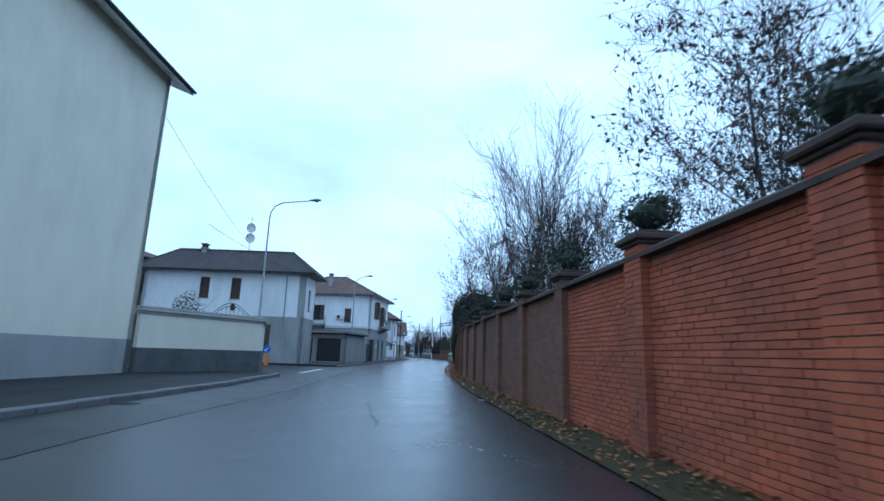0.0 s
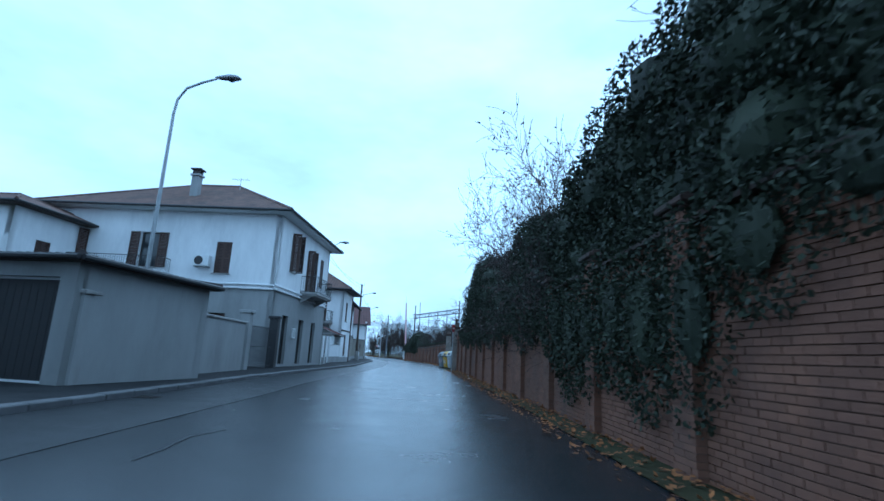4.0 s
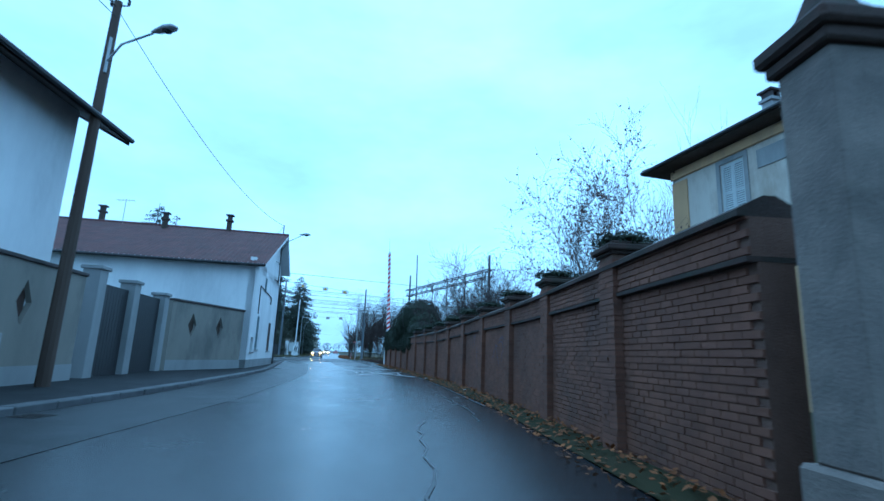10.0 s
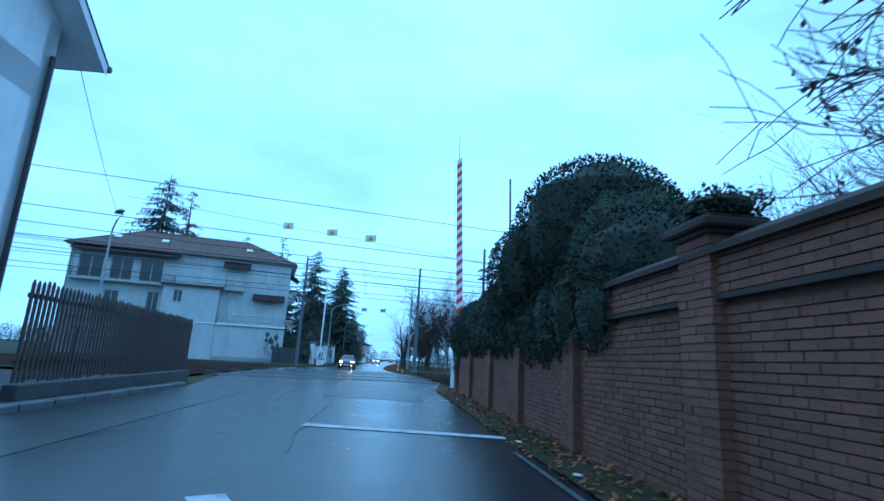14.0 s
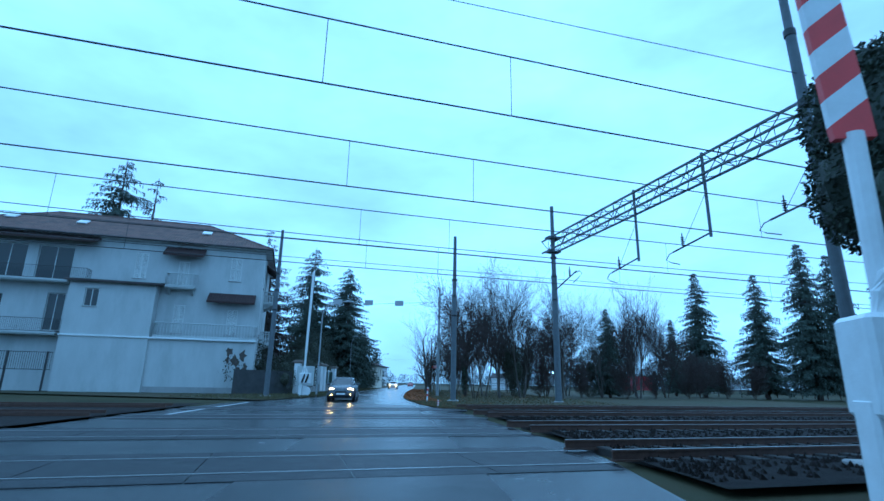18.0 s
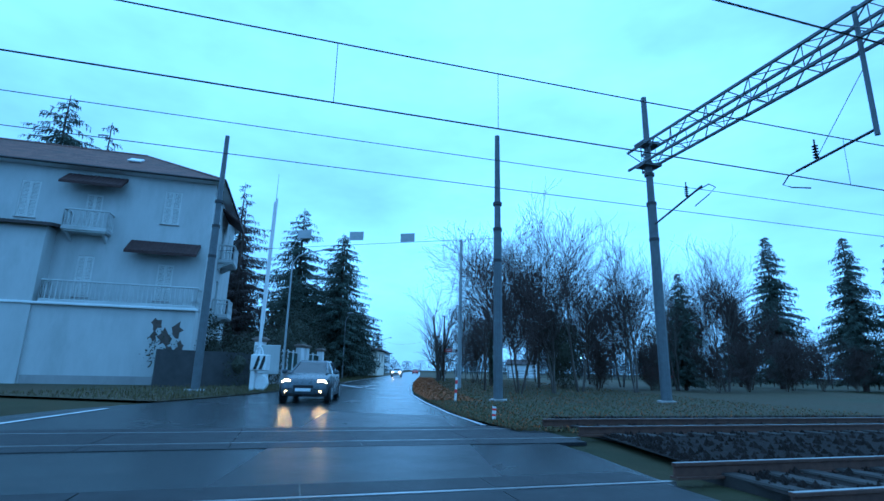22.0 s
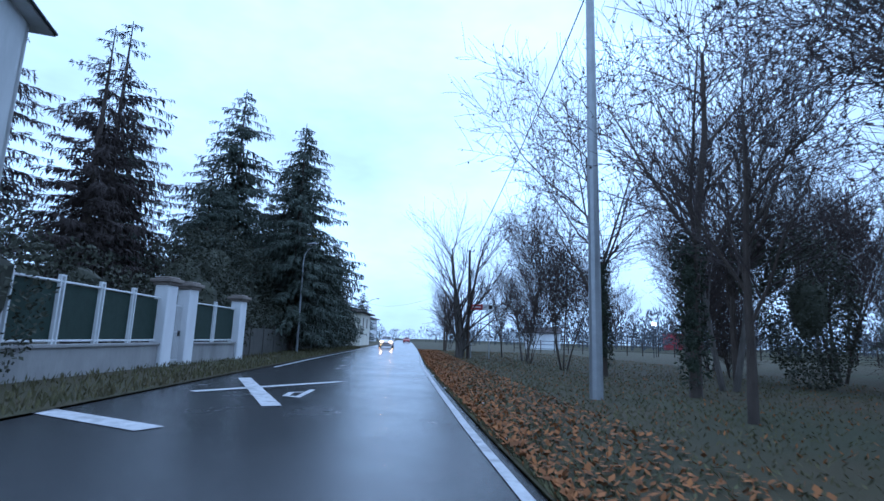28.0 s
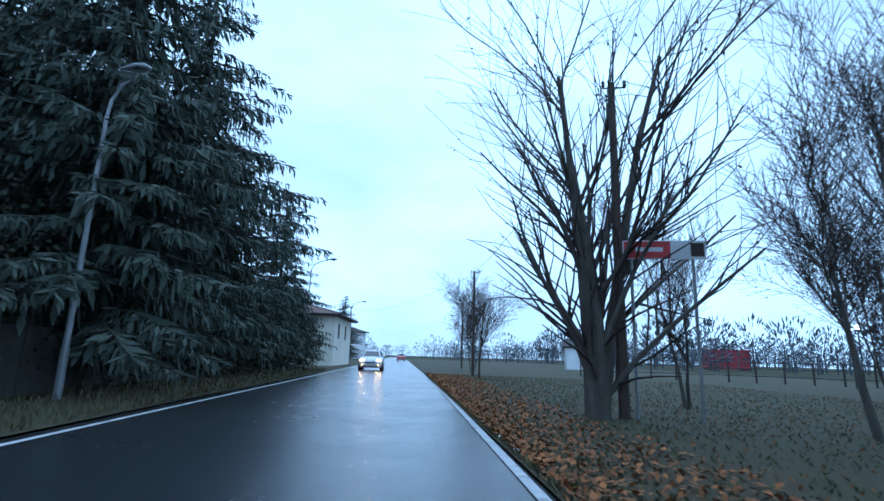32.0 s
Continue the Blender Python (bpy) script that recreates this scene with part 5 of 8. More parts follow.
# gate pillars of the villa, its gate and garden wall
def gate_pillar(x, y, h, w=0.62, turn=0.0):
    t = thing("gate_pillar", Matrix.Translation((x, y, 0)) @ Matrix.Rotation(turn, 4, "Z"), "weathered stone gate pillar topped with a ball", "pillar", "gate pillars")
    a = w / 2
    bm = bmesh.new()
    box(bm, -a - 0.08, a + 0.08, -a - 0.08, a + 0.08, -0.1, 0.55, 0.03)
    box(bm, -a, a, -a, a, 0.55, h - 0.35, 0.02)
    part("shaft", bm, STONE_DARK, t)
    bm = bmesh.new()
    box(bm, -a - 0.06, a + 0.06, -a - 0.06, a + 0.06, h - 0.35, h - 0.24, 0.02)
    box(bm, -a - 0.12, a + 0.12, -a - 0.12, a + 0.12, h - 0.24, h - 0.1, 0.03)
    lathe(bm, [((a + 0.06) * 1.3, h - 0.1), (a * 0.8, h + 0.1), (0.14, h + 0.26), (0.09, h + 0.34)], 4, Matrix.Rotation(math.pi / 4, 4, "Z"))
    part("capital", bm, COPING, t)
    bm = bmesh.new()
    bmesh.ops.create_uvsphere(bm, u_segments=16, v_segments=10, radius=0.155, matrix=Matrix.Translation((0, 0, h + 0.46)))
    part("ball", bm, COPING, t, smooth=True)
    return t


gate_pillar(5.12, 29.0, 3.95, 0.5, 0.1)
gate_pillar(4.15, 42.6, 3.85, 0.52, 0.1)
gate_pillar(7.9, 43.9, 3.6, 0.5, 0.3)
gate_pillar(9.1, 38.9, 3.6, 0.5, 0.3)
bw = thing("garden_wall", Matrix.Identity(4), "low rendered garden wall behind the bins", "wall", kind="structure")
for (a, b, h) in (((4.4, 42.9), (7.6, 43.9), 2.3), ((8.2, 43.6), (9.0, 39.3), 2.2), ((9.2, 38.5), (12.5, 33.0), 2.2), ((5.45, 29.1), (12.5, 31.6), 2.6)):
    bm = bmesh.new()
    box(bm, 0, span(a, b), -0.15, 0.15, -0.1, h, m=frame_of(a, b))
    wl_part = part("wall_run", bm, PLASTER_BEIGE, bw)
    bm = bmesh.new()
    box(bm, -0.02, span(a, b) + 0.02, -0.22, 0.22, h, h + 0.12, 0.02, m=frame_of(a, b))
    part("coping", bm, COPING, wl_part)

VILLA, VF = house("ochre_villa", "old ochre villa with stone-framed windows and a tiled hip roof", (14.0, 50.3), (21.6, 52.65), 11.2, 9.7,
                  front=[(1.9, 2.8, 6.7, 9.0, "shut"), (1.9, 2.8, 1.6, 4.0, "shut")], end0=[(1.55, 2.65, 6.7, 9.0, "shut"), (7.4, 8.5, 6.7, 9.0, "shut"), (1.55, 2.65, 1.5, 4.0, "shut"), (7.4, 8.5, 1.5, 4.0, "shut")],
                  rise=1.9, kind="hip", walls=(PLASTER_BUFF, PLASTER_OCHRE), band=5.2, over=0.9, tile=TILE, shutter=SHUTTER_WHITE)
for key, length, holes in (("front", span((14.0, 50.3), (21.6, 52.65)), [(1.9, 2.8, 6.7, 9.0)]), ("end0", 11.2, [(8.55, 9.65, 6.7, 9.0), (2.7, 3.8, 6.7, 9.0)])):
    vm = VILLA.matrix_world.inverted() @ VF[key]
    for u in (0.0, length - 0.9):
        bm = bmesh.new()
        box(bm, u, u + 0.9, -0.06, -0.003, 5.4, 9.1, 0.01, m=vm)
        part("corner_strip", bm, PLASTER_OCHRE, VILLA)
    bm = bmesh.new()
    box(bm, -0.05, length + 0.05, -0.09, -0.003, 9.25, 9.65, 0.02, m=vm)
    part("frieze", bm, PLASTER_OCHRE, VILLA)
    bm = bmesh.new()
    box(bm, -0.05, length + 0.05, -0.1, -0.003, 5.2, 5.4, 0.02, m=vm)
    part("string_course", bm, PLASTER_OCHRE, VILLA)
    for u0, u1, z0, z1 in holes:
        bm = bmesh.new()
        for c in ((u0 - 0.2, u0 - 0.02, z0 - 0.12, z1 + 0.2), (u1 + 0.02, u1 + 0.2, z0 - 0.12, z1 + 0.2), (u0 - 0.02, u1 + 0.02, z1 + 0.02, z1 + 0.2)):
            box(bm, c[0], c[1], -0.05, -0.003, c[2], c[3], m=vm)
        part("window_surround", bm, CONCRETE, VILLA)
    if key == "end0":
        bm = bmesh.new()
        box(bm, 4.4, 7.9, -0.045, -0.003, 8.3, 9.0, 0.01, m=vm)
        part("wall_panel", bm, CONCRETE, VILLA)
chimney(VILLA, 1.6, 7.4, 10.2, 11.5, 0.45)
chimney(VILLA, 4.2, 4.5, 10.8, 12.2, 0.4)


# ---- street furniture ----
def street_lamp(x, y, h, reach, turn, group="street lamps", z0=0.0, label="tall grey street lamp with a curved arm"):
    t = thing("street_lamp", Matrix.Translation((x, y, z0)) @ Matrix.Rotation(turn, 4, "Z"), label, "street lamp", group)
    bm = bmesh.new()
    tube(bm, [(0, 0, -0.1), (0, 0, 1.1)], 0.085, 10)
    tube(bm, [(0, 0, 1.1), (0, 0, h - 1.2)], [0.07, 0.045], 10)
    part("pole", bm, METAL_GREY, t)
    bm = bmesh.new()
    pts = [(0, 0, h - 1.2), (0.05, 0, h - 0.75), (0.28, 0, h - 0.35), (0.75, 0, h - 0.12), (reach - 0.5, 0, h + 0.02)]
    tube(bm, pts, [0.045, 0.042, 0.04, 0.036, 0.032], 8)
    part("arm", bm, METAL_GREY, t)
    lamp_head(t, reach, h)
    return t


def lamp_head(t, reach, h):
    bm = bmesh.new()
    rings = [(-0.55, 0.04, 0.0), (-0.4, 0.09, 0.0), (-0.1, 0.15, 0.02), (0.12, 0.13, 0.02), (0.24, 0.05, 0.0)]
    prev = None
    for dx, r, dz in rings:
        ring = [bm.verts.new((reach + dx, r * math.cos(k * math.tau / 10), h + 0.06 + dz + r * 0.62 * math.sin(k * math.tau / 10))) for k in range(10)]
        if prev:
            for k in range(10):
                bm.faces.new((prev[k], prev[(k + 1) % 10], ring[(k + 1) % 10], ring[k]))
        else:
            bm.faces.new(ring[::-1])
        prev = ring
    bm.faces.new(prev)
    head = part("lamp_head", bm, METAL_GREY, t, smooth=True)
    bm = bmesh.new()
    lathe(bm, [(0.05, -0.03), (0.1, 0.0), (0.12, 0.03)], 12, Matrix.Translation((reach - 0.05, 0, h - 0.02)))
    part("lens", bm, GLASS_DARK, head)


def wall_lamp(x, y, z, reach, turn, label):
    t = thing("wall_lamp", Matrix.Translation((x, y, z)) @ Matrix.Rotation(turn, 4, "Z"), label, "street lamp", "wall lamps")
    bm = bmesh.new()
    tube(bm, [(0, 0, -0.9), (0, 0, 0.1)], 0.04, 8)
    tube(bm, [(0, 0, -0.6), (0.4, 0, -0.15), (reach - 0.5, 0, 0.02)], 0.03, 8)
    part("arm", bm, METAL_GREY, t)
    lamp_head(t, reach, 0.0)
    return t


def wood_pole(x, y, h, r=0.13, lean=(0, 0), label="tarred wooden utility pole", mat=WOOD_POLE, z0=0.0):
    t = thing("utility_pole", Matrix.Translation((x, y, z0)), label, "pole", "utility poles")
    bm = bmesh.new()
    tube(bm, [(lean[0] * k / 6, lean[1] * k / 6, -0.2 + (h + 0.2) * k / 6) for k in range(7)], [r * (1 - 0.06 * k) for k in range(7)], 10)
    part("shaft", bm, mat, t)
    bm = bmesh.new()
    tube(bm, [(lean[0] - 0.2, lean[1], h - 0.12), (lean[0] + 0.32, lean[1], h - 0.12)], 0.02, 6)
    for dx in (-0.18, 0.3):
        lathe(bm, [(0.02, h - 0.12), (0.045, h - 0.06), (0.03, h), (0.045, h + 0.03), (0.02, h + 0.06)], 8, Matrix.Translation((lean[0] + dx, lean[1], 0)))
    part("insulator_bracket", bm, METAL_DARK, t)
    return t


def cable(p, q, sag, r=0.012, name="cable", label="thin black overhead cable", n=18):
    bm = bmesh.new()
    p, q = Vector(p), Vector(q)
    tube(bm, [p.lerp(q, i / n) - Vector((0, 0, sag * 4 * (i / n) * (1 - i / n))) for i in range(n + 1)], r, 4, False)
    return tagged(part(name, bm, BLACK_PAINT), label, "cable", "overhead cables")


street_lamp(-2.5, -26.9, 10.3, 2.95, 0.03)
street_lamp(-3.45, -3.2, 9.2, 1.65, 0.05)
wall_lamp(-4.75, 20.75, 9.35, 1.15, 0.2, "grey street lamp on an arm fixed to the house")
wood_pole(-8.1, 50.6, 10.15, 0.16, (-0.02, 0.1), "dark tarred wooden utility pole by the garden wall")
wall_lamp(-8.05, 50.6, 8.9, 1.9, -0.25, "street lamp on an arm fixed to the wooden pole")
street_lamp(-22.1, 88.4, 7.2, 0.5, -0.4, label="short grey street lamp beside the picket fence")
street_lamp(-27.0, 129.9, 7.7, 2.2, 0.15)
street_lamp(-36.1, 161.3, 7.6, 0.7, 0.0, label="slender grey street lamp under the spruces")
street_lamp(-43.2, 190.0, 8.5, 1.9, 0.0)
street_lamp(-50.5, 222.0, 8.5, 1.9, 0.0)
wood_pole(-24.4, 162.8, 7.5, 0.12)
wood_pole(-18.9, 139.7, 10.6, 0.155, (0.05, 0.0), "tapered grey concrete utility pole on the verge", METAL_GREY)
wood_pole(-29.4, 183.7, 6.6, 0.11)
wood_pole(-32.5, 205, 7.0, 0.11)
wood_pole(-55, 235, 9.0, 0.12)
# lamp mast bracketed to the gable house
t = thing("roof_lamp_mast", Matrix.Translation((-11.35, 73.4, 0)), "thin lamp mast fixed to the gable with brackets", "street lamp")
bm = bmesh.new()
tube(bm, [(0.05, 0, 5.6), (0.05, 0, 9.75)], 0.035, 8)
for z in (5.75, 7.0):
    tube(bm, [(-0.3, 0.6, z), (0.05, 0, z), (0.05, -0.7, z)], 0.025, 6)
part("mast", bm, METAL_DARK, t)
bm = bmesh.new()
tube(bm, [(0.05, 0, 7.9), (0.5, 0, 8.6), (1.3, 0, 9.0)], 0.025, 8)
part("arm", bm, METAL_GREY, t)
lamp_head(t, 1.75, 9.05)

cable((-2.9, -37.0, 11.0), (-11.8, -11.2, 11.0), 0.3)
cable((-11.8, -11.2, 10.2), (-30, 20, 9.5), 0.4)
cable((-4.75, 10.4, 8.9), (-8.1, 50.6, 9.95), 0.5)
cable((-4.8, 20.7, 8.4), (-8.0, 50.6, 9.6), 0.5)
cable((-8.1, 50.6, 9.95), (-11.3, 73.4, 9.7), 0.9)
cable((-11.3, 73.4, 9.7), (-22.0, 88.4, 7.2), 0.3)
cable((-24.4, 162.8, 7.4), (-18.85, 139.7, 10.2), 0.5, 0.016)
cable((-24.4, 162.8, 7.3), (-29.4, 183.7, 6.5), 0.4)
cable((-29.4, 183.7, 6.5), (-32.5, 205, 6.9), 0.4)
cable((-29.4, 183.7, 6.4), (-55, 235, 8.8), 1.2)
cable((-7.0, -26.0, 9.0), (-4.2, -15.0, 7.3), 0.3)

# antenna with two dishes on the corner house
t = thing("roof_antenna", Matrix.Translation((-11.6, -11.4, 9.9)), "roof antenna mast with two round white dishes", "antenna")
bm = bmesh.new()
tube(bm, [(0, 0, -1.2), (0, 0, 3.6)], 0.03, 6)
tube(bm, [(-0.7, 0, 3.5), (0.5, 0, 3.3)], 0.015, 5)
part("mast", bm, METAL_GREY, t)
for k in range(2):
    bm = bmesh.new()
    lathe(bm, [(0.02, 0.0), (0.3, 0.04), (0.46, 0.12), (0.47, 0.13), (0.3, 0.06), (0.03, 0.03)], 18, Matrix.Translation((0.12, -0.1, 1.5 + 0.98 * k)) @ Matrix.Rotation(math.pi / 2 + 0.2, 4, "X"))
    part("dish", bm, WHITE_PAINT, t)
for x, y, z in ((-9.5, 14.5, 9.9), (-21, 70.5, 8.3), (-47, 140, 14.8), (15.5, 50.5, 9.0)):
    t = thing("tv_antenna", Matrix.Translation((x, y, z)), "thin television antenna on a roof", "antenna", "television antennas")
    bm = bmesh.new()
    tube(bm, [(0, 0, -0.4), (0, 0, 2.2)], 0.02, 5)
    tube(bm, [(-0.6, 0, 2.1), (0.6, 0, 2.1)], 0.012, 4)
    for k in range(6):
        tube(bm, [(-0.5 + 0.2 * k, -0.25, 2.1), (-0.5 + 0.2 * k, 0.25, 2.1)], 0.008, 4)
    part("mast", bm, METAL_GREY, t)


# traffic bollard at the junction
def bollard(x, y):
    t = thing("island_bollard", Matrix.Translation((x, y, 0.1)), "orange traffic bollard with a round blue arrow sign", "bollard")
    bm = bmesh.new()
    tube(bm, [(0, 0, -0.15), (0, 0, 0.72)], [0.17, 0.14], 14)
    tube(bm, [(0, 0, 0.72), (0, 0, 1.3)], 0.03, 8)
    part("post", bm, ORANGE_PAINT, t)
    bm = bmesh.new()
    lathe(bm, [(0.3, -0.012), (0.3, 0.012)], 24, Matrix.Translation((0, -0.05, 1.1)) @ Matrix.Rotation(math.pi / 2, 4, "X"))
    disc = part("sign_disc", bm, BLUE_PAINT, t)
    bm = bmesh.new()
    m = Matrix.Translation((0, -0.066, 1.1)) @ Matrix.Rotation(0.8, 4, "Y")
    box(bm, -0.03, 0.03, -0.004, 0.0, -0.16, 0.12, m=m)
    box(bm, -0.1, 0.1, -0.0045, -0.0005, -0.2, -0.14, m=m)
    part("arrow", bm, WHITE_PAINT, disc)


bollard(-6.0, -17.6)

# boundary wall and hedge between the first house and the side street
t = thing("boundary_wall", Matrix.Identity(4), "cream garden wall on a dark base with moulded coping", "wall")
for a, b in (((-2.7, -36.9), (-0.3, -31.0)), ((-0.3, -31.0), (-1.8, -27.4))):
    m = frame_of(a, b)
    bm = bmesh.new()
    box(bm, 0, span(a, b), 0, 0.34, 0.0, 1.1, 0.01, m=m)
    part("base", bm, STONE_DARK_BASE, t)
    bm = bmesh.new()
    box(bm, 0.02, span(a, b) - 0.02, 0.03, 0.3, 1.1, 2.45, m=m)
    part("panel", bm, PLASTER_CREAM, t)
    bm = bmesh.new()
    box(bm, -0.04, span(a, b) + 0.04, -0.03, 0.36, 2.45, 2.55, 0.02, m=m)
    box(bm, -0.08, span(a, b) + 0.08, -0.1, 0.43, 2.55, 2.66, 0.03, m=m)
    box(bm, -0.03, span(a, b) + 0.03, -0.02, 0.35, 2.66, 2.78, 0.03, m=m)
    part("coping", bm, CONCRETE, t)
foliage("garden_hedge", "dark bushy garden shrub behind the cream wall", "shrub", [(-4.6, -31.0, 1.9, 0.9, 1.0, 1.9), (-5.2, -29.8, 2.1, 1.0, 1.0, 2.1), (-3.6, -32.4, 1.6, 0.8, 0.8, 1.6)], LEAF_HEDGE, 0.1, 700, 21, twigs=6)
t = thing("iron_arch", Matrix.Translation((-2.9, -29.6, 2.7)), "curved dark iron railing over the garden gate", "railing")
bm = bmesh.new()
for k in range(2):
    tube(bm, [(-1.2 + 2.4 * i / 10, 0, 0.75 * math.sin(math.pi * i / 10) + 0.15 * k) for i in range(11)], 0.02, 6)
for i in range(1, 10):
    tube(bm, [(-1.2 + 2.4 * i / 10, 0, -0.1), (-1.2 + 2.4 * i / 10, 0, 0.75 * math.sin(math.pi * i / 10))], 0.01, 4)
part("rails", bm, METAL_DARK, t)

# a further roof behind the corner house, and side street wall
HB, HBF = house("side_street_house", "low pale house with a brown roof along the side street", (-19.5, -20.5), (-19.0, -10.5), 9, 8.6,
                front=[(2.0, 3.0, 5.6, 7.4, "shut"), (5.5, 6.5, 5.6, 7.4, "shut")], end0=[(2.0, 3.0, 5.6, 7.4, "shut"), (5.5, 6.5, 5.6, 7.4, "shut")], rise=1.8, kind="hip", walls=(PLASTER_BEIGE, PLASTER_GREY), band=2.8, tile=TILE)
HC, HCF = house("rear_house", "low white house behind the garages", (-16.5, 6.0), (-16.2, 11.5), 8, 7.4,
                front=[(1.5, 2.4, 4.4, 6.0, "shut")], end0=[(1.5, 2.4, 4.4, 6.0, "shut"), (4.5, 5.4, 4.4, 6.0, "shut")], rise=1.2, kind="hip", tile=TILE)
# yard wall and gate before the balcony house
t = thing("yard_wall", Matrix.Identity(4), "grey rendered yard wall with a dark gate", "wall")
for a, b, h in (((-3.2, -5.7), (-4.3, 6.0), 2.2),):
    bm = bmesh.new()
    box(bm, 0, span(a, b), 0, 0.25, 0, h, m=frame_of(a, b))
    part("panel", bm, PLASTER_GREY, t)
    bm = bmesh.new()
    box(bm, -0.05, span(a, b) + 0.05, -0.06, 0.31, h, h + 0.1, 0.02, m=frame_of(a, b))
    part("coping", bm, CONCRETE, t)
for y in (6.2, 9.9):
    bm = bmesh.new()
    box(bm, -4.7, -4.25, y, y + 0.4, 0, 2.7, 0.02)
    box(bm, -4.77, -4.18, y - 0.07, y + 0.47, 2.7, 2.85, 0.02)
    part("gate_post", bm, PLASTER_GREY if y < 9 else METAL_DARK, t)
bm = bmesh.new()
for i in range(24):
    tube(bm, [(-4.48, 6.7 + 3.2 * i / 24, 0.15), (-4.48, 6.7 + 3.2 * i / 24, 2.2)], 0.014, 5)
for z in (0.25, 1.2, 2.15):
    tube(bm, [(-4.48, 6.6, z), (-4.48, 9.9, z)], 0.02, 5)
part("gate_leaf", bm, METAL_DARK, t)

# air conditioner, letter box, plaques on the balcony house
t = thing("air_conditioner", Matrix.Translation((-9.0, 10.28, 5.4)), "white air conditioner unit on brackets", "air conditioner")
bm = bmesh.new()
box(bm, -0.45, 0.45, -0.34, 0.0, 0, 0.62, 0.03)
part("casing", bm, WHITE_PAINT, t)
bm = bmesh.new()
lathe(bm, [(0.25, -0.01), (0.24, 0.01), (0.05, 0.012)], 20, Matrix.Translation((-0.12, -0.345, 0.31)) @ Matrix.Rotation(math.pi / 2, 4, "X"))
part("fan_grille", bm, METAL_DARK, t)
for k in (-0.35, 0.35):
    bm = bmesh.new()
    box(bm, k - 0.02, k + 0.02, -0.34, 0.1, -0.06, 0.0)
    part("bracket", bm, METAL_GREY, t)
t = thing("meter_box", Matrix.Translation((-4.81, 14.18, 2.1)), "small white meter box on the grey wall", "box")
bm = bmesh.new()
box(bm, -0.02, 0.1, -0.22, 0.22, -0.3, 0.3, 0.015)
body = part("body", bm, WHITE_PAINT, t)
bm = bmesh.new()
box(bm, 0.1, 0.108, -0.17, 0.17, -0.22, 0.25)
part("door", bm, PLASTER_AQUA, body)
bm = bmesh.new()
for z in (4.28, 4.5):
    box(bm, -4.78, -4.68, 10.2, 20.9, z, z + 0.1, 0.02)
    box(bm, -18, -4.9, 10.28, 10.38, z, z + 0.1, 0.02)
tagged(part("string_course", bm, PLASTER_WHITE), "pale moulded string course round the house", "trim", kind="structure")

# beige garden wall with lozenge openings, its gate and the tower piece by the white house
def lozenge_wall(a, b, h, holes, label):
    t = thing("lozenge_wall", frame_of(a, b), label, "wall", "lozenge garden walls")
    L = span(a, b)
    bm = bmesh.new()
    cuts = [c for c in holes]
    xs = [0]
    for c in cuts:
        xs += [c - 0.28, c + 0.28]
    xs.append(L)
    for i in range(0, len(xs), 2):
        box(bm, xs[i], xs[i + 1], 0, 0.28, 0, h)
    for c in cuts:
        z0, z1, zc = h * 0.5, h * 0.86, h * 0.68
        box(bm, c - 0.28, c + 0.28, 0, 0.28, 0, z0)
        box(bm, c - 0.28, c + 0.28, 0, 0.28, z1, h)
        for s in (-1, 1):
            for za in (z0, z1):
                f = [(c + s * 0.28, za), (c, za), (c + s * 0.28, zc)]
                lo, hi = [bm.verts.new((p[0], 0, p[1])) for p in f], [bm.verts.new((p[0], 0.28, p[1])) for p in f]
                bm.faces.new(lo), bm.faces.new(hi)
                for k in range(3):
                    bm.faces.new((lo[k], lo[(k + 1) % 3], hi[(k + 1) % 3], hi[k]))
    part("panel", bm, PLASTER_BEIGE, t)
    bm = bmesh.new()
    box(bm, -0.03, L + 0.03, -0.06, 0.34, h, h + 0.1, 0.02)
    part("coping", bm, TILE_DARK, t)
    bm = bmesh.new()
    box(bm, 0, L, -0.03, -0.002, 0, 0.55)
    part("plinth", bm, PLASTER_GREY, t)
    for c in cuts:
        bm = bmesh.new()
        box(bm, c - 0.2, c + 0.2, 0.12, 0.16, h * 0.52, h * 0.84)
        part("brick_lattice", bm, COPING, t)
    return t


lozenge_wall((-6.75, 39.4), (-9.2, 52.8), 2.95, [1.6, 4.0, 6.4, 8.8, 11.2], "beige rendered garden wall with lozenge openings")
lozenge_wall((-10.7, 59.9), (-9.9, 65.2), 3.0, [1.4, 3.4], "beige garden wall stub with lozenge openings")
bm = bmesh.new()
box(bm, 0, 2.2, 0, 2.0, 0, 5.0, m=frame_of((-6.2, 37.1), (-6.65, 39.3)))
tw = part("stair_tower", bm, PLASTER_BEIGE)
tagged(tw, "beige rendered stair tower with small dark windows", "tower")
for z in (2.3, 4.0):
    bm = bmesh.new()
    box(bm, 0.7, 1.7, -0.03, 0.02, z, z + 0.8, m=frame_of((-6.2, 37.1), (-6.65, 39.3)))
    part("window", bm, GLASS_DARK, tw)
t = thing("yard_gate", frame_of((-9.4, 53.6), (-10.7, 59.7)), "tall dark sheet-metal yard gate between pillars", "gate")
for k, u in enumerate((0.0, 2.6, 5.6)):
    bm = bmesh.new()
    box(bm, u, u + 0.5, 0, 0.5, 0, 3.3 - 0.1 * k, 0.02)
    box(bm, u - 0.06, u + 0.56, -0.06, 0.56, 3.3 - 0.1 * k, 3.42 - 0.1 * k, 0.02)
    part("gate_post", bm, PLASTER_GREY, t)
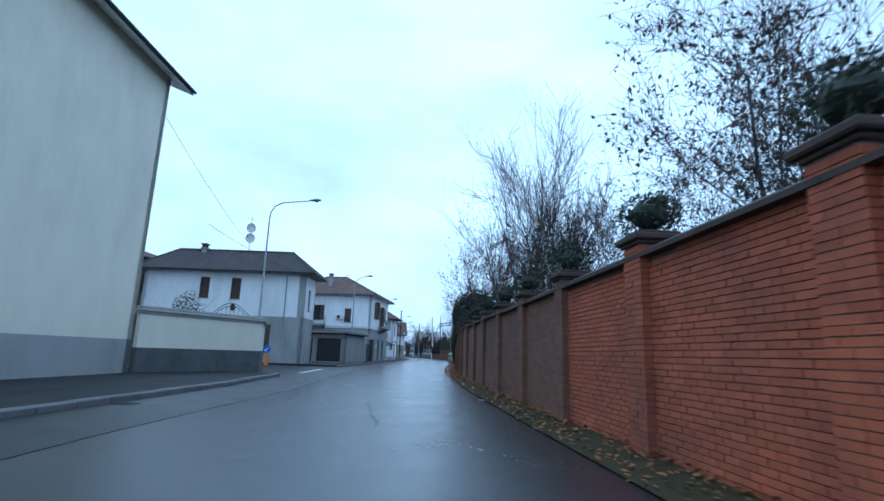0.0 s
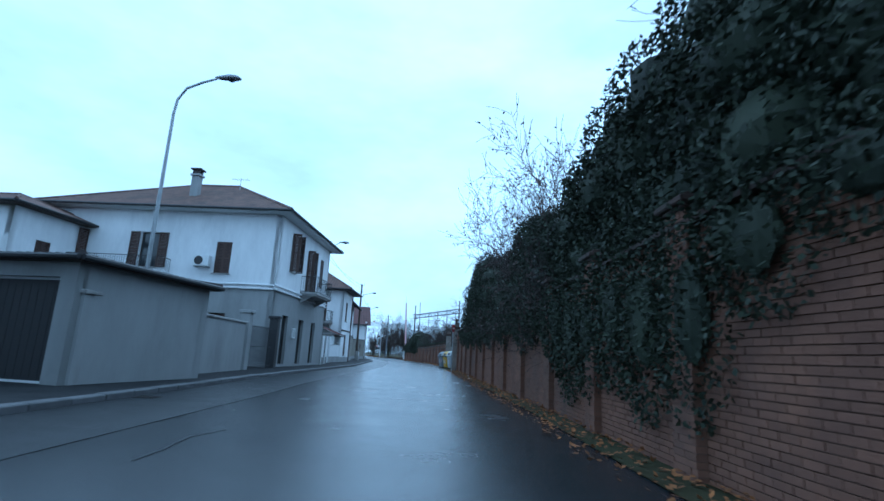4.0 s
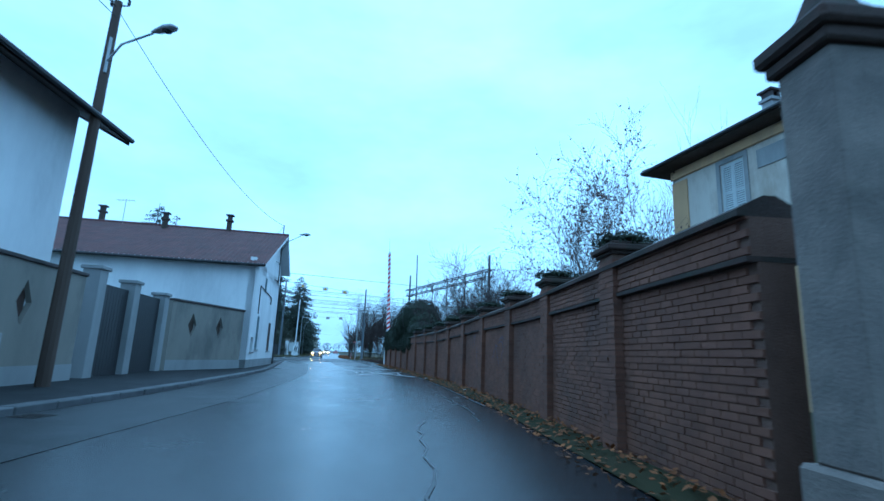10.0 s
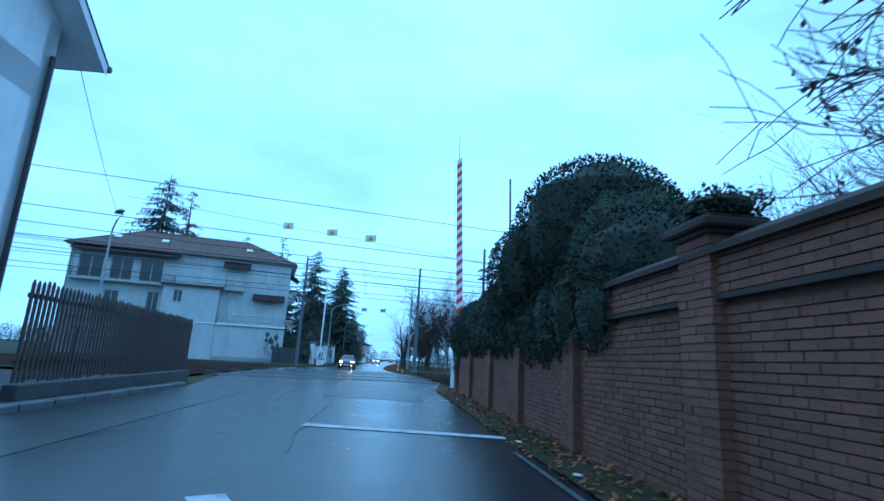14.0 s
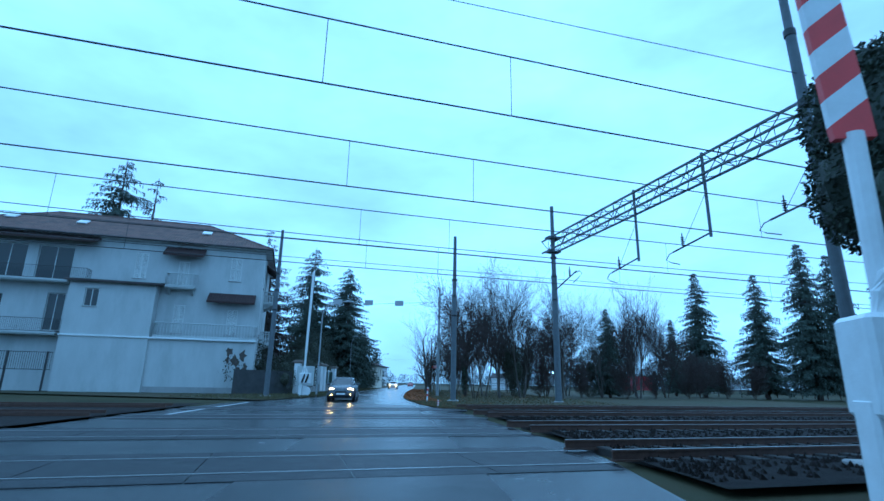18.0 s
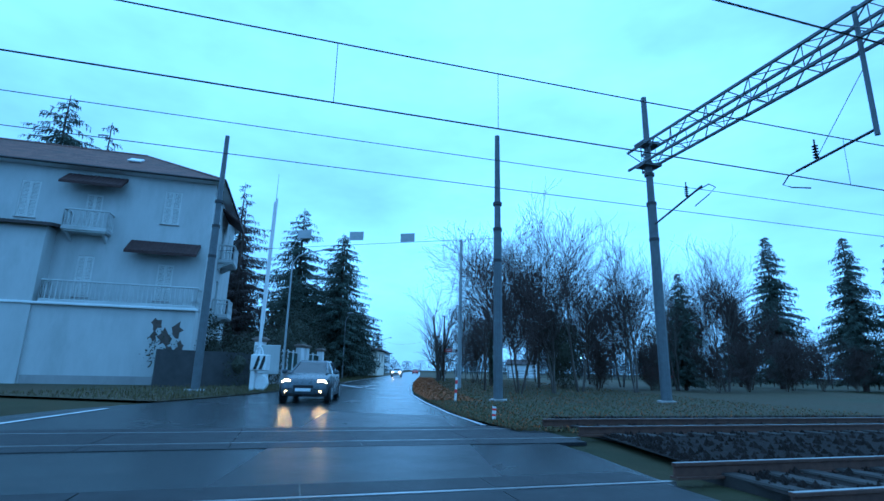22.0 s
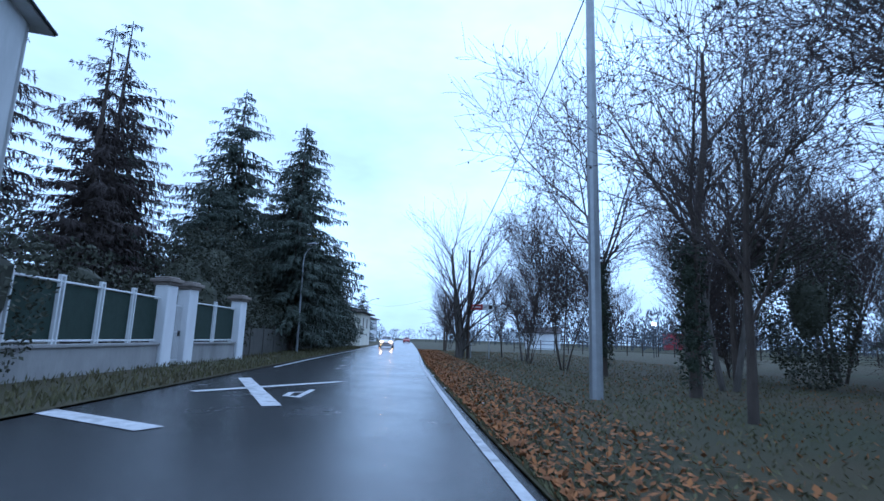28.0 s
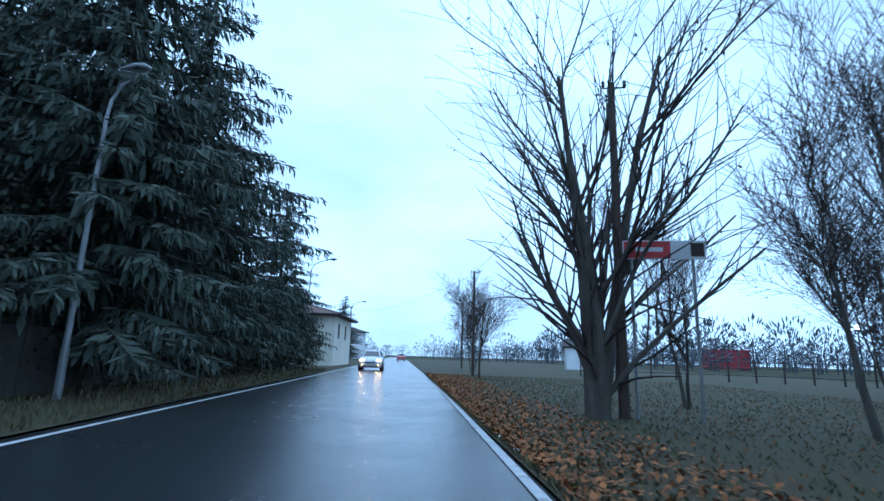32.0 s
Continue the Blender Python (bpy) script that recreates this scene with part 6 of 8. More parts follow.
for u0, u1 in ((0.5, 2.6), (3.1, 5.6)):
    bm = bmesh.new()
    n = int((u1 - u0) / 0.2)
    for i in range(n):
        box(bm, u0 + (u1 - u0) * i / n + 0.006, u0 + (u1 - u0) * (i + 1) / n - 0.006, 0.2, 0.24, 0.1, 2.95)
    part("gate_leaf", bm, METAL_DARK, t)
t = thing("roadside_box", Matrix.Translation((-7.5, 48.2, 0.12)), "small grey utility box with a white lid", "box")
bm = bmesh.new()
box(bm, -0.18, 0.18, -0.28, 0.28, 0, 1.15, 0.02)
part("body", bm, CONCRETE, t)
bm = bmesh.new()
box(bm, 0.18, 0.2, -0.2, 0.2, 0.55, 1.05)
part("door", bm, WHITE_PAINT, t)

# picket fence by the tracks
STONE_LOW = material("dark_damp_render", (0.07, 0.068, 0.07), 0.9, (0.045, 0.045, 0.047), 1.5, 40, 0.4, 0.8)
t = thing("picket_fence", Matrix.Identity(4), "dark weathered picket fence by the railway", "fence")
bm = bmesh.new()
vs = [(-0.045, 0.45), (0.045, 0.45), (0.045, 2.28), (0.0, 2.36), (-0.045, 2.28)]
lo, hi = [bm.verts.new((u, -0.014, z)) for u, z in vs], [bm.verts.new((u, 0.014, z)) for u, z in vs]
bm.faces.new(lo), bm.faces.new(hi[::-1])
for k in range(5):
    bm.faces.new((lo[k], hi[k], hi[(k + 1) % 5], lo[(k + 1) % 5]))
PICKET = mesh_of(bm, "picket")
PICKET.materials.append(WOOD_DARK)
a, b = Vector((-12.35, 76.4)), Vector((-16.15, 86.9))
m = frame_of(a, b)
L = (b - a).length
for i in range(int(L / 0.17)):
    o = new("picket", PICKET)
    o.parent = t
    o.matrix_world = m @ Matrix.Translation((i * 0.17, 0, random.uniform(-0.03, 0.03)))
bm = bmesh.new()
box(bm, 0, L, -0.1, 0.16, -0.1, 0.4, 0.02, m=m)
part("low_wall", bm, STONE_LOW, t)
for z in (0.75, 2.0):
    bm = bmesh.new()
    box(bm, 0, L, 0.02, 0.07, z, z + 0.09, m=m)
    part("rail", bm, WOOD_DARK, t)


# ---- bins in the villa's bay ----
def bin_stripe(parent, m, w=0.16, h=0.42):
    bm = bmesh.new()
    box(bm, -w / 2, w / 2, -0.008, 0, 0, h, m=m)
    s = part("warning_plate", bm, WHITE_PAINT, parent)
    for k in range(3):
        bm = bmesh.new()
        z = h * (0.06 + 0.32 * k)
        vs = [m @ Vector(p) for p in ((-w / 2, -0.012, z), (w / 2, -0.012, z + 0.1), (w / 2, -0.012, z + 0.18), (-w / 2, -0.012, z + 0.08))]
        quad(bm, *vs)
        part("red_stripe", bm, RED_PAINT, s)


def waste_bin(x, y, turn, body, lid, hood, label, w=1.35, d=1.15, h=1.15):
    t = thing("waste_container", Matrix.Translation((x, y, 0.0)) @ Matrix.Rotation(turn, 4, "Z"), label, "waste container", "row of waste containers")
    bm = bmesh.new()
    lo, hi = [(-w * 0.43, -d * 0.4), (w * 0.43, -d * 0.4), (w * 0.43, d * 0.4), (-w * 0.43, d * 0.4)], [(-w / 2, -d / 2), (w / 2, -d / 2), (w / 2, d / 2), (-w / 2, d / 2)]
    a, b = [bm.verts.new((*p, 0.1)) for p in lo], [bm.verts.new((*p, h)) for p in hi]
    bm.faces.new(a[::-1]), bm.faces.new(b)
    for k in range(4):
        bm.faces.new((a[k], a[(k + 1) % 4], b[(k + 1) % 4], b[k]))
    bmesh.ops.bevel(bm, geom=list(bm.edges), offset=0.05, segments=2, affect="EDGES")
    for k in range(4):
        z = 0.4 + 0.18 * k
        f = 0.43 + 0.07 * (z - 0.1) / (h - 0.1)
        g = 0.4 + 0.1 * (z - 0.1) / (h - 0.1)
        box(bm, -w * f - 0.012, w * f + 0.012, -d * g - 0.012, d * g + 0.012, z, z + 0.035)
    bo = part("body", bm, body, t)
    bm = bmesh.new()
    box(bm, -w / 2 - 0.06, w / 2 + 0.06, -d / 2 - 0.06, d / 2 + 0.06, h - 0.02, h + 0.09, 0.03)
    part("rim", bm, hood, t)
    bm = bmesh.new()
    prof = [(-d / 2 - 0.03, h + 0.09), (-d / 2 + 0.12, h + 0.42), (-0.1, h + 0.55), (d / 2 + 0.03, h + 0.45), (d / 2 + 0.03, h + 0.09)]
    l, r = [bm.verts.new((-w / 2, *p)) for p in prof], [bm.verts.new((w / 2, *p)) for p in prof]
    bm.faces.new(l), bm.faces.new(r[::-1])
    for k in range(len(prof)):
        bm.faces.new((l[k], r[k], r[(k + 1) % len(prof)], l[(k + 1) % len(prof)]))
    bmesh.ops.bevel(bm, geom=list(bm.edges), offset=0.03, segments=2, affect="EDGES")
    li = part("lid", bm, lid, t)
    bm = bmesh.new()
    box(bm, -w * 0.3, w * 0.3, -0.25, 0.0, 0, 0.02, 0.006, m=Matrix.Translation((0, -d / 2 + 0.09, h + 0.31)) @ Matrix.Rotation(1.14, 4, "X"))
    part("flap", bm, BLACK_PAINT, li)
    for sx in (-1, 1):
        bm = bmesh.new()
        tube(bm, [(sx * (w / 2 + 0.02), -0.2, h - 0.15), (sx * (w / 2 + 0.1), -0.2, h - 0.15)], 0.05, 10)
        part("lifting_pin", bm, METAL_GREY, bo)
    for sx in (-1, 1):
        for sy in (-1, 1):
            bm = bmesh.new()
            box(bm, sx * w * 0.33 - 0.08, sx * w * 0.33 + 0.08, sy * d * 0.3 - 0.08, sy * d * 0.3 + 0.08, 0, 0.12)
            part("foot", bm, BLACK_PAINT, bo)
    bin_stripe(t, Matrix.Translation((w * 0.3, -d / 2 + 0.02, 0.45)))
    bin_stripe(t, Matrix.Translation((-w / 2 + 0.02, 0.3, 0.45)) @ Matrix.Rotation(-math.pi / 2, 4, "Z"))
    bm = bmesh.new()
    box(bm, -0.18, 0.12, -0.008, 0, 0, 0.34, m=Matrix.Translation((-0.1, -d / 2 + 0.02, 0.5)))
    st = part("sticker", bm, WHITE_PAINT, t)
    for k in range(3):
        bm = bmesh.new()
        box(bm, -0.15, 0.09, -0.012, -0.009, 0.05 + 0.09 * k, 0.08 + 0.09 * k, m=Matrix.Translation((-0.1, -d / 2 + 0.02, 0.5)))
        part("print_bar", bm, BLACK_PAINT, st)
    return t


GREY_PLASTIC = material("grey_bin_plastic", (0.27, 0.31, 0.34), 0.5, (0.21, 0.24, 0.27), 2, 50, 0.1, 0.6, stain=(0.15, 0.16, 0.17), stain_scale=1.4, stain_amount=0.4)
YELLOW_PLASTIC = material("yellow_bin_plastic", (0.68, 0.42, 0.03), 0.45, (0.58, 0.36, 0.03), 2, 50, 0.1, 0.6, stain=(0.4, 0.27, 0.06), stain_scale=1.4, stain_amount=0.4)
WHITE_PLASTIC = material("white_bin_plastic", (0.5, 0.53, 0.55), 0.5, (0.42, 0.45, 0.47), 2, 50, 0.1, 0.6, stain=(0.28, 0.29, 0.3), stain_scale=1.4, stain_amount=0.4)
BLUE_PLASTIC = material("blue_bin_plastic", (0.03, 0.1, 0.26), 0.45, (0.025, 0.08, 0.2), 2, 50, 0.1, 0.6)
DARK_PLASTIC = material("dark_bin_plastic", (0.025, 0.035, 0.05), 0.5, (0.02, 0.025, 0.035), 2, 50, 0.1, 0.6)
waste_bin(5.6, 31.65, -1.27, DARK_PLASTIC, BLUE_PLASTIC, BLUE_PLASTIC, "dark blue waste container with a bright blue lid", 1.7, 1.25, 1.25)
waste_bin(5.02, 33.45, -1.27, WHITE_PLASTIC, WHITE_PLASTIC, WHITE_PLASTIC, "white waste container with ribbed sides", 1.35, 1.2, 1.2)
waste_bin(4.57, 34.95, -1.27, YELLOW_PLASTIC, YELLOW_PLASTIC, DARK_PLASTIC, "yellow waste container with dark rim", 1.3, 1.2, 1.15)
waste_bin(4.04, 36.9, -1.27, GREY_PLASTIC, GREY_PLASTIC, DARK_PLASTIC, "grey waste container with dark rim", 1.4, 1.2, 1.1)

# road sign by the wall
t = thing("road_sign", Matrix.Translation((4.93, 21.9, 0)) @ Matrix.Rotation(1.15, 4, "Z"), "round red and white road sign on a grey post", "road sign")
bm = bmesh.new()
tube(bm, [(0, 0, -0.1), (0, 0, 3.6)], 0.03, 8)
part("post", bm, METAL_GREY, t)
bm = bmesh.new()
lathe(bm, [(0.3, -0.01), (0.3, 0.01)], 24, Matrix.Translation((0, -0.045, 3.3)) @ Matrix.Rotation(math.pi / 2, 4, "X"))
d = part("disc", bm, RED_PAINT, t)
bm = bmesh.new()
box(bm, -0.2, 0.2, -0.062, -0.058, 3.25, 3.35)
part("white_bar", bm, WHITE_PAINT, d)
# ---- the railway ----
RT, RN = Vector((0.89, 0.456)), Vector((0.456, -0.89))


def rail_at(c, s, z=0.0):
    """c: across the tracks, s: along them, from the road's middle."""
    p = RN * c + RT * s
    return Vector((p.x, p.y, z))


def road_s(c, off):
    """Where the line c meets the road's offset off."""
    s = 0.0
    for _ in range(60):
        p = rail_at(c, s)
        s -= (p.x - rx(p.y) - off) * 0.75
    return s


SLEEPER = material("dark_sleeper", (0.042, 0.037, 0.034), 0.9, (0.027, 0.024, 0.022), 3, 50, 0.4, 0.8)
CROSSING = material("crossing_rubber", (0.02, 0.021, 0.024), 0.5, (0.012, 0.012, 0.014), 3, 60, 0.3, 0.7, spec=0.2)
TRACKS = (-92.3, -97.2, -103.0, -108.3)
for side in (-1, 1):
    bm = bmesh.new()
    edge = 4.2 if side > 0 else -9.2
    cs = [-89.2, -93, -97, -101, -105, -109, -111.6]
    prev = None
    for c in cs:
        s0 = road_s(c, edge)
        row = [bm.verts.new(rail_at(c, s0 + side * d, 0.05)) for d in (0, 15, 40, 90, 200, 400)]
        if prev:
            for k in range(5):
                q = (prev[k], prev[k + 1], row[k + 1], row[k])
                bm.faces.new(q if side > 0 else q[::-1])
        prev = row
    tagged(part("track_bed", bm, BALLAST), "rusty brown ballast bed of the railway", "ballast", kind="structure")
s = Soup()
rng = random.Random(31)
for _ in range(9000):
    c = rng.uniform(-111, -89.6)
    s0 = road_s(c, 4.3) + 26 * rng.random() ** 1.6
    p = rail_at(c, s0, 0.05)
    r = rng.uniform(0.03, 0.075)
    n = len(s.v)
    s.v += [tuple(p + Vector((rng.uniform(0.6, 1.2) * r * math.cos(k * 2.1), rng.uniform(0.6, 1.2) * r * math.sin(k * 2.1), 0))) for k in range(3)] + [tuple(p + Vector((0, 0, r * 1.2)))]
    s.f += [(n, n + 1, n + 3), (n + 1, n + 2, n + 3), (n + 2, n, n + 3)]
    s.m += [0, 0, 0]
tagged(new("ballast_stones", s.mesh("ballast_stones", [BALLAST])), "loose brown ballast stones between the rails", "ballast", kind="stuff")
for c in TRACKS:
    t = thing("railway_track", Matrix.Identity(4), "railway track of rusty rails on concrete sleepers", "railway track", "railway tracks")
    for dc in (-0.75, 0.75):
        a, b = rail_at(c + dc, road_s(c, 3.6)), rail_at(c + dc, road_s(c, 3.6) + 300)
        bm = bmesh.new()
        L = (b - a).length
        m = frame_of(a, b)
        box(bm, 0, L, -0.07, 0.07, 0.03, 0.06, m=m)
        box(bm, 0, L, -0.012, 0.012, 0.06, 0.17, m=m)
        box(bm, 0, L, -0.036, 0.036, 0.17, 0.21, 0.006, m=m)
        r = part("rail", bm, RUST, t)
        bm = bmesh.new()
        quad(bm, *[m @ Vector(p) for p in ((0, -0.03, 0.2125), (L, -0.03, 0.2125), (L, 0.03, 0.2125), (0, 0.03, 0.2125))])
        part("rail_head", bm, RAIL_TOP, r)
        a2, b2 = rail_at(c + dc, road_s(c, -9.5)), rail_at(c + dc, road_s(c, 3.6))
        bm = bmesh.new()
        box(bm, 0, (b2 - a2).length, -0.036, 0.036, -0.05, 0.016, m=frame_of(a2, b2))
        part("road_rail", bm, RAIL_TOP, t)
        a3, b3 = rail_at(c + dc, road_s(c, -9.2) - 120), rail_at(c + dc, road_s(c, -9.5))
        bm = bmesh.new()
        box(bm, 0, (b3 - a3).length, -0.036, 0.036, 0.03, 0.16, m=frame_of(a3, b3))
        part("rail", bm, RUST, t)
    bm = bmesh.new()
    box(bm, -0.12, 0.12, -1.25, 1.25, -0.1, 0.085, 0.02)
    sl = mesh_of(bm, "sleeper")
    sl.materials.append(SLEEPER)
    for k in range(38):
        o = new("sleeper", sl)
        o.parent = t
        o.matrix_world = frame_of(rail_at(c, road_s(c, 4.4) + 0.6 * k), rail_at(c, road_s(c, 4.4) + 0.6 * k + 1))
    bm = bmesh.new()
    a2, b2 = rail_at(c, road_s(c, -8.9)), rail_at(c, road_s(c, 3.4))
    n = 6
    L = (b2 - a2).length
    for k in range(n):
        for lo, hi, top in ((-0.66, 0.66, 0.012), (-1.35, -0.84, 0.01), (0.84, 1.35, 0.01)):
            bm = bmesh.new()
            box(bm, L * k / n + 0.01, L * (k + 1) / n - 0.01, lo, hi, -0.05, top, m=frame_of(a2, b2))
            part("crossing_panel", bm, CROSSING, t)


def mast(x, y, h, r=0.16, label="round grey steel catenary mast", bands=3, lean=(0, 0)):
    t = thing("catenary_mast", Matrix.Translation((x, y, 0)), label, "mast", "catenary masts")
    bm = bmesh.new()
    tube(bm, [(0, 0, -0.2), (lean[0] * 0.6, lean[1] * 0.6, h * 0.62)], [r, r * 0.86], 14)
    tube(bm, [(lean[0] * 0.6, lean[1] * 0.6, h * 0.62), (lean[0], lean[1], h)], [r * 0.72, r * 0.55], 14)
    part("shaft", bm, MAST_GREY, t)
    for k in range(bands):
        bm = bmesh.new()
        f = (0.62 + 0.06 * k, 0.5, 0.72)[k % 3]
        lathe(bm, [(r * 1.0, 0), (r * 1.0, 0.14)], 14, Matrix.Translation((lean[0] * f, lean[1] * f, h * f - 0.07)))
        part("band", bm, METAL_DARK, t)
    bm = bmesh.new()
    box(bm, -0.35, 0.35, -0.35, 0.35, -0.2, 0.12, 0.03)
    part("footing", bm, CONCRETE, t)
    return t


def reg_arm(p, d, length, tilt, name="registration_arm"):
    """A bracket with insulators that holds the contact wire off a post."""
    t = thing(name, Matrix.Translation(p) @ Matrix.Rotation(math.atan2(d.y, d.x), 4, "Z"), "steel registration arm with insulators for the contact wire", "catenary arm", "registration arms")
    bm = bmesh.new()
    tube(bm, [(0, 0, 0), (length, 0, tilt)], 0.045, 8)
    part("tube", bm, METAL_DARK, t)
    bm = bmesh.new()
    for k in range(5):
        lathe(bm, [(0.05, 0), (0.1, 0.03), (0.05, 0.06)], 10, Matrix.Translation((length * 0.72, 0, tilt * 0.72 + 0.08 + 0.1 * k)))
    tube(bm, [(length * 0.72, 0, tilt * 0.72), (length * 0.72, 0, tilt * 0.72 + 0.75)], 0.03, 6)
    part("insulator", bm, METAL_DARK, t)
    bm = bmesh.new()
    tube(bm, [(length * 0.86, 0, tilt * 0.86), (length * 1.12, 0, tilt - 0.05), (length * 1.22, 0, tilt - 0.3), (length * 1.1, 0, tilt - 0.5), (length * 0.85, 0, tilt - 0.75)], 0.025, 6)
    part("steady_arm", bm, METAL_DARK, t)
    return t


mast(-7.8, 128.8, 15.0, 0.24, "tall grey steel mast that carries the gantry")
mast(-15.0, 125.5, 11.8, 0.2)
mast(-29.1, 125.7, 12.9, 0.2)
mast(-3.85, 99.4, 13.0, 0.11, "slim grey steel mast behind the ivy", 2, (-0.25, 0))
mast(4.9, 104.0, 14.2, 0.24, "tall grey steel mast that carries the gantry")
for k in range(1, 5):
    q = Vector((-7.8, 128.8)) + RT * 48 * k
    mast(q.x, q.y, 14, 0.22)
    q = Vector((-15, 125.5)) - RT * 48 * k
    mast(q.x, q.y, 12, 0.2)
# the lattice gantry
gantry = thing("catenary_gantry", Matrix.Identity(4), "long grey steel lattice gantry over the tracks", "gantry")
m = frame_of((-7.8, 128.8), (-7.8 + RN.x, 128.8 + RN.y), 11.35)
GL = 28.6
for yy in (-0.42, 0.42):
    for z in (0, 0.95):
        bm = bmesh.new()
        box(bm, -1.0, GL, yy - 0.05, yy + 0.05, z - 0.05, z + 0.05, m=m)
        part("chord", bm, MAST_GREY, gantry)
for (face, pa, pb) in (("front", (-0.42, 0), (-0.42, 0.95)), ("rear", (0.42, 0), (0.42, 0.95)), ("top", (-0.42, 0.95), (0.42, 0.95)), ("base", (-0.42, 0), (0.42, 0))):
    bm = bmesh.new()
    n = 28
    for i in range(n):
        x0, x1 = -1.0 + (GL + 1) * i / n, -1.0 + (GL + 1) * (i + 1) / n
        a, b = (pa, pb) if i % 2 else (pb, pa)
        tube(bm, [m @ Vector((x0, *a)), m @ Vector((x1, *b))], 0.026, 4, False)
        if i % 2:
            tube(bm, [m @ Vector((x0, *pa)), m @ Vector((x0, *pb))], 0.02, 4, False)
    part("lattice", bm, MAST_GREY, gantry)
bm = bmesh.new()
for z in (-0.15, 1.0):
    box(bm, -0.35, 0.35, -0.5, 0.5, z, z + 0.12, m=m)
part("collar", bm, MAST_GREY, gantry)
reg_arm(Vector((-7.8, 128.8, 8.2)), RN, 3.2, 0.9)
for d in (10.0, 15.4, 21.2, 26.0):
    q = Vector((-7.8, 128.8)) + RN * d
    bm = bmesh.new()
    tube(bm, [(q.x, q.y, 12.7), (q.x, q.y, 8.3)], 0.075, 8)
    part("drop_post", bm, MAST_GREY, gantry)
    reg_arm(Vector((q.x, q.y, 8.5)), -RN, 2.6, -0.35)
    bm = bmesh.new()
    tube(bm, [(q.x, q.y, 10.6), (q.x - RN.x * 1.9, q.y - RN.y * 1.9, 8.3)], 0.012, 4)
    part("stay", bm, METAL_DARK, gantry)

# contact and messenger wires
for c, zc, zm in ((-92.3, 6.4, 7.75), (-97.2, 6.4, 7.75), (-103.3, 6.4, 7.85), (-108.3, 6.6, 8.0)):
    t = thing("catenary_wire", Matrix.Identity(4), "overhead contact and messenger wires with droppers", "overhead wire", "overhead wires")
    for z, nm in ((zc, "contact_wire"), (zm, "messenger_wire")):
        bm = bmesh.new()
        s0 = road_s(c, 0)
        tube(bm, [rail_at(c, s0 + d, z + (0.35 * ((d - 4) / 30) ** 2 if nm == "messenger_wire" and abs(d) < 60 else 0.35 * 4 if nm == "messenger_wire" else 0)) for d in range(-60, 61, 6)], 0.02, 4, False)
        tube(bm, [rail_at(c, s0 + 60, z + (1.3 if nm == "messenger_wire" else 0)), rail_at(c, s0 + 260, z + (0.5 if nm == "messenger_wire" else 0))], 0.02, 4, False)
        part(nm, bm, BLACK_PAINT, t)
    for d in (-22, -12, -1.5, 2.2, 13, 24, 36):
        bm = bmesh.new()
        tube(bm, [rail_at(c, s0 + d, zc), rail_at(c, s0 + d, zm + 0.35 * ((d - 4) / 30) ** 2)], 0.008, 4, False)
        part("dropper", bm, BLACK_PAINT, t)
for c, z in ((-118.2, 10.6), (-118.2, 9.3), (-89.0, 9.2)):
    s0 = road_s(c, 0)
    cable(rail_at(c, s0 - 60, z), rail_at(c, s0 + 160, z + 0.3), 0.3, 0.018, "feeder_wire", "thin overhead railway feeder wire", 30)


# warning plates on a span wire
def span_signs(a, b, at, yellow, z):
    t = thing("span_wire_signs", Matrix.Identity(4), "small warning plates hung on a wire over the road", "warning signs", "hanging warning signs")
    bm = bmesh.new()
    tube(bm, [a, b], 0.01, 4, False)
    part("span_wire", bm, BLACK_PAINT, t)
    for x, y in at:
        m = frame_of((x, y), (x + 1, y + 0.0), a[2] + (b[2] - a[2]) * (x - a[0]) / (b[0] - a[0]) - 0.32) @ Matrix.Rotation(random.uniform(-0.05, 0.05), 4, "Y")
        bm = bmesh.new()
        box(bm, -0.3, 0.3, -0.012, 0.012, -0.18, 0.18, 0.008, m=m)
        p = part("plate", bm, WHITE_PAINT if yellow else METAL_GREY, t)
        if yellow:
            bm = bmesh.new()
            vs = [bm.verts.new(m @ Vector(q)) for q in ((-0.19, -0.016, -0.15), (0.19, -0.016, -0.15), (0.0, -0.016, 0.16))]
            bm.faces.new(vs)
            tri = part("triangle", bm, YELLOW_PAINT, p)
            bm = bmesh.new()
            box(bm, -0.015, 0.015, -0.02, -0.018, -0.1, 0.05, m=m)
            part("bolt_mark", bm, BLACK_PAINT, tri)


span_signs((-25.0, 92.0, 9.3), (-3.85, 99.4, 7.1), [(-15.85, 93.25), (-13.45, 93.6), (-11.35, 93.9)], True, 7.68)
span_signs((-28.7, 125.6, 6.7), (-15.0, 125.4, 6.9), [(-22.55, 122.3), (-20.55, 122.9), (-18.55, 123.5)], False, 6.3)


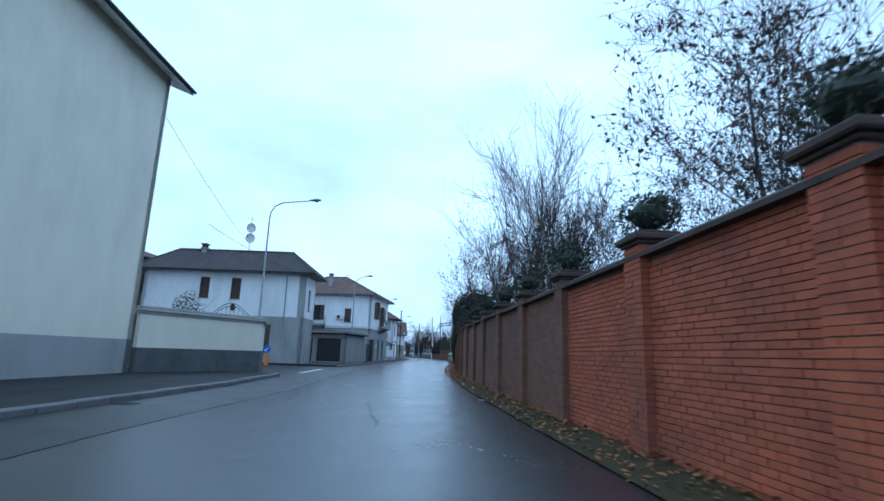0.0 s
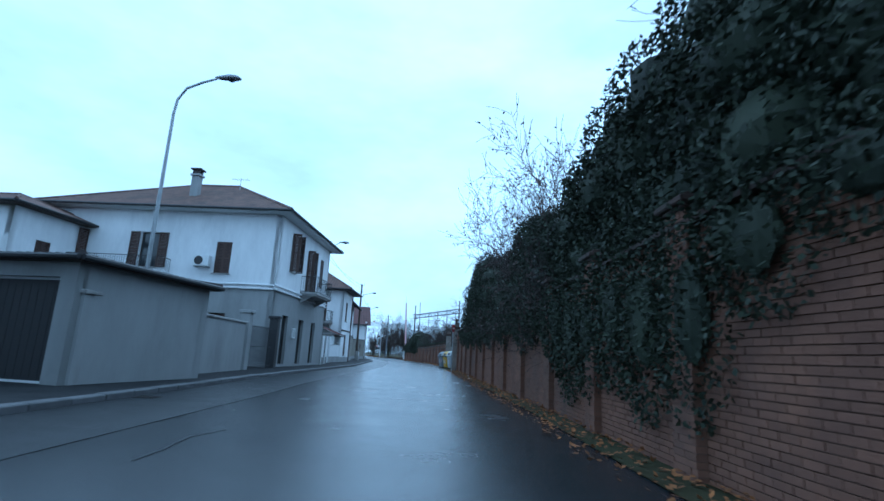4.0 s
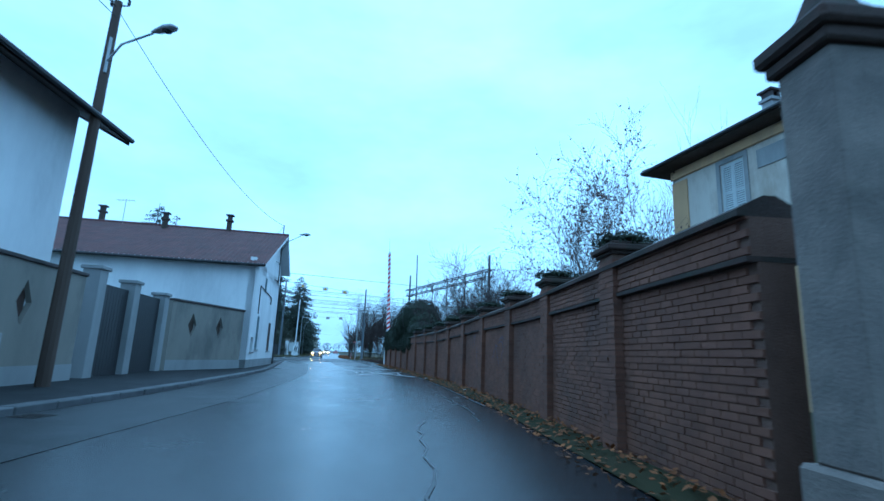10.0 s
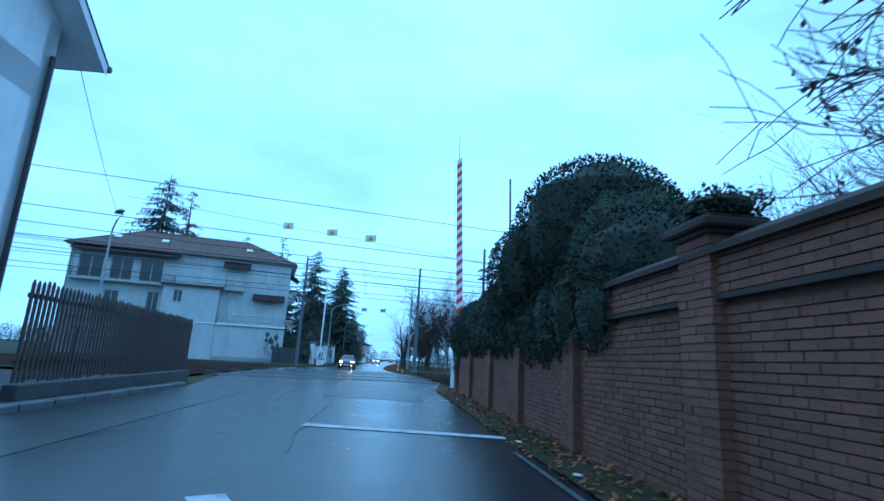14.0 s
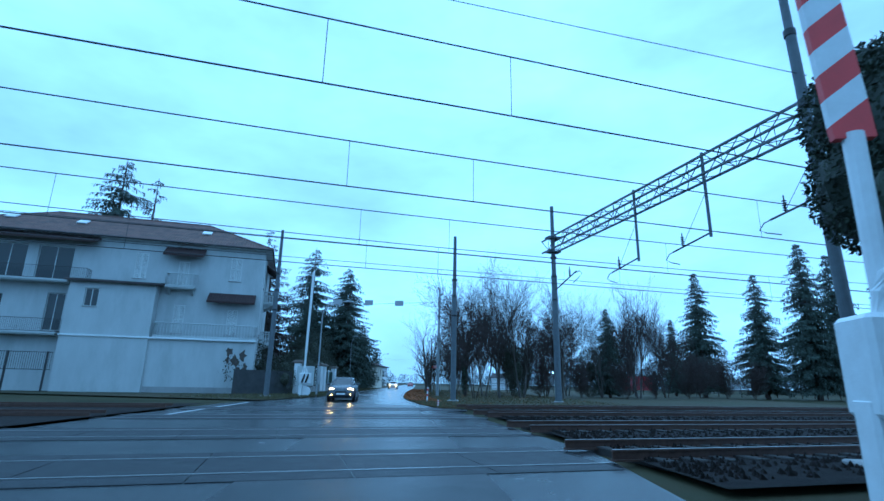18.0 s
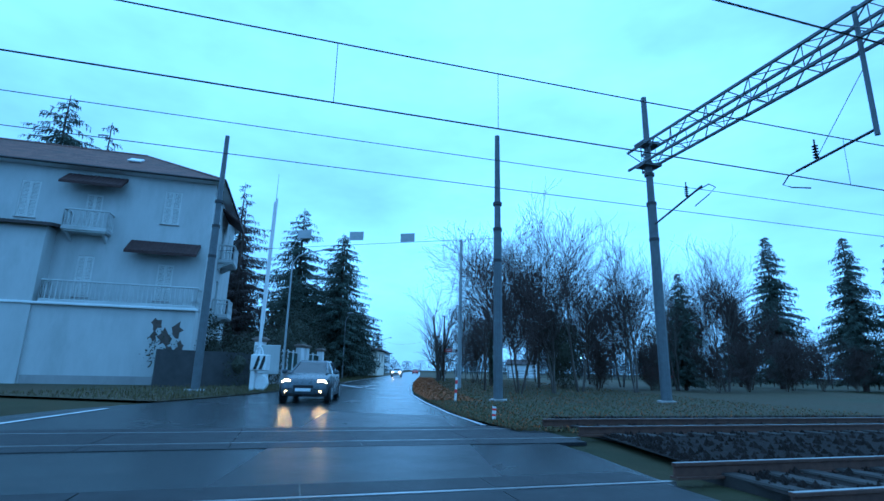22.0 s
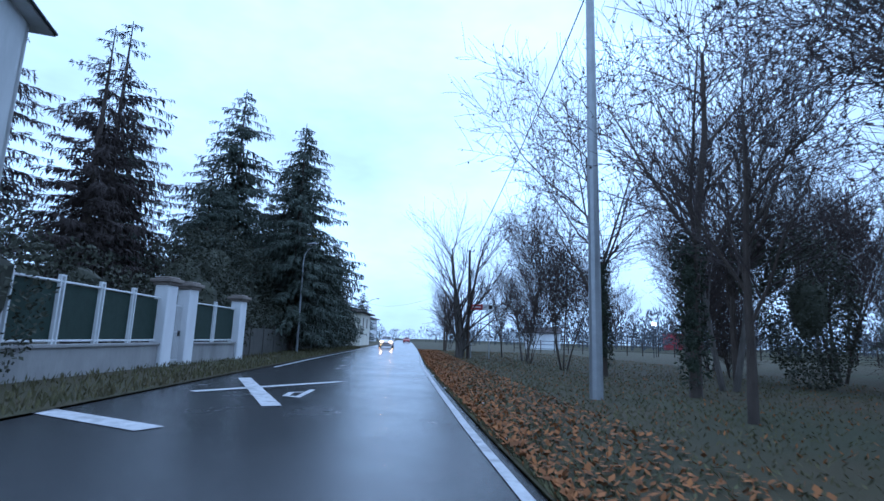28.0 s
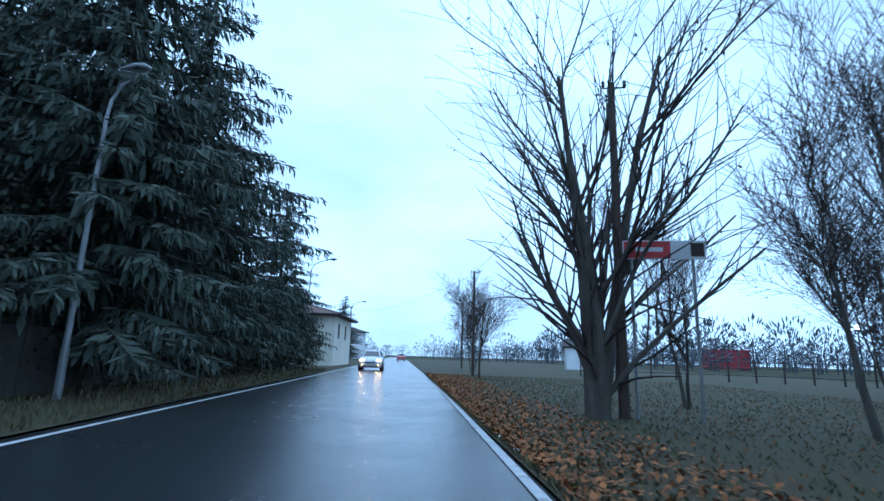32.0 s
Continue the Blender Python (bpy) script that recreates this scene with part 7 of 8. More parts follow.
# level crossing barriers
def barrier(x, y, turn, h, red, lean=0.012):
    t = thing("level_crossing_barrier", Matrix.Translation((x, y, 0)) @ Matrix.Rotation(turn, 4, "Z"), "raised level crossing barrier" + (", red and white," if red else " arm") + " on a white stand", "barrier", "crossing barriers")
    bm = bmesh.new()
    box(bm, -0.17, 0.07, -0.14, 0.14, -0.1, 1.15, 0.03)
    part("stand", bm, WHITE_PAINT, t)
    bm = bmesh.new()
    box(bm, -0.16, 0.66, -0.24, 0.24, 1.0, 1.78, 0.04)
    hd = part("drive_box", bm, WHITE_PAINT, t)
    for u in (0.12, 0.42):
        bm = bmesh.new()
        quad(bm, (u - 0.1, -0.246, 1.06), (u + 0.08, -0.246, 1.06), (u + 0.22, -0.246, 1.5), (u + 0.22, -0.246, 1.72), (u + 0.12, -0.246, 1.72))
        part("black_stripe", bm, BLACK_PAINT, hd)
    bm = bmesh.new()
    tube(bm, [(0.2 + 0.2 * math.cos(a * math.pi / 6), -0.1, 1.75 + 0.4 * math.sin(a * math.pi / 6)) for a in range(7)], 0.045, 8)
    part("yoke", bm, WHITE_PAINT, t)
    bm = bmesh.new()
    lathe(bm, [(0.36, -0.08), (0.36, 0.08)], 18, Matrix.Translation((0.34, 0.1, 0.42)) @ Matrix.Rotation(math.pi / 2, 4, "X"))
    part("counterweight", bm, RUST if red else WHITE_PAINT, t)
    bm = bmesh.new()
    tube(bm, [(0.12, 0, 1.6), (0.14, 0, 3.35)], [0.08, 0.085], 10)
    part("arm_root", bm, WHITE_PAINT, t)
    n = 36
    step = (h - 3.3) / n
    for i in range(n):
        z0 = 3.3 + step * i
        w = (0.16 - 0.03 * i / n) if red else 0.09
        sh = 0.12 if 0 < i else 0.0
        x0 = 0.14 + lean * (z0 - 3.3)
        bm = bmesh.new()
        lo = [(-w, -0.04, -sh), (w, -0.04, sh), (w, 0.04, sh), (-w, 0.04, -sh)]
        a = [bm.verts.new((x0 + p[0], p[1], z0 + p[2])) for p in lo]
        c = [bm.verts.new((x0 + lean * step + p[0], p[1], z0 + step + p[2] + (0.12 * p[0] / w if i == 0 else 0))) for p in lo]
        bm.faces.new(a[::-1]), bm.faces.new(c)
        for k in range(4):
            bm.faces.new((a[k], a[(k + 1) % 4], c[(k + 1) % 4], c[k]))
        part("band", bm, RED_PAINT if red and i % 2 == 0 else WHITE_PAINT, t)
    bm = bmesh.new()
    tube(bm, [(0.14 + lean * (h - 3.3), 0, h - 0.1), (0.14 + lean * (h - 2), 0, h + 1.5)], [0.02, 0.012], 6)
    part("tip_rod", bm, METAL_GREY, t)


barrier(-6.5, 94.2, 0.0, 12.2, True, -0.045)
barrier(-27.1, 127.3, 0.0, 9.8, False)

# round crossing sign
t = thing("crossing_signal", Matrix.Translation((-5.35, 92.6, 0)), "round red and white crossing sign on a grey post", "signal")
bm = bmesh.new()
tube(bm, [(0, 0, -0.1), (0, 0, 3.7)], 0.07, 10)
part("post", bm, METAL_GREY, t)
sm = Matrix.Translation((-0.44, -0.06, 3.0)) @ Matrix.Rotation(-0.35, 4, "Z") @ Matrix.Rotation(math.pi / 2, 4, "X")
bm = bmesh.new()
lathe(bm, [(0.4, -0.03), (0.4, 0.0)], 28, sm)
b = part("target_plate", bm, BLACK_PAINT, t)
for k in (-1, 1):
    bm = bmesh.new()
    pts = [(0.375 * math.cos(a), 0.375 * math.sin(a)) for a in [math.radians(-38 + 76 * i / 10) for i in range(11)]]
    pm = sm @ Matrix.Rotation(math.radians(-45 if k > 0 else 135), 4, "Z")
    lo, hi = [bm.verts.new(pm @ Vector((*p, 0.004))) for p in pts], [bm.verts.new(pm @ Vector((*p, 0.012))) for p in pts]
    bm.faces.new(hi)
    bm.faces.new(lo[::-1])
    for i in range(11):
        bm.faces.new((lo[i], lo[(i + 1) % 11], hi[(i + 1) % 11], hi[i]))
    part("white_segment", bm, WHITE_PAINT, b)
bm = bmesh.new()
box(bm, -0.33, 0.33, -0.17, 0.17, 0.003, 0.01, m=sm @ Matrix.Rotation(math.radians(45), 4, "Z"))
part("red_band", bm, RED_PAINT, b)
bm = bmesh.new()
tube(bm, [(0, 0, 3.3), (-0.42, -0.1, 3.3)], 0.03, 6)
part("bracket", bm, METAL_GREY, t)

# ---- trees ----
OAK = plant("bare_tree", "bare winter tree with a few dry brown leaves", "tree", bare_tree(2, 9.5, 1, 0.5, 0.45, 0.3, 3, 0.026, leaf_size=0.09), ([BARK], [BARK, TWIG, LEAF_DRY]), "bare trees")
COPPICE = plant("bare_tree", "bare many-stemmed winter tree with dry leaves", "tree", bare_tree(5, 9.0, 4, 0.45, 0.5, 0.3, 3, 0.022, 0.6, 0.1), ([BARK], [BARK, TWIG, LEAF_DRY]), "bare trees")
POLLARD = plant("pollard_tree", "tall bare tree with upright limbs on a thick trunk", "tree", bare_tree(9, 12.5, 3, 0.42, 0.3, 0.2, 2, 0.042, 0.6, 0.09, lean_by=0.5), ([BARK_GREY], [BARK_GREY, TWIG, LEAF_DRY]), "bare trees")
SLIM = plant("slim_bare_tree", "slim bare winter tree with fine twigs", "tree", bare_tree(14, 9.0, 2, 0.4, 0.0, 0.25, 3, 0.024, 0.9), ([BARK_GREY], [BARK_GREY, TWIG, LEAF_DRY]), "bare trees")
BUSHY = plant("leafy_winter_tree", "low winter tree thick with dry purple-brown leaves", "tree", bare_tree(21, 8.0, 4, 0.48, 0.5, 0.2, 3, 0.024, 0.5, 0.1), ([BARK], [BARK, TWIG, LEAF_DRY]), "bare trees")
TALL = plant("tall_bare_tree", "tall bare tree with slender upright limbs", "tree", bare_tree(33, 17.0, 4, 0.32, 0.05, 0.3, 2, 0.032, 1.0, lean_by=0.8), ([BARK_GREY], [BARK_GREY, TWIG, LEAF_DRY]), "bare trees")
LEAFY = plant("bare_tree", "winter tree with many dry brown leaves still hanging", "tree", bare_tree(41, 13.0, 2, 0.46, 0.55, 0.3, 3, 0.022, 0.5, 0.17), ([BARK], [BARK, TWIG, LEAF_DRY]), "bare trees")
SPREAD = plant("bare_tree", "wide bare winter tree with a few leaves at its tips", "tree", bare_tree(52, 8.6, 4, 0.5, 0.22, 0.2, 3, 0.022, 0.45, 0.09, lean_by=1.3), ([BARK], [BARK, TWIG, LEAF_DRY]), "bare trees")
FIR = plant("spruce", "tall dark spruce with drooping boughs", "tree", spruce(3, 18.0, 6.9, 0.18, 0.38, 1.0), ([BARK], [NEEDLE, BARK]), "spruces")
FIR2 = plant("spruce", "dark narrow spruce with ragged outline", "tree", spruce(8, 16.0, 6.0, 0.2, 0.42, 1.0), ([BARK], [NEEDLE, BARK]), "spruces")
NARROW = plant("narrow_spruce", "dark narrow spruce with a pointed top", "tree", spruce(17, 16.0, 4.1, 0.06, 0.45, 1.5), ([BARK], [NEEDLE, BARK]), "spruces")
LARCH = plant("thin_larch", "half-bare larch with sparse hanging twigs", "tree", spruce(11, 20.0, 6.2, 0.35, 0.3, 0.6), ([BARK], [TWIG, BARK]), "larches")

# behind the brick wall
for x, y, proto, sc, tn in ((12.9, -23.8, TALL, 1.0, 0.4), (14.6, -30.0, SLIM, 1.05, 1.3), (15.2, -33.0, SLIM, 1.3, 2.2), (11.6, -13.0, LEAFY, 1.0, 0.2), (18.2, -45.0, LEAFY, 0.85, 1.1), (13.6, -17.5, LEAFY, 0.8, 2.6), (9.4, -4.0, BUSHY, 0.95, 1.1),
                            (18.5, -52, SLIM, 1.3, 1.0), (9.0, 3.0, BUSHY, 1.0, 2.0), (9.5, 8.5, SLIM, 1.05, 0.7), (9.4, 20, OAK, 0.95, 0.5), (8.8, 25.0, SLIM, 0.9, 1.7), (18, -22, LEAFY, 1.0, 0.9), (21, -34, LEAFY, 0.9, 3.0),
                            (13.5, 67.5, TALL, 0.85, 0.3), (8.4, 63.4, LEAFY, 0.85, 2.4), (13.4, 38.9, SLIM, 1.15, 2.0), (4.0, 64.6, SPREAD, 0.75, 2.4), (1.4, 71.5, SPREAD, 1.0, 0.8),
                            (3.8, 78.5, POLLARD, 0.62, 2.7), (2.2, 82, BUSHY, 0.75, 1.0), (1.8, 88, OAK, 0.7, 0.2), (6.5, 60, SLIM, 0.7, 1.0)):
    put_plant(proto, x, y, 0, sc, tn)
# right of the road beyond the tracks
for x, y, proto, sc, tn in ((-20.3, 157.3, COPPICE, 0.62, 0.5), (-18.8, 151.6, COPPICE, 0.85, 1.5), (-17.5, 148.4, OAK, 1.3, 2.5), (-11.1, 156.4, COPPICE, 0.95, 0.7), (-16.4, 141.2, OAK, 1.3, 0.0),
                            (-5.4, 180, POLLARD, 1.0, 1.0), (-22.2, 166.0, SLIM, 0.7, 2.1), (-20.6, 161.2, SLIM, 0.95, 0.4), (-24.95, 162.6, POLLARD, 1.0, 0.9), (-14, 171.4, COPPICE, 0.9, 1.9),
                            (-13.5, 146.5, OAK, 1.0, 1.2), (-10.8, 139.5, SLIM, 1.2, 4.0), (-12.5, 135.5, SLIM, 1.05, 2.2), (-8.5, 150, COPPICE, 1.1, 0.2), (-14.5, 133.8, COPPICE, 1.0, 0.9), (-16.8, 137.0, OAK, 0.75, 5.0), (-7.0, 141, SLIM, 1.15, 1.4), (-2.5, 149, TALL, 0.62, 2.4),
                            (1.5, 150, SLIM, 1.3, 0.9), (-28.8, 181, OAK, 0.62, 1.0), (-30.5, 195, COPPICE, 0.9, 0.3), (-8, 165, OAK, 0.9, 3.3), (4, 172, OAK, 1.0, 0.6), (6, 158, COPPICE, 1.2, 1.7),
                            (-14.8, 143.5, SLIM, 1.2, 0.4), (-12.2, 150.5, BUSHY, 0.75, 2.6), (-9.2, 144.5, BUSHY, 0.5, 1.0), (-4.8, 147.5, BUSHY, 0.55, 3.1), (-0.4, 146.0, BUSHY, 0.5, 4.2), (3.2, 150.5, BUSHY, 0.55, 5.1), (7.5, 154, BUSHY, 0.6, 0.2),
                            (-5.8, 156.0, SLIM, 1.2, 0.8), (0.8, 160, COPPICE, 1.1, 2.9), (10.5, 160, BUSHY, 0.7, 1.8), (3.4, 163, SLIM, 1.3, 2.0), (14.5, 163, BUSHY, 0.65, 3.7), (18.5, 165, BUSHY, 0.6, 0.5)):
    put_plant(proto, x, y, 0, sc, tn)
for x, y, proto, sc, tn in ((14.5, 172, NARROW, 1.15, 0), (22, 170, NARROW, 1.1, 1), (27.5, 168, NARROW, 1.35, 2), (33, 172, NARROW, 1.3, 3), (40, 168, NARROW, 1.4, 4), (12, 178, NARROW, 0.75, 5), (-1.5, 150.5, NARROW, 0.62, 1.0)):
    put_plant(proto, x, y, 0, sc, tn)
# left: the spruces beyond the apartment house
for x, y, proto, sc, tn in ((-45.5, 167.0, FIR, 1.28, 0.5), (-37.8, 163.6, FIR2, 1.12, 1.1), (-48.2, 156.5, LARCH, 1.15, 0), (-44.5, 151.5, LARCH, 0.95, 2), (-42.0, 158.5, FIR, 0.72, 2.0), (-41.5, 172.0, FIR, 1.15, 0.2), (-42, 182.5, FIR2, 0.75, 0.4),
                            (-52, 162, FIR2, 1.2, 2.2), (-69.5, 150.5, FIR, 1.85, 1), (-68.0, 155.5, LARCH, 1.6, 1.7), (-53, 152, LARCH, 1.1, 0.7), (-47.0, 176, FIR2, 0.95, 4), (-44, 189, FIR2, 0.55, 3), (-55.0, 232, FIR, 0.6, 0.3), (-56.5, 150, FIR2, 1.1, 0.1)):
    put_plant(proto, x, y, 0, sc, tn)
foliage("evergreen_hedge", "tall dark evergreen hedge behind the fence", "hedge",
        [(-35.6 - 0.02 * k * k * 0.2, 131.5 + 2.3 * k, 2.0 + 0.7 * math.sin(k * 1.7), 1.5, 1.6, 2.1 + 0.5 * math.sin(k)) for k in range(10)] +
        [(-37.0 - 0.28 * k, 153.0 + 2.2 * k, 1.7 + 0.5 * math.sin(k * 2.1), 1.4, 1.6, 1.9) for k in range(15)] +
        [(-40.0 - 0.3 * k, 154.0 + 3.4 * k, 4.0 + 1.2 * math.sin(k * 1.3), 2.2, 2.4, 3.2) for k in range(8)], LEAF_HEDGE, 0.16, 520, 41)
foliage("trunk_ivy", "dark ivy thickly wrapped round a bare tree trunk", "ivy", [(-17.5, 148.4, 0.9 + 0.55 * k, 0.34 + 0.06 * math.sin(2 * k), 0.36, 0.6) for k in range(7)] + [(-16.4, 141.2, 0.8 + 0.55 * k, 0.36 + 0.07 * math.sin(1.7 * k), 0.36, 0.6) for k in range(6)], LEAF_IVY, 0.08, 2200, 44)
foliage("dark_thicket", "dark evergreen thicket among the bare trees", "shrub", [(-11.4, 146, 2.6, 1.4, 1.4, 2.6), (-3.4, 152, 2.8, 1.5, 1.5, 2.8), (-12.6, 146.8, 4.6, 1.0, 1.0, 1.6)], LEAF_HEDGE, 0.1, 2600, 45, heart=0.4)
foliage("small_bushes", "small dark bushes on the rail bank", "shrub", [(-33.5, 129.8, 1.0, 0.8, 0.8, 1.0), (-31.0, 132.0, 1.3, 1.0, 1.0, 1.3), (-30.2, 134.2, 1.6, 1.1, 1.1, 1.6), (-31.5, 136.4, 2.0, 1.2, 1.2, 2.0)], LEAF_HEDGE, 0.11, 900, 46)

# far woods; the distance haze is put into their blue-grey colour
HAZE_WOOD = material("haze_tinted_wood", (0.07, 0.075, 0.085), 1.0, (0.07, 0.08, 0.09), 0.2, 3, 0, 0.9, island=0.3)
s = Soup()
rng = random.Random(77)
for _ in range(1500):
    th = rng.uniform(-1.25, 1.0)
    R = rng.uniform(120 if th > 0.1 else 150, 420)
    x, y = -20 + R * math.sin(th), 130 + R * math.cos(th)
    if abs(x - rx(min(y, 419))) < 9 or y < 95:
        continue
    h = rng.uniform(4.5, 10) * (0.8 if th < 0 else 1)
    w = h * rng.uniform(0.25, 0.45)
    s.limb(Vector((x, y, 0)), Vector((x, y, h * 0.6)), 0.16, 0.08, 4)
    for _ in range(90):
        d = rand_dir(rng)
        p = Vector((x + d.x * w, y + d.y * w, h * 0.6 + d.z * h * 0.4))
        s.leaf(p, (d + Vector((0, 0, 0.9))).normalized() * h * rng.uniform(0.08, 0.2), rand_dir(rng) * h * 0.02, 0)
tagged(new("far_woods", s.mesh("far_woods", [HAZE_WOOD])), "bare woods along the horizon, tinted grey for haze", "woods", kind="stuff")

# grass and leaves on the verges
s = Soup()
rng = random.Random(50)
for _ in range(70000):
    y = 115 + 70 * rng.random() ** 1.3
    x = rx(y) + ROAD_R(y) + 0.05 + 16 * rng.random() ** 2.2
    if y < 118 and x > -12:
        continue
    h = rng.uniform(0.03, 0.09)
    s.leaf(Vector((x, y, 0.02)), Vector((rng.uniform(-0.08, 0.08), rng.uniform(-0.08, 0.08), h)), Vector((rng.uniform(-1, 1), rng.uniform(-1, 1), 0)).normalized() * 0.016, 1 if rng.random() < 0.12 else 0)
for _ in range(16000):
    y = 119 + 66 * rng.random()
    x = rx(y) + ROAD_L(y) - 0.1 - 7 * rng.random() ** 1.8
    h = rng.uniform(0.06, 0.22)
    s.leaf(Vector((x, y, 0.02)), Vector((rng.uniform(-0.08, 0.08), rng.uniform(-0.08, 0.08), h)), Vector((rng.uniform(-1, 1), rng.uniform(-1, 1), 0)).normalized() * 0.02, 0)
for _ in range(16000):
    y = 124 + 60 * rng.random()
    x = rx(y) + ROAD_R(y) + 0.1 + 2.2 * rng.random() ** 2.0
    u = Vector((rng.uniform(-1, 1), rng.uniform(-1, 1), rng.uniform(0, 0.6))).normalized() * rng.uniform(0.05, 0.12)
    s.leaf(Vector((x, y, 0.07)), u, Vector((-u.y, u.x, 0)) * 0.4, 1)
tagged(new("verge_grass", s.mesh("verge_grass", [GRASS, DEAD_LEAVES])), "rough winter grass with brown leaves on the verges", "grass", kind="stuff")

# ---- fence with pillars beyond the tracks ----
def fence_pillar(x, y, h, w=0.5):
    t = thing("fence_pillar", Matrix.Translation((x, y, 0)), "white rendered fence pillar with a stepped stone cap", "pillar", "white fence pillars")
    a = w / 2
    bm = bmesh.new()
    box(bm, -a, a, -a, a, -0.1, h - 0.3, 0.02)
    part("shaft", bm, PLASTER_WHITE, t)
    bm = bmesh.new()
    box(bm, -a - 0.06, a + 0.06, -a - 0.06, a + 0.06, h - 0.3, h - 0.2, 0.02)
    box(bm, -a - 0.14, a + 0.14, -a - 0.14, a + 0.14, h - 0.2, h - 0.08, 0.02)
    box(bm, -a - 0.03, a + 0.03, -a - 0.03, a + 0.03, h - 0.08, h, 0.03)
    part("cap", bm, STONE_DARK, t)


def railing_run(a, b, h0, h, bays):
    t = thing("railing_fence", frame_of(a, b), "white rail fence with green mesh on a low rendered wall", "fence", "white fences")
    L = span(a, b)
    bm = bmesh.new()
    box(bm, 0, L, -0.14, 0.14, -0.1, h0, 0.01)
    part("low_wall", bm, CONCRETE, t)
    bm = bmesh.new()
    box(bm, -0.02, L + 0.02, -0.2, 0.2, h0, h0 + 0.08, 0.01)
    part("coping", bm, CONCRETE, t)
    for k in range(1, bays):
        bm = bmesh.new()
        x = L * k / bays
        box(bm, x - 0.1, x - 0.05, -0.04, 0.04, h0 + 0.08, h + 0.12)
        box(bm, x + 0.05, x + 0.1, -0.04, 0.04, h0 + 0.08, h + 0.12)
        box(bm, x - 0.1, x + 0.1, -0.04, 0.04, h + 0.12, h + 0.17)
        part("post", bm, WHITE_PAINT, t)
    for z in (h0 + 0.16, h):
        bm = bmesh.new()
        tube(bm, [(0, 0, z), (L, 0, z)], 0.03, 8)
        part("rail", bm, WHITE_PAINT, t)
    bm = bmesh.new()
    box(bm, 0.02, L - 0.02, 0.04, 0.06, h0 + 0.2, h - 0.05)
    part("mesh_panel", bm, material("dark_green_mesh", (0.02, 0.04, 0.03), 0.8, (0.015, 0.03, 0.022), 4, 60, 0.3, 0.7), t)


for x, y, h in ((-32.9, 143.7, 3.1), (-33.2, 145.3, 3.1), (-33.9, 150.0, 3.0), (-30.4, 133.2, 3.0)):
    fence_pillar(x, y, h, 0.52)
railing_run((-30.5, 133.5), (-32.9, 143.4), 0.75, 2.35, 6)
railing_run((-33.25, 145.6), (-33.9, 149.7), 0.75, 2.35, 2)
t = thing("garden_gate", frame_of((-32.93, 143.97), (-33.18, 145.03)), "narrow white iron garden gate between pillars", "gate")
bm = bmesh.new()
for k in range(9):
    tube(bm, [(0.06 + 0.12 * k, 0, 0.12), (0.06 + 0.12 * k, 0, 2.2)], 0.014, 5)
for z in (0.2, 1.2, 2.15):
    tube(bm, [(0.02, 0, z), (1.06, 0, z)], 0.022, 5)
part("leaf", bm, WHITE_PAINT, t)
bm = bmesh.new()
box(bm, 0.86, 0.98, -0.06, 0.0, 1.05, 1.25, 0.01)
part("lock", bm, METAL_DARK, t)
t = thing("notice_board", Matrix.Translation((-28.4, 130.6, 0)) @ Matrix.Rotation(0.2, 4, "Z"), "white framed notice board on a pale post", "notice board")
bm = bmesh.new()
box(bm, -0.15, 0.15, -0.1, 0.1, -0.1, 1.0, 0.02)
part("post", bm, PLASTER_WHITE, t)
bm = bmesh.new()
box(bm, -0.7, 0.7, -0.12, 0.12, 0.8, 2.4, 0.03)
part("board", bm, PLASTER_AQUA, t)
# low rail-bank wall and fence at the apartment house
t = thing("bank_fence", frame_of((-58, 117.5), (-46, 123.2)), "dark railing along the rail bank", "fence")
bm = bmesh.new()
for k in range(90):
    tube(bm, [(0.15 * k, 0, 1.6), (0.15 * k, 0, 3.0)], 0.014, 4, False)
for z in (1.65, 2.95):
    tube(bm, [(0, 0, z), (13.4, 0, z)], 0.025, 5)
part("bars", bm, METAL_DARK, t)
for k in range(6):
    bm = bmesh.new()
    box(bm, 2.6 * k, 2.6 * k + 0.12, -0.06, 0.06, -0.1, 3.0)
    part("post", bm, METAL_DARK, t)
bm = bmesh.new()
box(bm, 0, span((-33.3, 128.0), (-30.6, 132.6)), 0, 0.2, -0.1, 2.0, m=frame_of((-33.3, 128.0), (-30.6, 132.6)))
tagged(part("bank_wall", bm, STONE_LOW), "low dark concrete wall beside the crossing", "wall")
# boundary fence under the spruces
FENCE_GREEN = material("weathered_green_fence", (0.085, 0.08, 0.07), 0.85, (0.05, 0.05, 0.045), 2, 40, 0.3, 0.8)
t = thing("boundary_fence", Matrix.Identity(4), "dull green boundary fence on thin posts under the spruces", "fence")
for k in range(14):
    a = (-34.6 - 0.3 * k * 2.6 * 0.85, 151.0 + 2.6 * k)
    b = (-34.6 - 0.3 * (k + 1) * 2.6 * 0.85, 151.0 + 2.6 * (k + 1))
    bm = bmesh.new()
    box(bm, 0.08, span(a, b) - 0.08, -0.03, 0.03, 0.05, 1.55, m=frame_of(a, b))
    part("panel", bm, FENCE_GREEN, t)
    bm = bmesh.new()
    box(bm, -0.07, 0.07, -0.07, 0.07, -0.1, 1.75, m=frame_of(a, b))
    part("post", bm, FENCE_GREEN, t)

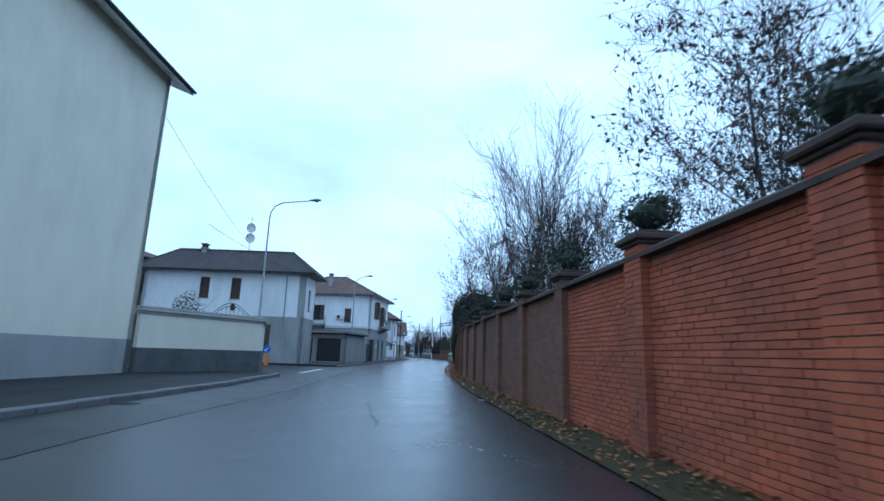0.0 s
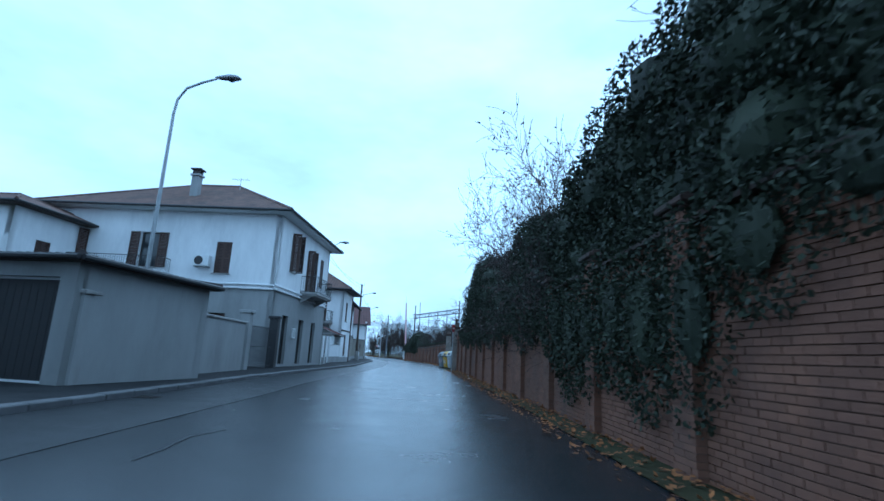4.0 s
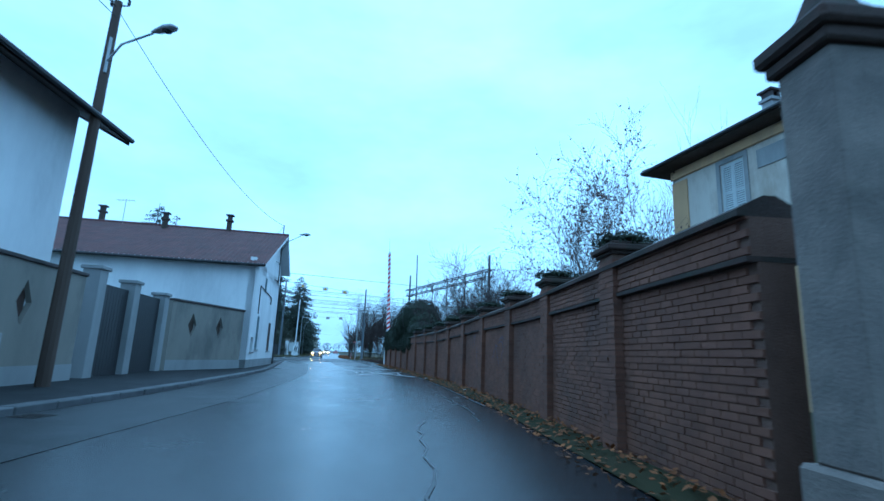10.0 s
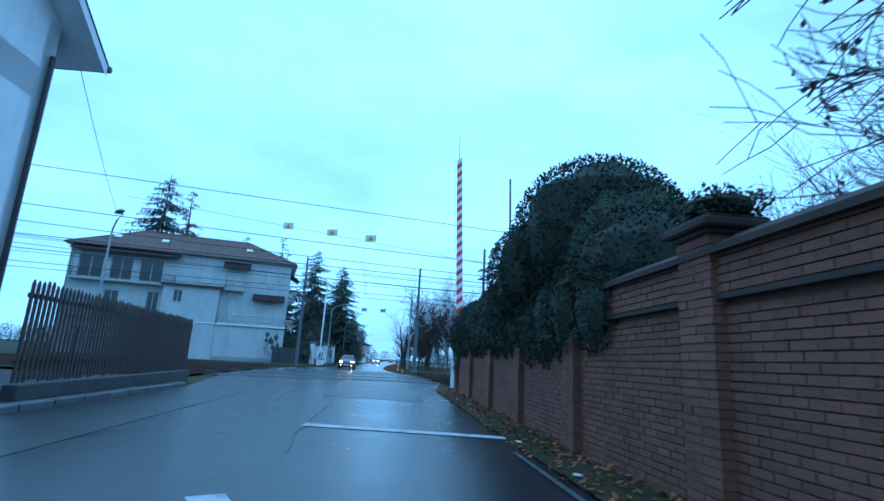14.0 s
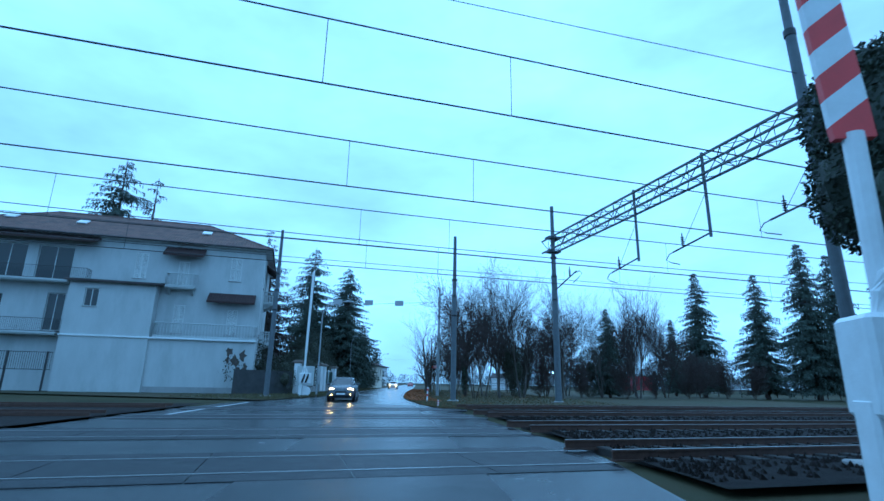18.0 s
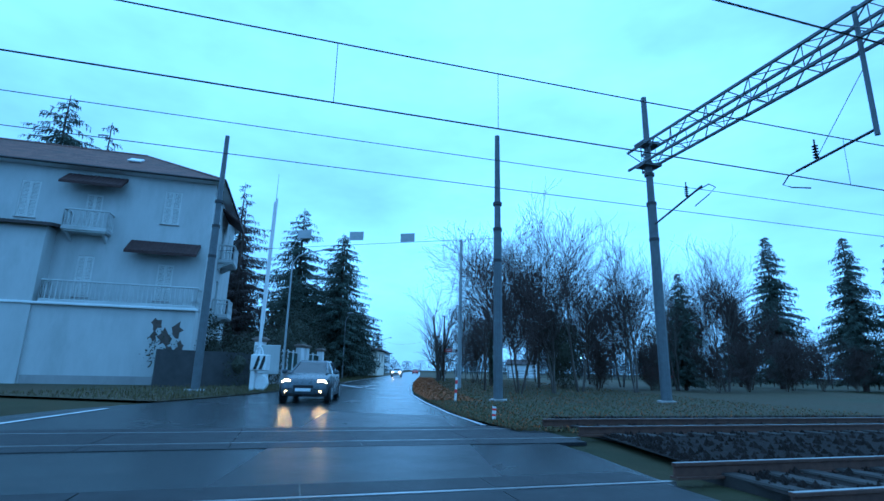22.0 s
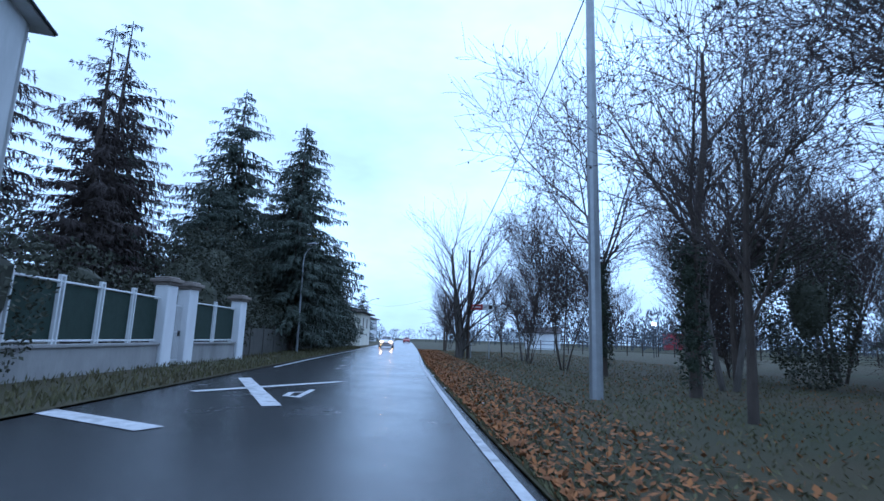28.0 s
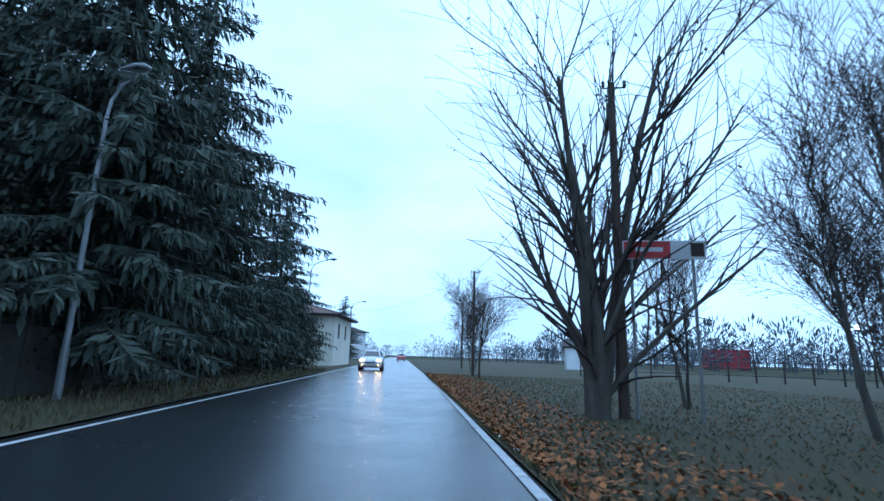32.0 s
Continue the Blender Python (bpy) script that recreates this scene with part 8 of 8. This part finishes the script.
# signs and posts on the right verge
t = thing("direction_sign", Matrix.Translation((-24.3, 162.6, 0)), "red and white direction sign board on two posts", "road sign")
for dx in (0.12, 1.35):
    bm = bmesh.new()
    tube(bm, [(dx, 0, -0.1), (dx, 0, 3.75)], 0.035, 8)
    part("post", bm, METAL_GREY, t)
bm = bmesh.new()
box(bm, -0.05, 1.6, -0.07, -0.04, 3.28, 3.68, 0.01)
b = part("board", bm, WHITE_PAINT, t)
bm = bmesh.new()
box(bm, -0.03, 0.9, -0.08, -0.071, 3.3, 3.66)
part("red_field", bm, RED_PAINT, b)
bm = bmesh.new()
box(bm, 0.2, 0.75, -0.086, -0.081, 3.44, 3.53)
part("text_bar", bm, WHITE_PAINT, b)
bm = bmesh.new()
box(bm, 1.3, 1.56, -0.08, -0.071, 3.34, 3.62)
part("emblem", bm, WOOD_DARK, b)


def delineator(x, y, h=0.95):
    t = thing("delineator_post", Matrix.Translation((x, y, 0)) @ Matrix.Rotation(0.05, 4, "Y"), "white roadside marker post with red band", "marker post", "marker posts")
    bm = bmesh.new()
    tube(bm, [(0, 0, -0.1), (0, 0, h)], 0.05, 8)
    part("post", bm, WHITE_PAINT, t)
    for z in (0.37 * h, 0.74 * h):
        bm = bmesh.new()
        tube(bm, [(0, 0, z), (0, 0, z + 0.15 * h)], 0.053, 8)
        part("red_band", bm, RED_PAINT, t)


delineator(-16.6, 124.4)
delineator(-14.4, 117.0, 0.36)
# distant houses and sheds
def shed(name, label, a, b, depth, h, mat, tile):
    hh, f = house(name, label, a, b, depth, h, rise=0.9, kind="gx", walls=(mat, mat), tile=tile, over=0.3)
    return hh


house("far_house", "pale two-storey house far along the road", (-43.5, 197), (-45.3, 207), 9, 4.6, front=[(2, 3, 2.6, 4.0, "shut"), (6, 7, 2.6, 4.0, "shut")], end0=[(2, 3, 2.6, 4.0, "shut")], rise=1.4, kind="hip", walls=(PLASTER_CREAM, PLASTER_GREY), tile=TILE)
house("far_house", "distant low house where the road bends", (-70, 268), (-66, 280), 12, 6.5, front=[(3, 4, 3.6, 5.2, "shut")], end0=[(3, 4, 3.6, 5.2, "shut"), (7, 8, 3.6, 5.2, "shut")], rise=2.2, kind="hip", walls=(PLASTER_WHITE, PLASTER_GREY), tile=TILE_DARK)
shed("small_shed", "small pale shed across the meadow", (-20.9, 219.5), (-14.9, 219.0), 5, 2.8, PLASTER_WHITE, TILE_DARK)
t = thing("red_container", Matrix.Translation((27, 298, 0)) @ Matrix.Scale(2.0, 4), "dark red storage container across the meadow", "container")
bm = bmesh.new()
box(bm, -2.6, 2.6, -1.1, 1.1, 0.1, 2.6, 0.04)
part("body", bm, material("dark_red_steel", (0.28, 0.03, 0.04), 0.6, (0.2, 0.025, 0.03), 2, 40, 0.1, 0.7), t)
bm = bmesh.new()
for k in (-2.3, 2.3):
    box(bm, k - 0.15, k + 0.15, -1.0, 1.0, -0.1, 0.1)
part("skid", bm, METAL_DARK, t)
t = thing("meadow_fence", Matrix.Identity(4), "low dark fence along the far meadow edge", "fence")
for k in range(40):
    x, y = -22 + 1.6 * k, 192 - 0.35 * k
    bm = bmesh.new()
    box(bm, x - 0.05, x + 0.05, y - 0.05, y + 0.05, -0.1, 1.5)
    part("post", bm, WOOD_DARK, t)
for z in (0.5, 1.0, 1.4):
    bm = bmesh.new()
    tube(bm, [(-22, 192, z), (42, 178, z)], 0.03, 4)
    part("wire", bm, METAL_DARK, t)
for x, y in ((-7.5, 184), (-6.8, 186)):
    t = thing("yard_lamp", Matrix.Translation((x, y, 0)), "lit white lamp on a short post across the meadow", "lamp", "yard lamps")
    bm = bmesh.new()
    tube(bm, [(0, 0, -0.1), (0, 0, 3.4)], 0.04, 6)
    part("post", bm, METAL_DARK, t)
    bm = bmesh.new()
    bmesh.ops.create_uvsphere(bm, u_segments=10, v_segments=6, radius=0.14, matrix=Matrix.Translation((0, 0, 3.5)))
    part("bulb", bm, glowing("lamp_glow", (0.9, 0.95, 1.0), 12), t)
# litter
rng = random.Random(91)
for k in range(26):
    y = rng.choice([rng.uniform(-40, 28), rng.uniform(44, 92), rng.uniform(126, 160)])
    x = rx(y) + ROAD_R(y) + rng.uniform(-0.1, 0.5)
    bm = bmesh.new()
    box(bm, -0.05, 0.05, -0.035, 0.035, 0, 0.025, 0.006)
    t = part("litter_scrap", bm, WHITE_PAINT)
    t.matrix_world = Matrix.Translation((x, y, 0.035)) @ Matrix.Rotation(rng.uniform(0, 6), 4, "Z")
    tagged(t, "small pale scrap of litter at the road's edge", "litter", "litter scraps")


# ---- cars with their headlights on ----
def car(x, y, turn, paint, label, lights=True, tail=False):
    """A hatchback whose nose points to -y."""
    t = thing("car", Matrix.Translation((x, y, 0.0)) @ Matrix.Rotation(turn, 4, "Z"), label, "car", "cars on the road")
    # lower body: sections along its length (y, half width, underside, shoulder)
    bm = bmesh.new()
    rings = []
    for py, w, zb, zt in ((-2.0, 0.5, 0.34, 0.6), (-1.93, 0.7, 0.26, 0.74), (-1.72, 0.79, 0.22, 0.83), (-1.35, 0.83, 0.2, 0.91), (-0.95, 0.85, 0.2, 0.99), (0.0, 0.86, 0.2, 1.0), (1.0, 0.86, 0.2, 1.02), (1.6, 0.83, 0.22, 1.04), (1.85, 0.77, 0.26, 1.0), (1.97, 0.6, 0.36, 0.82)):
        half = [(w * 0.55, zb), (w * 0.93, zb + 0.03), (w, zb + 0.16), (w * 1.01, zb + 0.55 * (zt - zb)), (w * 0.98, zt - 0.08), (w * 0.9, zt - 0.015), (w * 0.5, zt + 0.025)]
        rings.append([bm.verts.new((px, py, pz)) for px, pz in half] + [bm.verts.new((-px, py, pz)) for px, pz in half[::-1]])
    for a, b in zip(rings, rings[1:]):
        for k in range(14):
            bm.faces.new((a[k], a[(k + 1) % 14], b[(k + 1) % 14], b[k]))
    bm.faces.new(rings[0])
    bm.faces.new(rings[-1][::-1])
    bmesh.ops.recalc_face_normals(bm, faces=list(bm.faces))
    part("body", bm, paint, t, smooth=True)
    # glasshouse, roof and pillars
    low = [(-0.66, -0.98), (0.66, -0.98), (0.78, -0.55), (0.79, 0.45), (0.76, 1.35), (0.64, 1.82), (-0.64, 1.82), (-0.76, 1.35), (-0.79, 0.45), (-0.78, -0.55)]
    top = [(-0.5, -0.2), (0.5, -0.2), (0.59, -0.08), (0.61, 0.5), (0.59, 1.12), (0.5, 1.42), (-0.5, 1.42), (-0.59, 1.12), (-0.61, 0.5), (-0.59, -0.08)]
    lo3, hi3 = [Vector((*p, 0.985)) for p in low], [Vector((*p, 1.4)) for p in top]
    names = ("windscreen", "side_window", "side_window", "side_window", "side_window", "rear_window", "side_window", "side_window", "side_window", "side_window")
    for k in range(10):
        bm = bmesh.new()
        quad(bm, lo3[k], lo3[(k + 1) % 10], hi3[(k + 1) % 10], hi3[k])
        part(names[k], bm, GLASS_DARK, t)
    bm = bmesh.new()
    edge = [bm.verts.new(p + Vector((0, 0, -0.012))) for p in hi3]
    mid = [bm.verts.new((p.x * 0.86, 0.6 + (p.y - 0.6) * 0.88, 1.47)) for p in hi3]
    for k in range(10):
        bm.faces.new((edge[k], edge[(k + 1) % 10], mid[(k + 1) % 10], mid[k]))
    bm.faces.new(mid)
    part("roof_panel", bm, paint, t, smooth=True)
    for k in (0, 1, 3, 5, 6, 8):
        bm = bmesh.new()
        tube(bm, [lo3[k], hi3[k]], 0.045 if k in (0, 1) else 0.06, 6)
        part("pillar", bm, paint if k not in (3, 8) else BLACK_PAINT, t)
    for sx in (-1, 1):
        bm = bmesh.new()
        box(bm, sx * 0.93 - 0.1, sx * 0.93 + 0.1, -0.72, -0.58, 0.98, 1.13, 0.04)
        part("mirror", bm, paint, t)
        for yy in (0.28, 1.2):
            bm = bmesh.new()
            box(bm, sx * 0.87 - 0.015, sx * 0.87 + 0.015, yy, yy + 0.16, 0.84, 0.87, 0.008)
            part("door_handle", bm, paint, t)
        bm = bmesh.new()
        for yy in (-0.62, 0.46, 1.3):
            box(bm, sx * 0.868 - 0.006, sx * 0.868 + 0.006, yy, yy + 0.012, 0.38, 0.9)
        box(bm, sx * 0.866 - 0.012, sx * 0.866 + 0.012, -0.9, 0.92, 0.24, 0.32)
        part("side_trim", bm, BLACK_PAINT, t)
        bm = bmesh.new()
        bmesh.ops.create_uvsphere(bm, u_segments=14, v_segments=8, radius=0.13, matrix=Matrix.Translation((sx * 0.58, -1.83, 0.7)) @ Matrix.Rotation(sx * 0.45, 4, "Z") @ Matrix.Diagonal((1.5, 0.7, 0.75, 1)))
        part("headlight", bm, glowing("headlight_glow", (1.0, 0.45, 0.09), 130) if lights else GLASS_DARK, t, "lit headlight" if lights else "", smooth=True)
        if lights:
            bm = bmesh.new()
            lathe(bm, [(0.06, 0), (0.06, 0.02)], 12, Matrix.Translation((sx * 0.56, -1.96, 0.38)) @ Matrix.Rotation(math.pi / 2, 4, "X"))
            part("fog_light", bm, glowing("fog_glow", (1.0, 0.5, 0.12), 25), t)
        bm = bmesh.new()
        box(bm, sx * 0.66 - 0.1, sx * 0.66 + 0.1, 1.84, 1.93, 0.72, 1.0, 0.03)
        part("tail_light", bm, glowing("tail_glow", (1.0, 0.05, 0.03), 6) if tail else RED_PAINT, t)
        for yy in (-1.25, 1.25):
            bm = bmesh.new()
            lathe(bm, [(0.375, -0.02), (0.375, 0.012)], 24, Matrix.Translation((sx * 0.848, yy, 0.33)) @ Matrix.Rotation(math.pi / 2, 4, "Y"))
            part("wheel_arch", bm, BLACK_PAINT, t)
            bm = bmesh.new()
            lathe(bm, [(0.2, -0.11), (0.28, -0.11), (0.315, -0.07), (0.315, 0.07), (0.28, 0.11), (0.2, 0.11)], 24, Matrix.Translation((sx * 0.78, yy, 0.315)) @ Matrix.Rotation(math.pi / 2, 4, "Y"))
            w = part("wheel", bm, RUBBER, t)
            bm = bmesh.new()
            lathe(bm, [(0.205, 0), (0.205, 0.025), (0.18, 0.012), (0.06, 0.02)], 20, Matrix.Translation((sx * 0.885, yy, 0.315)) @ Matrix.Rotation(sx * math.pi / 2, 4, "Y"))
            for k in range(6):
                box(bm, -0.018, 0.018, 0.05, 0.19, 0.01, 0.032, m=Matrix.Translation((sx * 0.885, yy, 0.315)) @ Matrix.Rotation(sx * math.pi / 2, 4, "Y") @ Matrix.Rotation(k * math.tau / 6, 4, "Z"))
            part("rim", bm, METAL_GREY, w)
    bm = bmesh.new()
    box(bm, -0.34, 0.34, -2.02, -1.96, 0.52, 0.62, 0.015)
    part("grille", bm, BLACK_PAINT, t)
    bm = bmesh.new()
    box(bm, -0.62, 0.62, -1.985, -1.9, 0.3, 0.42, 0.02)
    part("lower_grille", bm, BLACK_PAINT, t)
    bm = bmesh.new()
    box(bm, -0.26, 0.26, -2.035, -2.0, 0.41, 0.51)
    part("number_plate", bm, WHITE_PAINT, t)
    return t


SILVER = material("grey_car_paint", (0.1, 0.11, 0.125), 0.28, (0.085, 0.095, 0.105), 3, 60, 0, 0.3, metal=0.4)
CAR_WHITE = material("white_car_paint", (0.7, 0.71, 0.72), 0.3, (0.66, 0.67, 0.68), 3, 60, 0, 0.3)
CAR_DARK = material("dark_car_paint", (0.03, 0.035, 0.045), 0.3, (0.025, 0.03, 0.04), 3, 60, 0, 0.3)
CAR_RED = material("red_car_paint", (0.3, 0.03, 0.03), 0.3, (0.26, 0.03, 0.03), 3, 60, 0, 0.3)
car(-21.8, 122.5, 0.28, SILVER, "grey hatchback with lit headlights on the road at the crossing")
car(-37.7, 190, 0.23, CAR_WHITE, "white car with lit headlights far along the road")
car(-52.2, 262, 0.23, CAR_RED, "red car with lit tail lights far along the road", False, True)
car(-46.8, 205, 0.23, CAR_DARK, "dark car parked by the far house", False)
car(-9.6, 28.6, 1.35, material("dark_teal_paint", (0.03, 0.07, 0.09), 0.3, (0.025, 0.06, 0.08), 2, 40, 0, 0.4), "dark teal car parked in the yard", False)

# ---- scrawls on the brick wall, drains, cracks in the asphalt ----
SCRAWL_BLUE = material("faded_blue_spray", (0.07, 0.09, 0.16), 0.8, (0.06, 0.08, 0.15), 6, 60, 0.1, 0.8)
SCRAWL_RED = material("faded_red_spray", (0.26, 0.07, 0.07), 0.8, (0.25, 0.06, 0.06), 6, 60, 0.1, 0.8)
SCRAWL_PALE = material("faded_pale_spray", (0.085, 0.066, 0.064), 0.8, (0.065, 0.05, 0.05), 6, 60, 0.1, 0.8)


def scrawl(y0, z0, size, mat, seed, strokes=6):
    """Sprayed strokes on the wall's face, too worn to read."""
    rng = random.Random(seed)
    bm = bmesh.new()
    for k in range(strokes):
        u, z = k * size * 0.55, z0 + rng.uniform(-0.1, 0.1)
        a = rng.uniform(0, 6)
        pts = []
        for i in range(9):
            a += rng.uniform(-0.9, 0.9)
            pts.append((u, z))
            u += math.cos(a) * size * 0.16
            z += math.sin(a) * size * 0.2
        for (ua, za), (ub, zb) in zip(pts, pts[1:]):
            d = Vector((ub - ua, zb - za))
            n = Vector((-d.y, d.x)).normalized() * 0.01
            f = []
            for uu, zz in ((ua - n.x, za - n.y), (ub - n.x, zb - n.y), (ub + n.x, zb + n.y), (ua + n.x, za + n.y)):
                f.append((wall_x(y0 + uu) - 0.012, y0 + uu, zz))
            quad(bm, *f)
    bmesh.ops.remove_doubles(bm, verts=list(bm.verts), dist=0.0005)
    return tagged(part("graffiti", bm, mat), "faded sprayed scrawl on the brick wall", "graffiti", "wall scrawls")


scrawl(-20.5, 1.55, 0.55, SCRAWL_RED, 4, 4)
scrawl(-41.0, 1.7, 0.5, SCRAWL_RED, 8, 5)
scrawl(53.2, 1.6, 0.6, SCRAWL_BLUE, 5)
scrawl(57.3, 1.5, 0.55, SCRAWL_BLUE, 6, 4)
scrawl(65.2, 1.55, 0.5, SCRAWL_PALE, 7)
scrawl(69.6, 1.45, 0.7, SCRAWL_BLUE, 9, 4)
scrawl(23.2, 1.35, 0.45, SCRAWL_PALE, 10, 4)

IRON = material("worn_cast_iron", (0.05, 0.045, 0.042), 0.55, (0.03, 0.027, 0.026), 12, 80, 0.4, 0.8, metal=0.6)
for y in (-46.0, -6.0, 24.0, 47.0, 70.0):
    p = at_road(ROAD_L(y) + 0.3, y)
    t = thing("gully_grate", Matrix.Translation((p.x, p.y, 0.01)), "square iron gully grate at the kerb", "drain", "gully grates")
    bm = bmesh.new()
    for a, b, c, d in ((-0.22, 0.22, -0.22, -0.18), (-0.22, 0.22, 0.18, 0.22), (-0.22, -0.18, -0.18, 0.18), (0.18, 0.22, -0.18, 0.18)):
        box(bm, a, b, c, d, -0.02, 0.006)
    part("frame", bm, IRON, t)
    for i in range(6):
        bm = bmesh.new()
        box(bm, -0.18, 0.18, -0.165 + 0.06 * i, -0.135 + 0.06 * i, -0.02, 0.004)
        part("bar", bm, IRON, t)

# sealed cracks
SEAL = material("bitumen_seal", (0.018, 0.018, 0.02), 0.35, (0.025, 0.025, 0.027), 6, 60, 0.2, 0.6)
rng = random.Random(19)
bm = bmesh.new()
for _ in range(24):
    y = rng.uniform(-54, 88)
    off = rng.uniform(ROAD_L(y) + 0.8, ROAD_R(y) - 0.5)
    across = rng.random() < 0.4
    pts = []
    for i in range(rng.randint(6, 14)):
        pts.append(at_road(off, y))
        if across:
            off += rng.uniform(0.15, 0.4)
            y += rng.uniform(-0.15, 0.15)
        else:
            y += rng.uniform(0.3, 0.7)
            off += rng.uniform(-0.1, 0.1)
        if off > ROAD_R(y) - 0.3:
            break
    for p, q in zip(pts, pts[1:]):
        d = (q - p).normalized()
        n = Vector((-d.y, d.x, 0)) * rng.uniform(0.008, 0.022)
        quad(bm, *[(v.x, v.y, 0.0095) for v in (p - n, q - n, q + n, p + n)])
tagged(part("road_cracks", bm, SEAL), "dark sealed cracks in the asphalt", "road", kind="structure")

# ---- single bricks in the stretches of wall that are passed closest ----
BRICK_MESH = bpy.data.meshes.new("brick")
BRICK_MESH.from_pydata([(x, y, z) for z in (0, 0.068) for x, y in ((0, 0), (0.248, 0), (0.248, -0.03), (0, -0.03))], [],
                       [(1, 0, 4, 5), (4, 7, 6, 5), (0, 1, 2, 3), (2, 1, 5, 6), (0, 3, 7, 4)])
BRICK_MESH.materials.append(BRICK)
for owner, m in SINGLE:
    o = new("brick", BRICK_MESH)
    o.parent = owner
    o.matrix_world = m
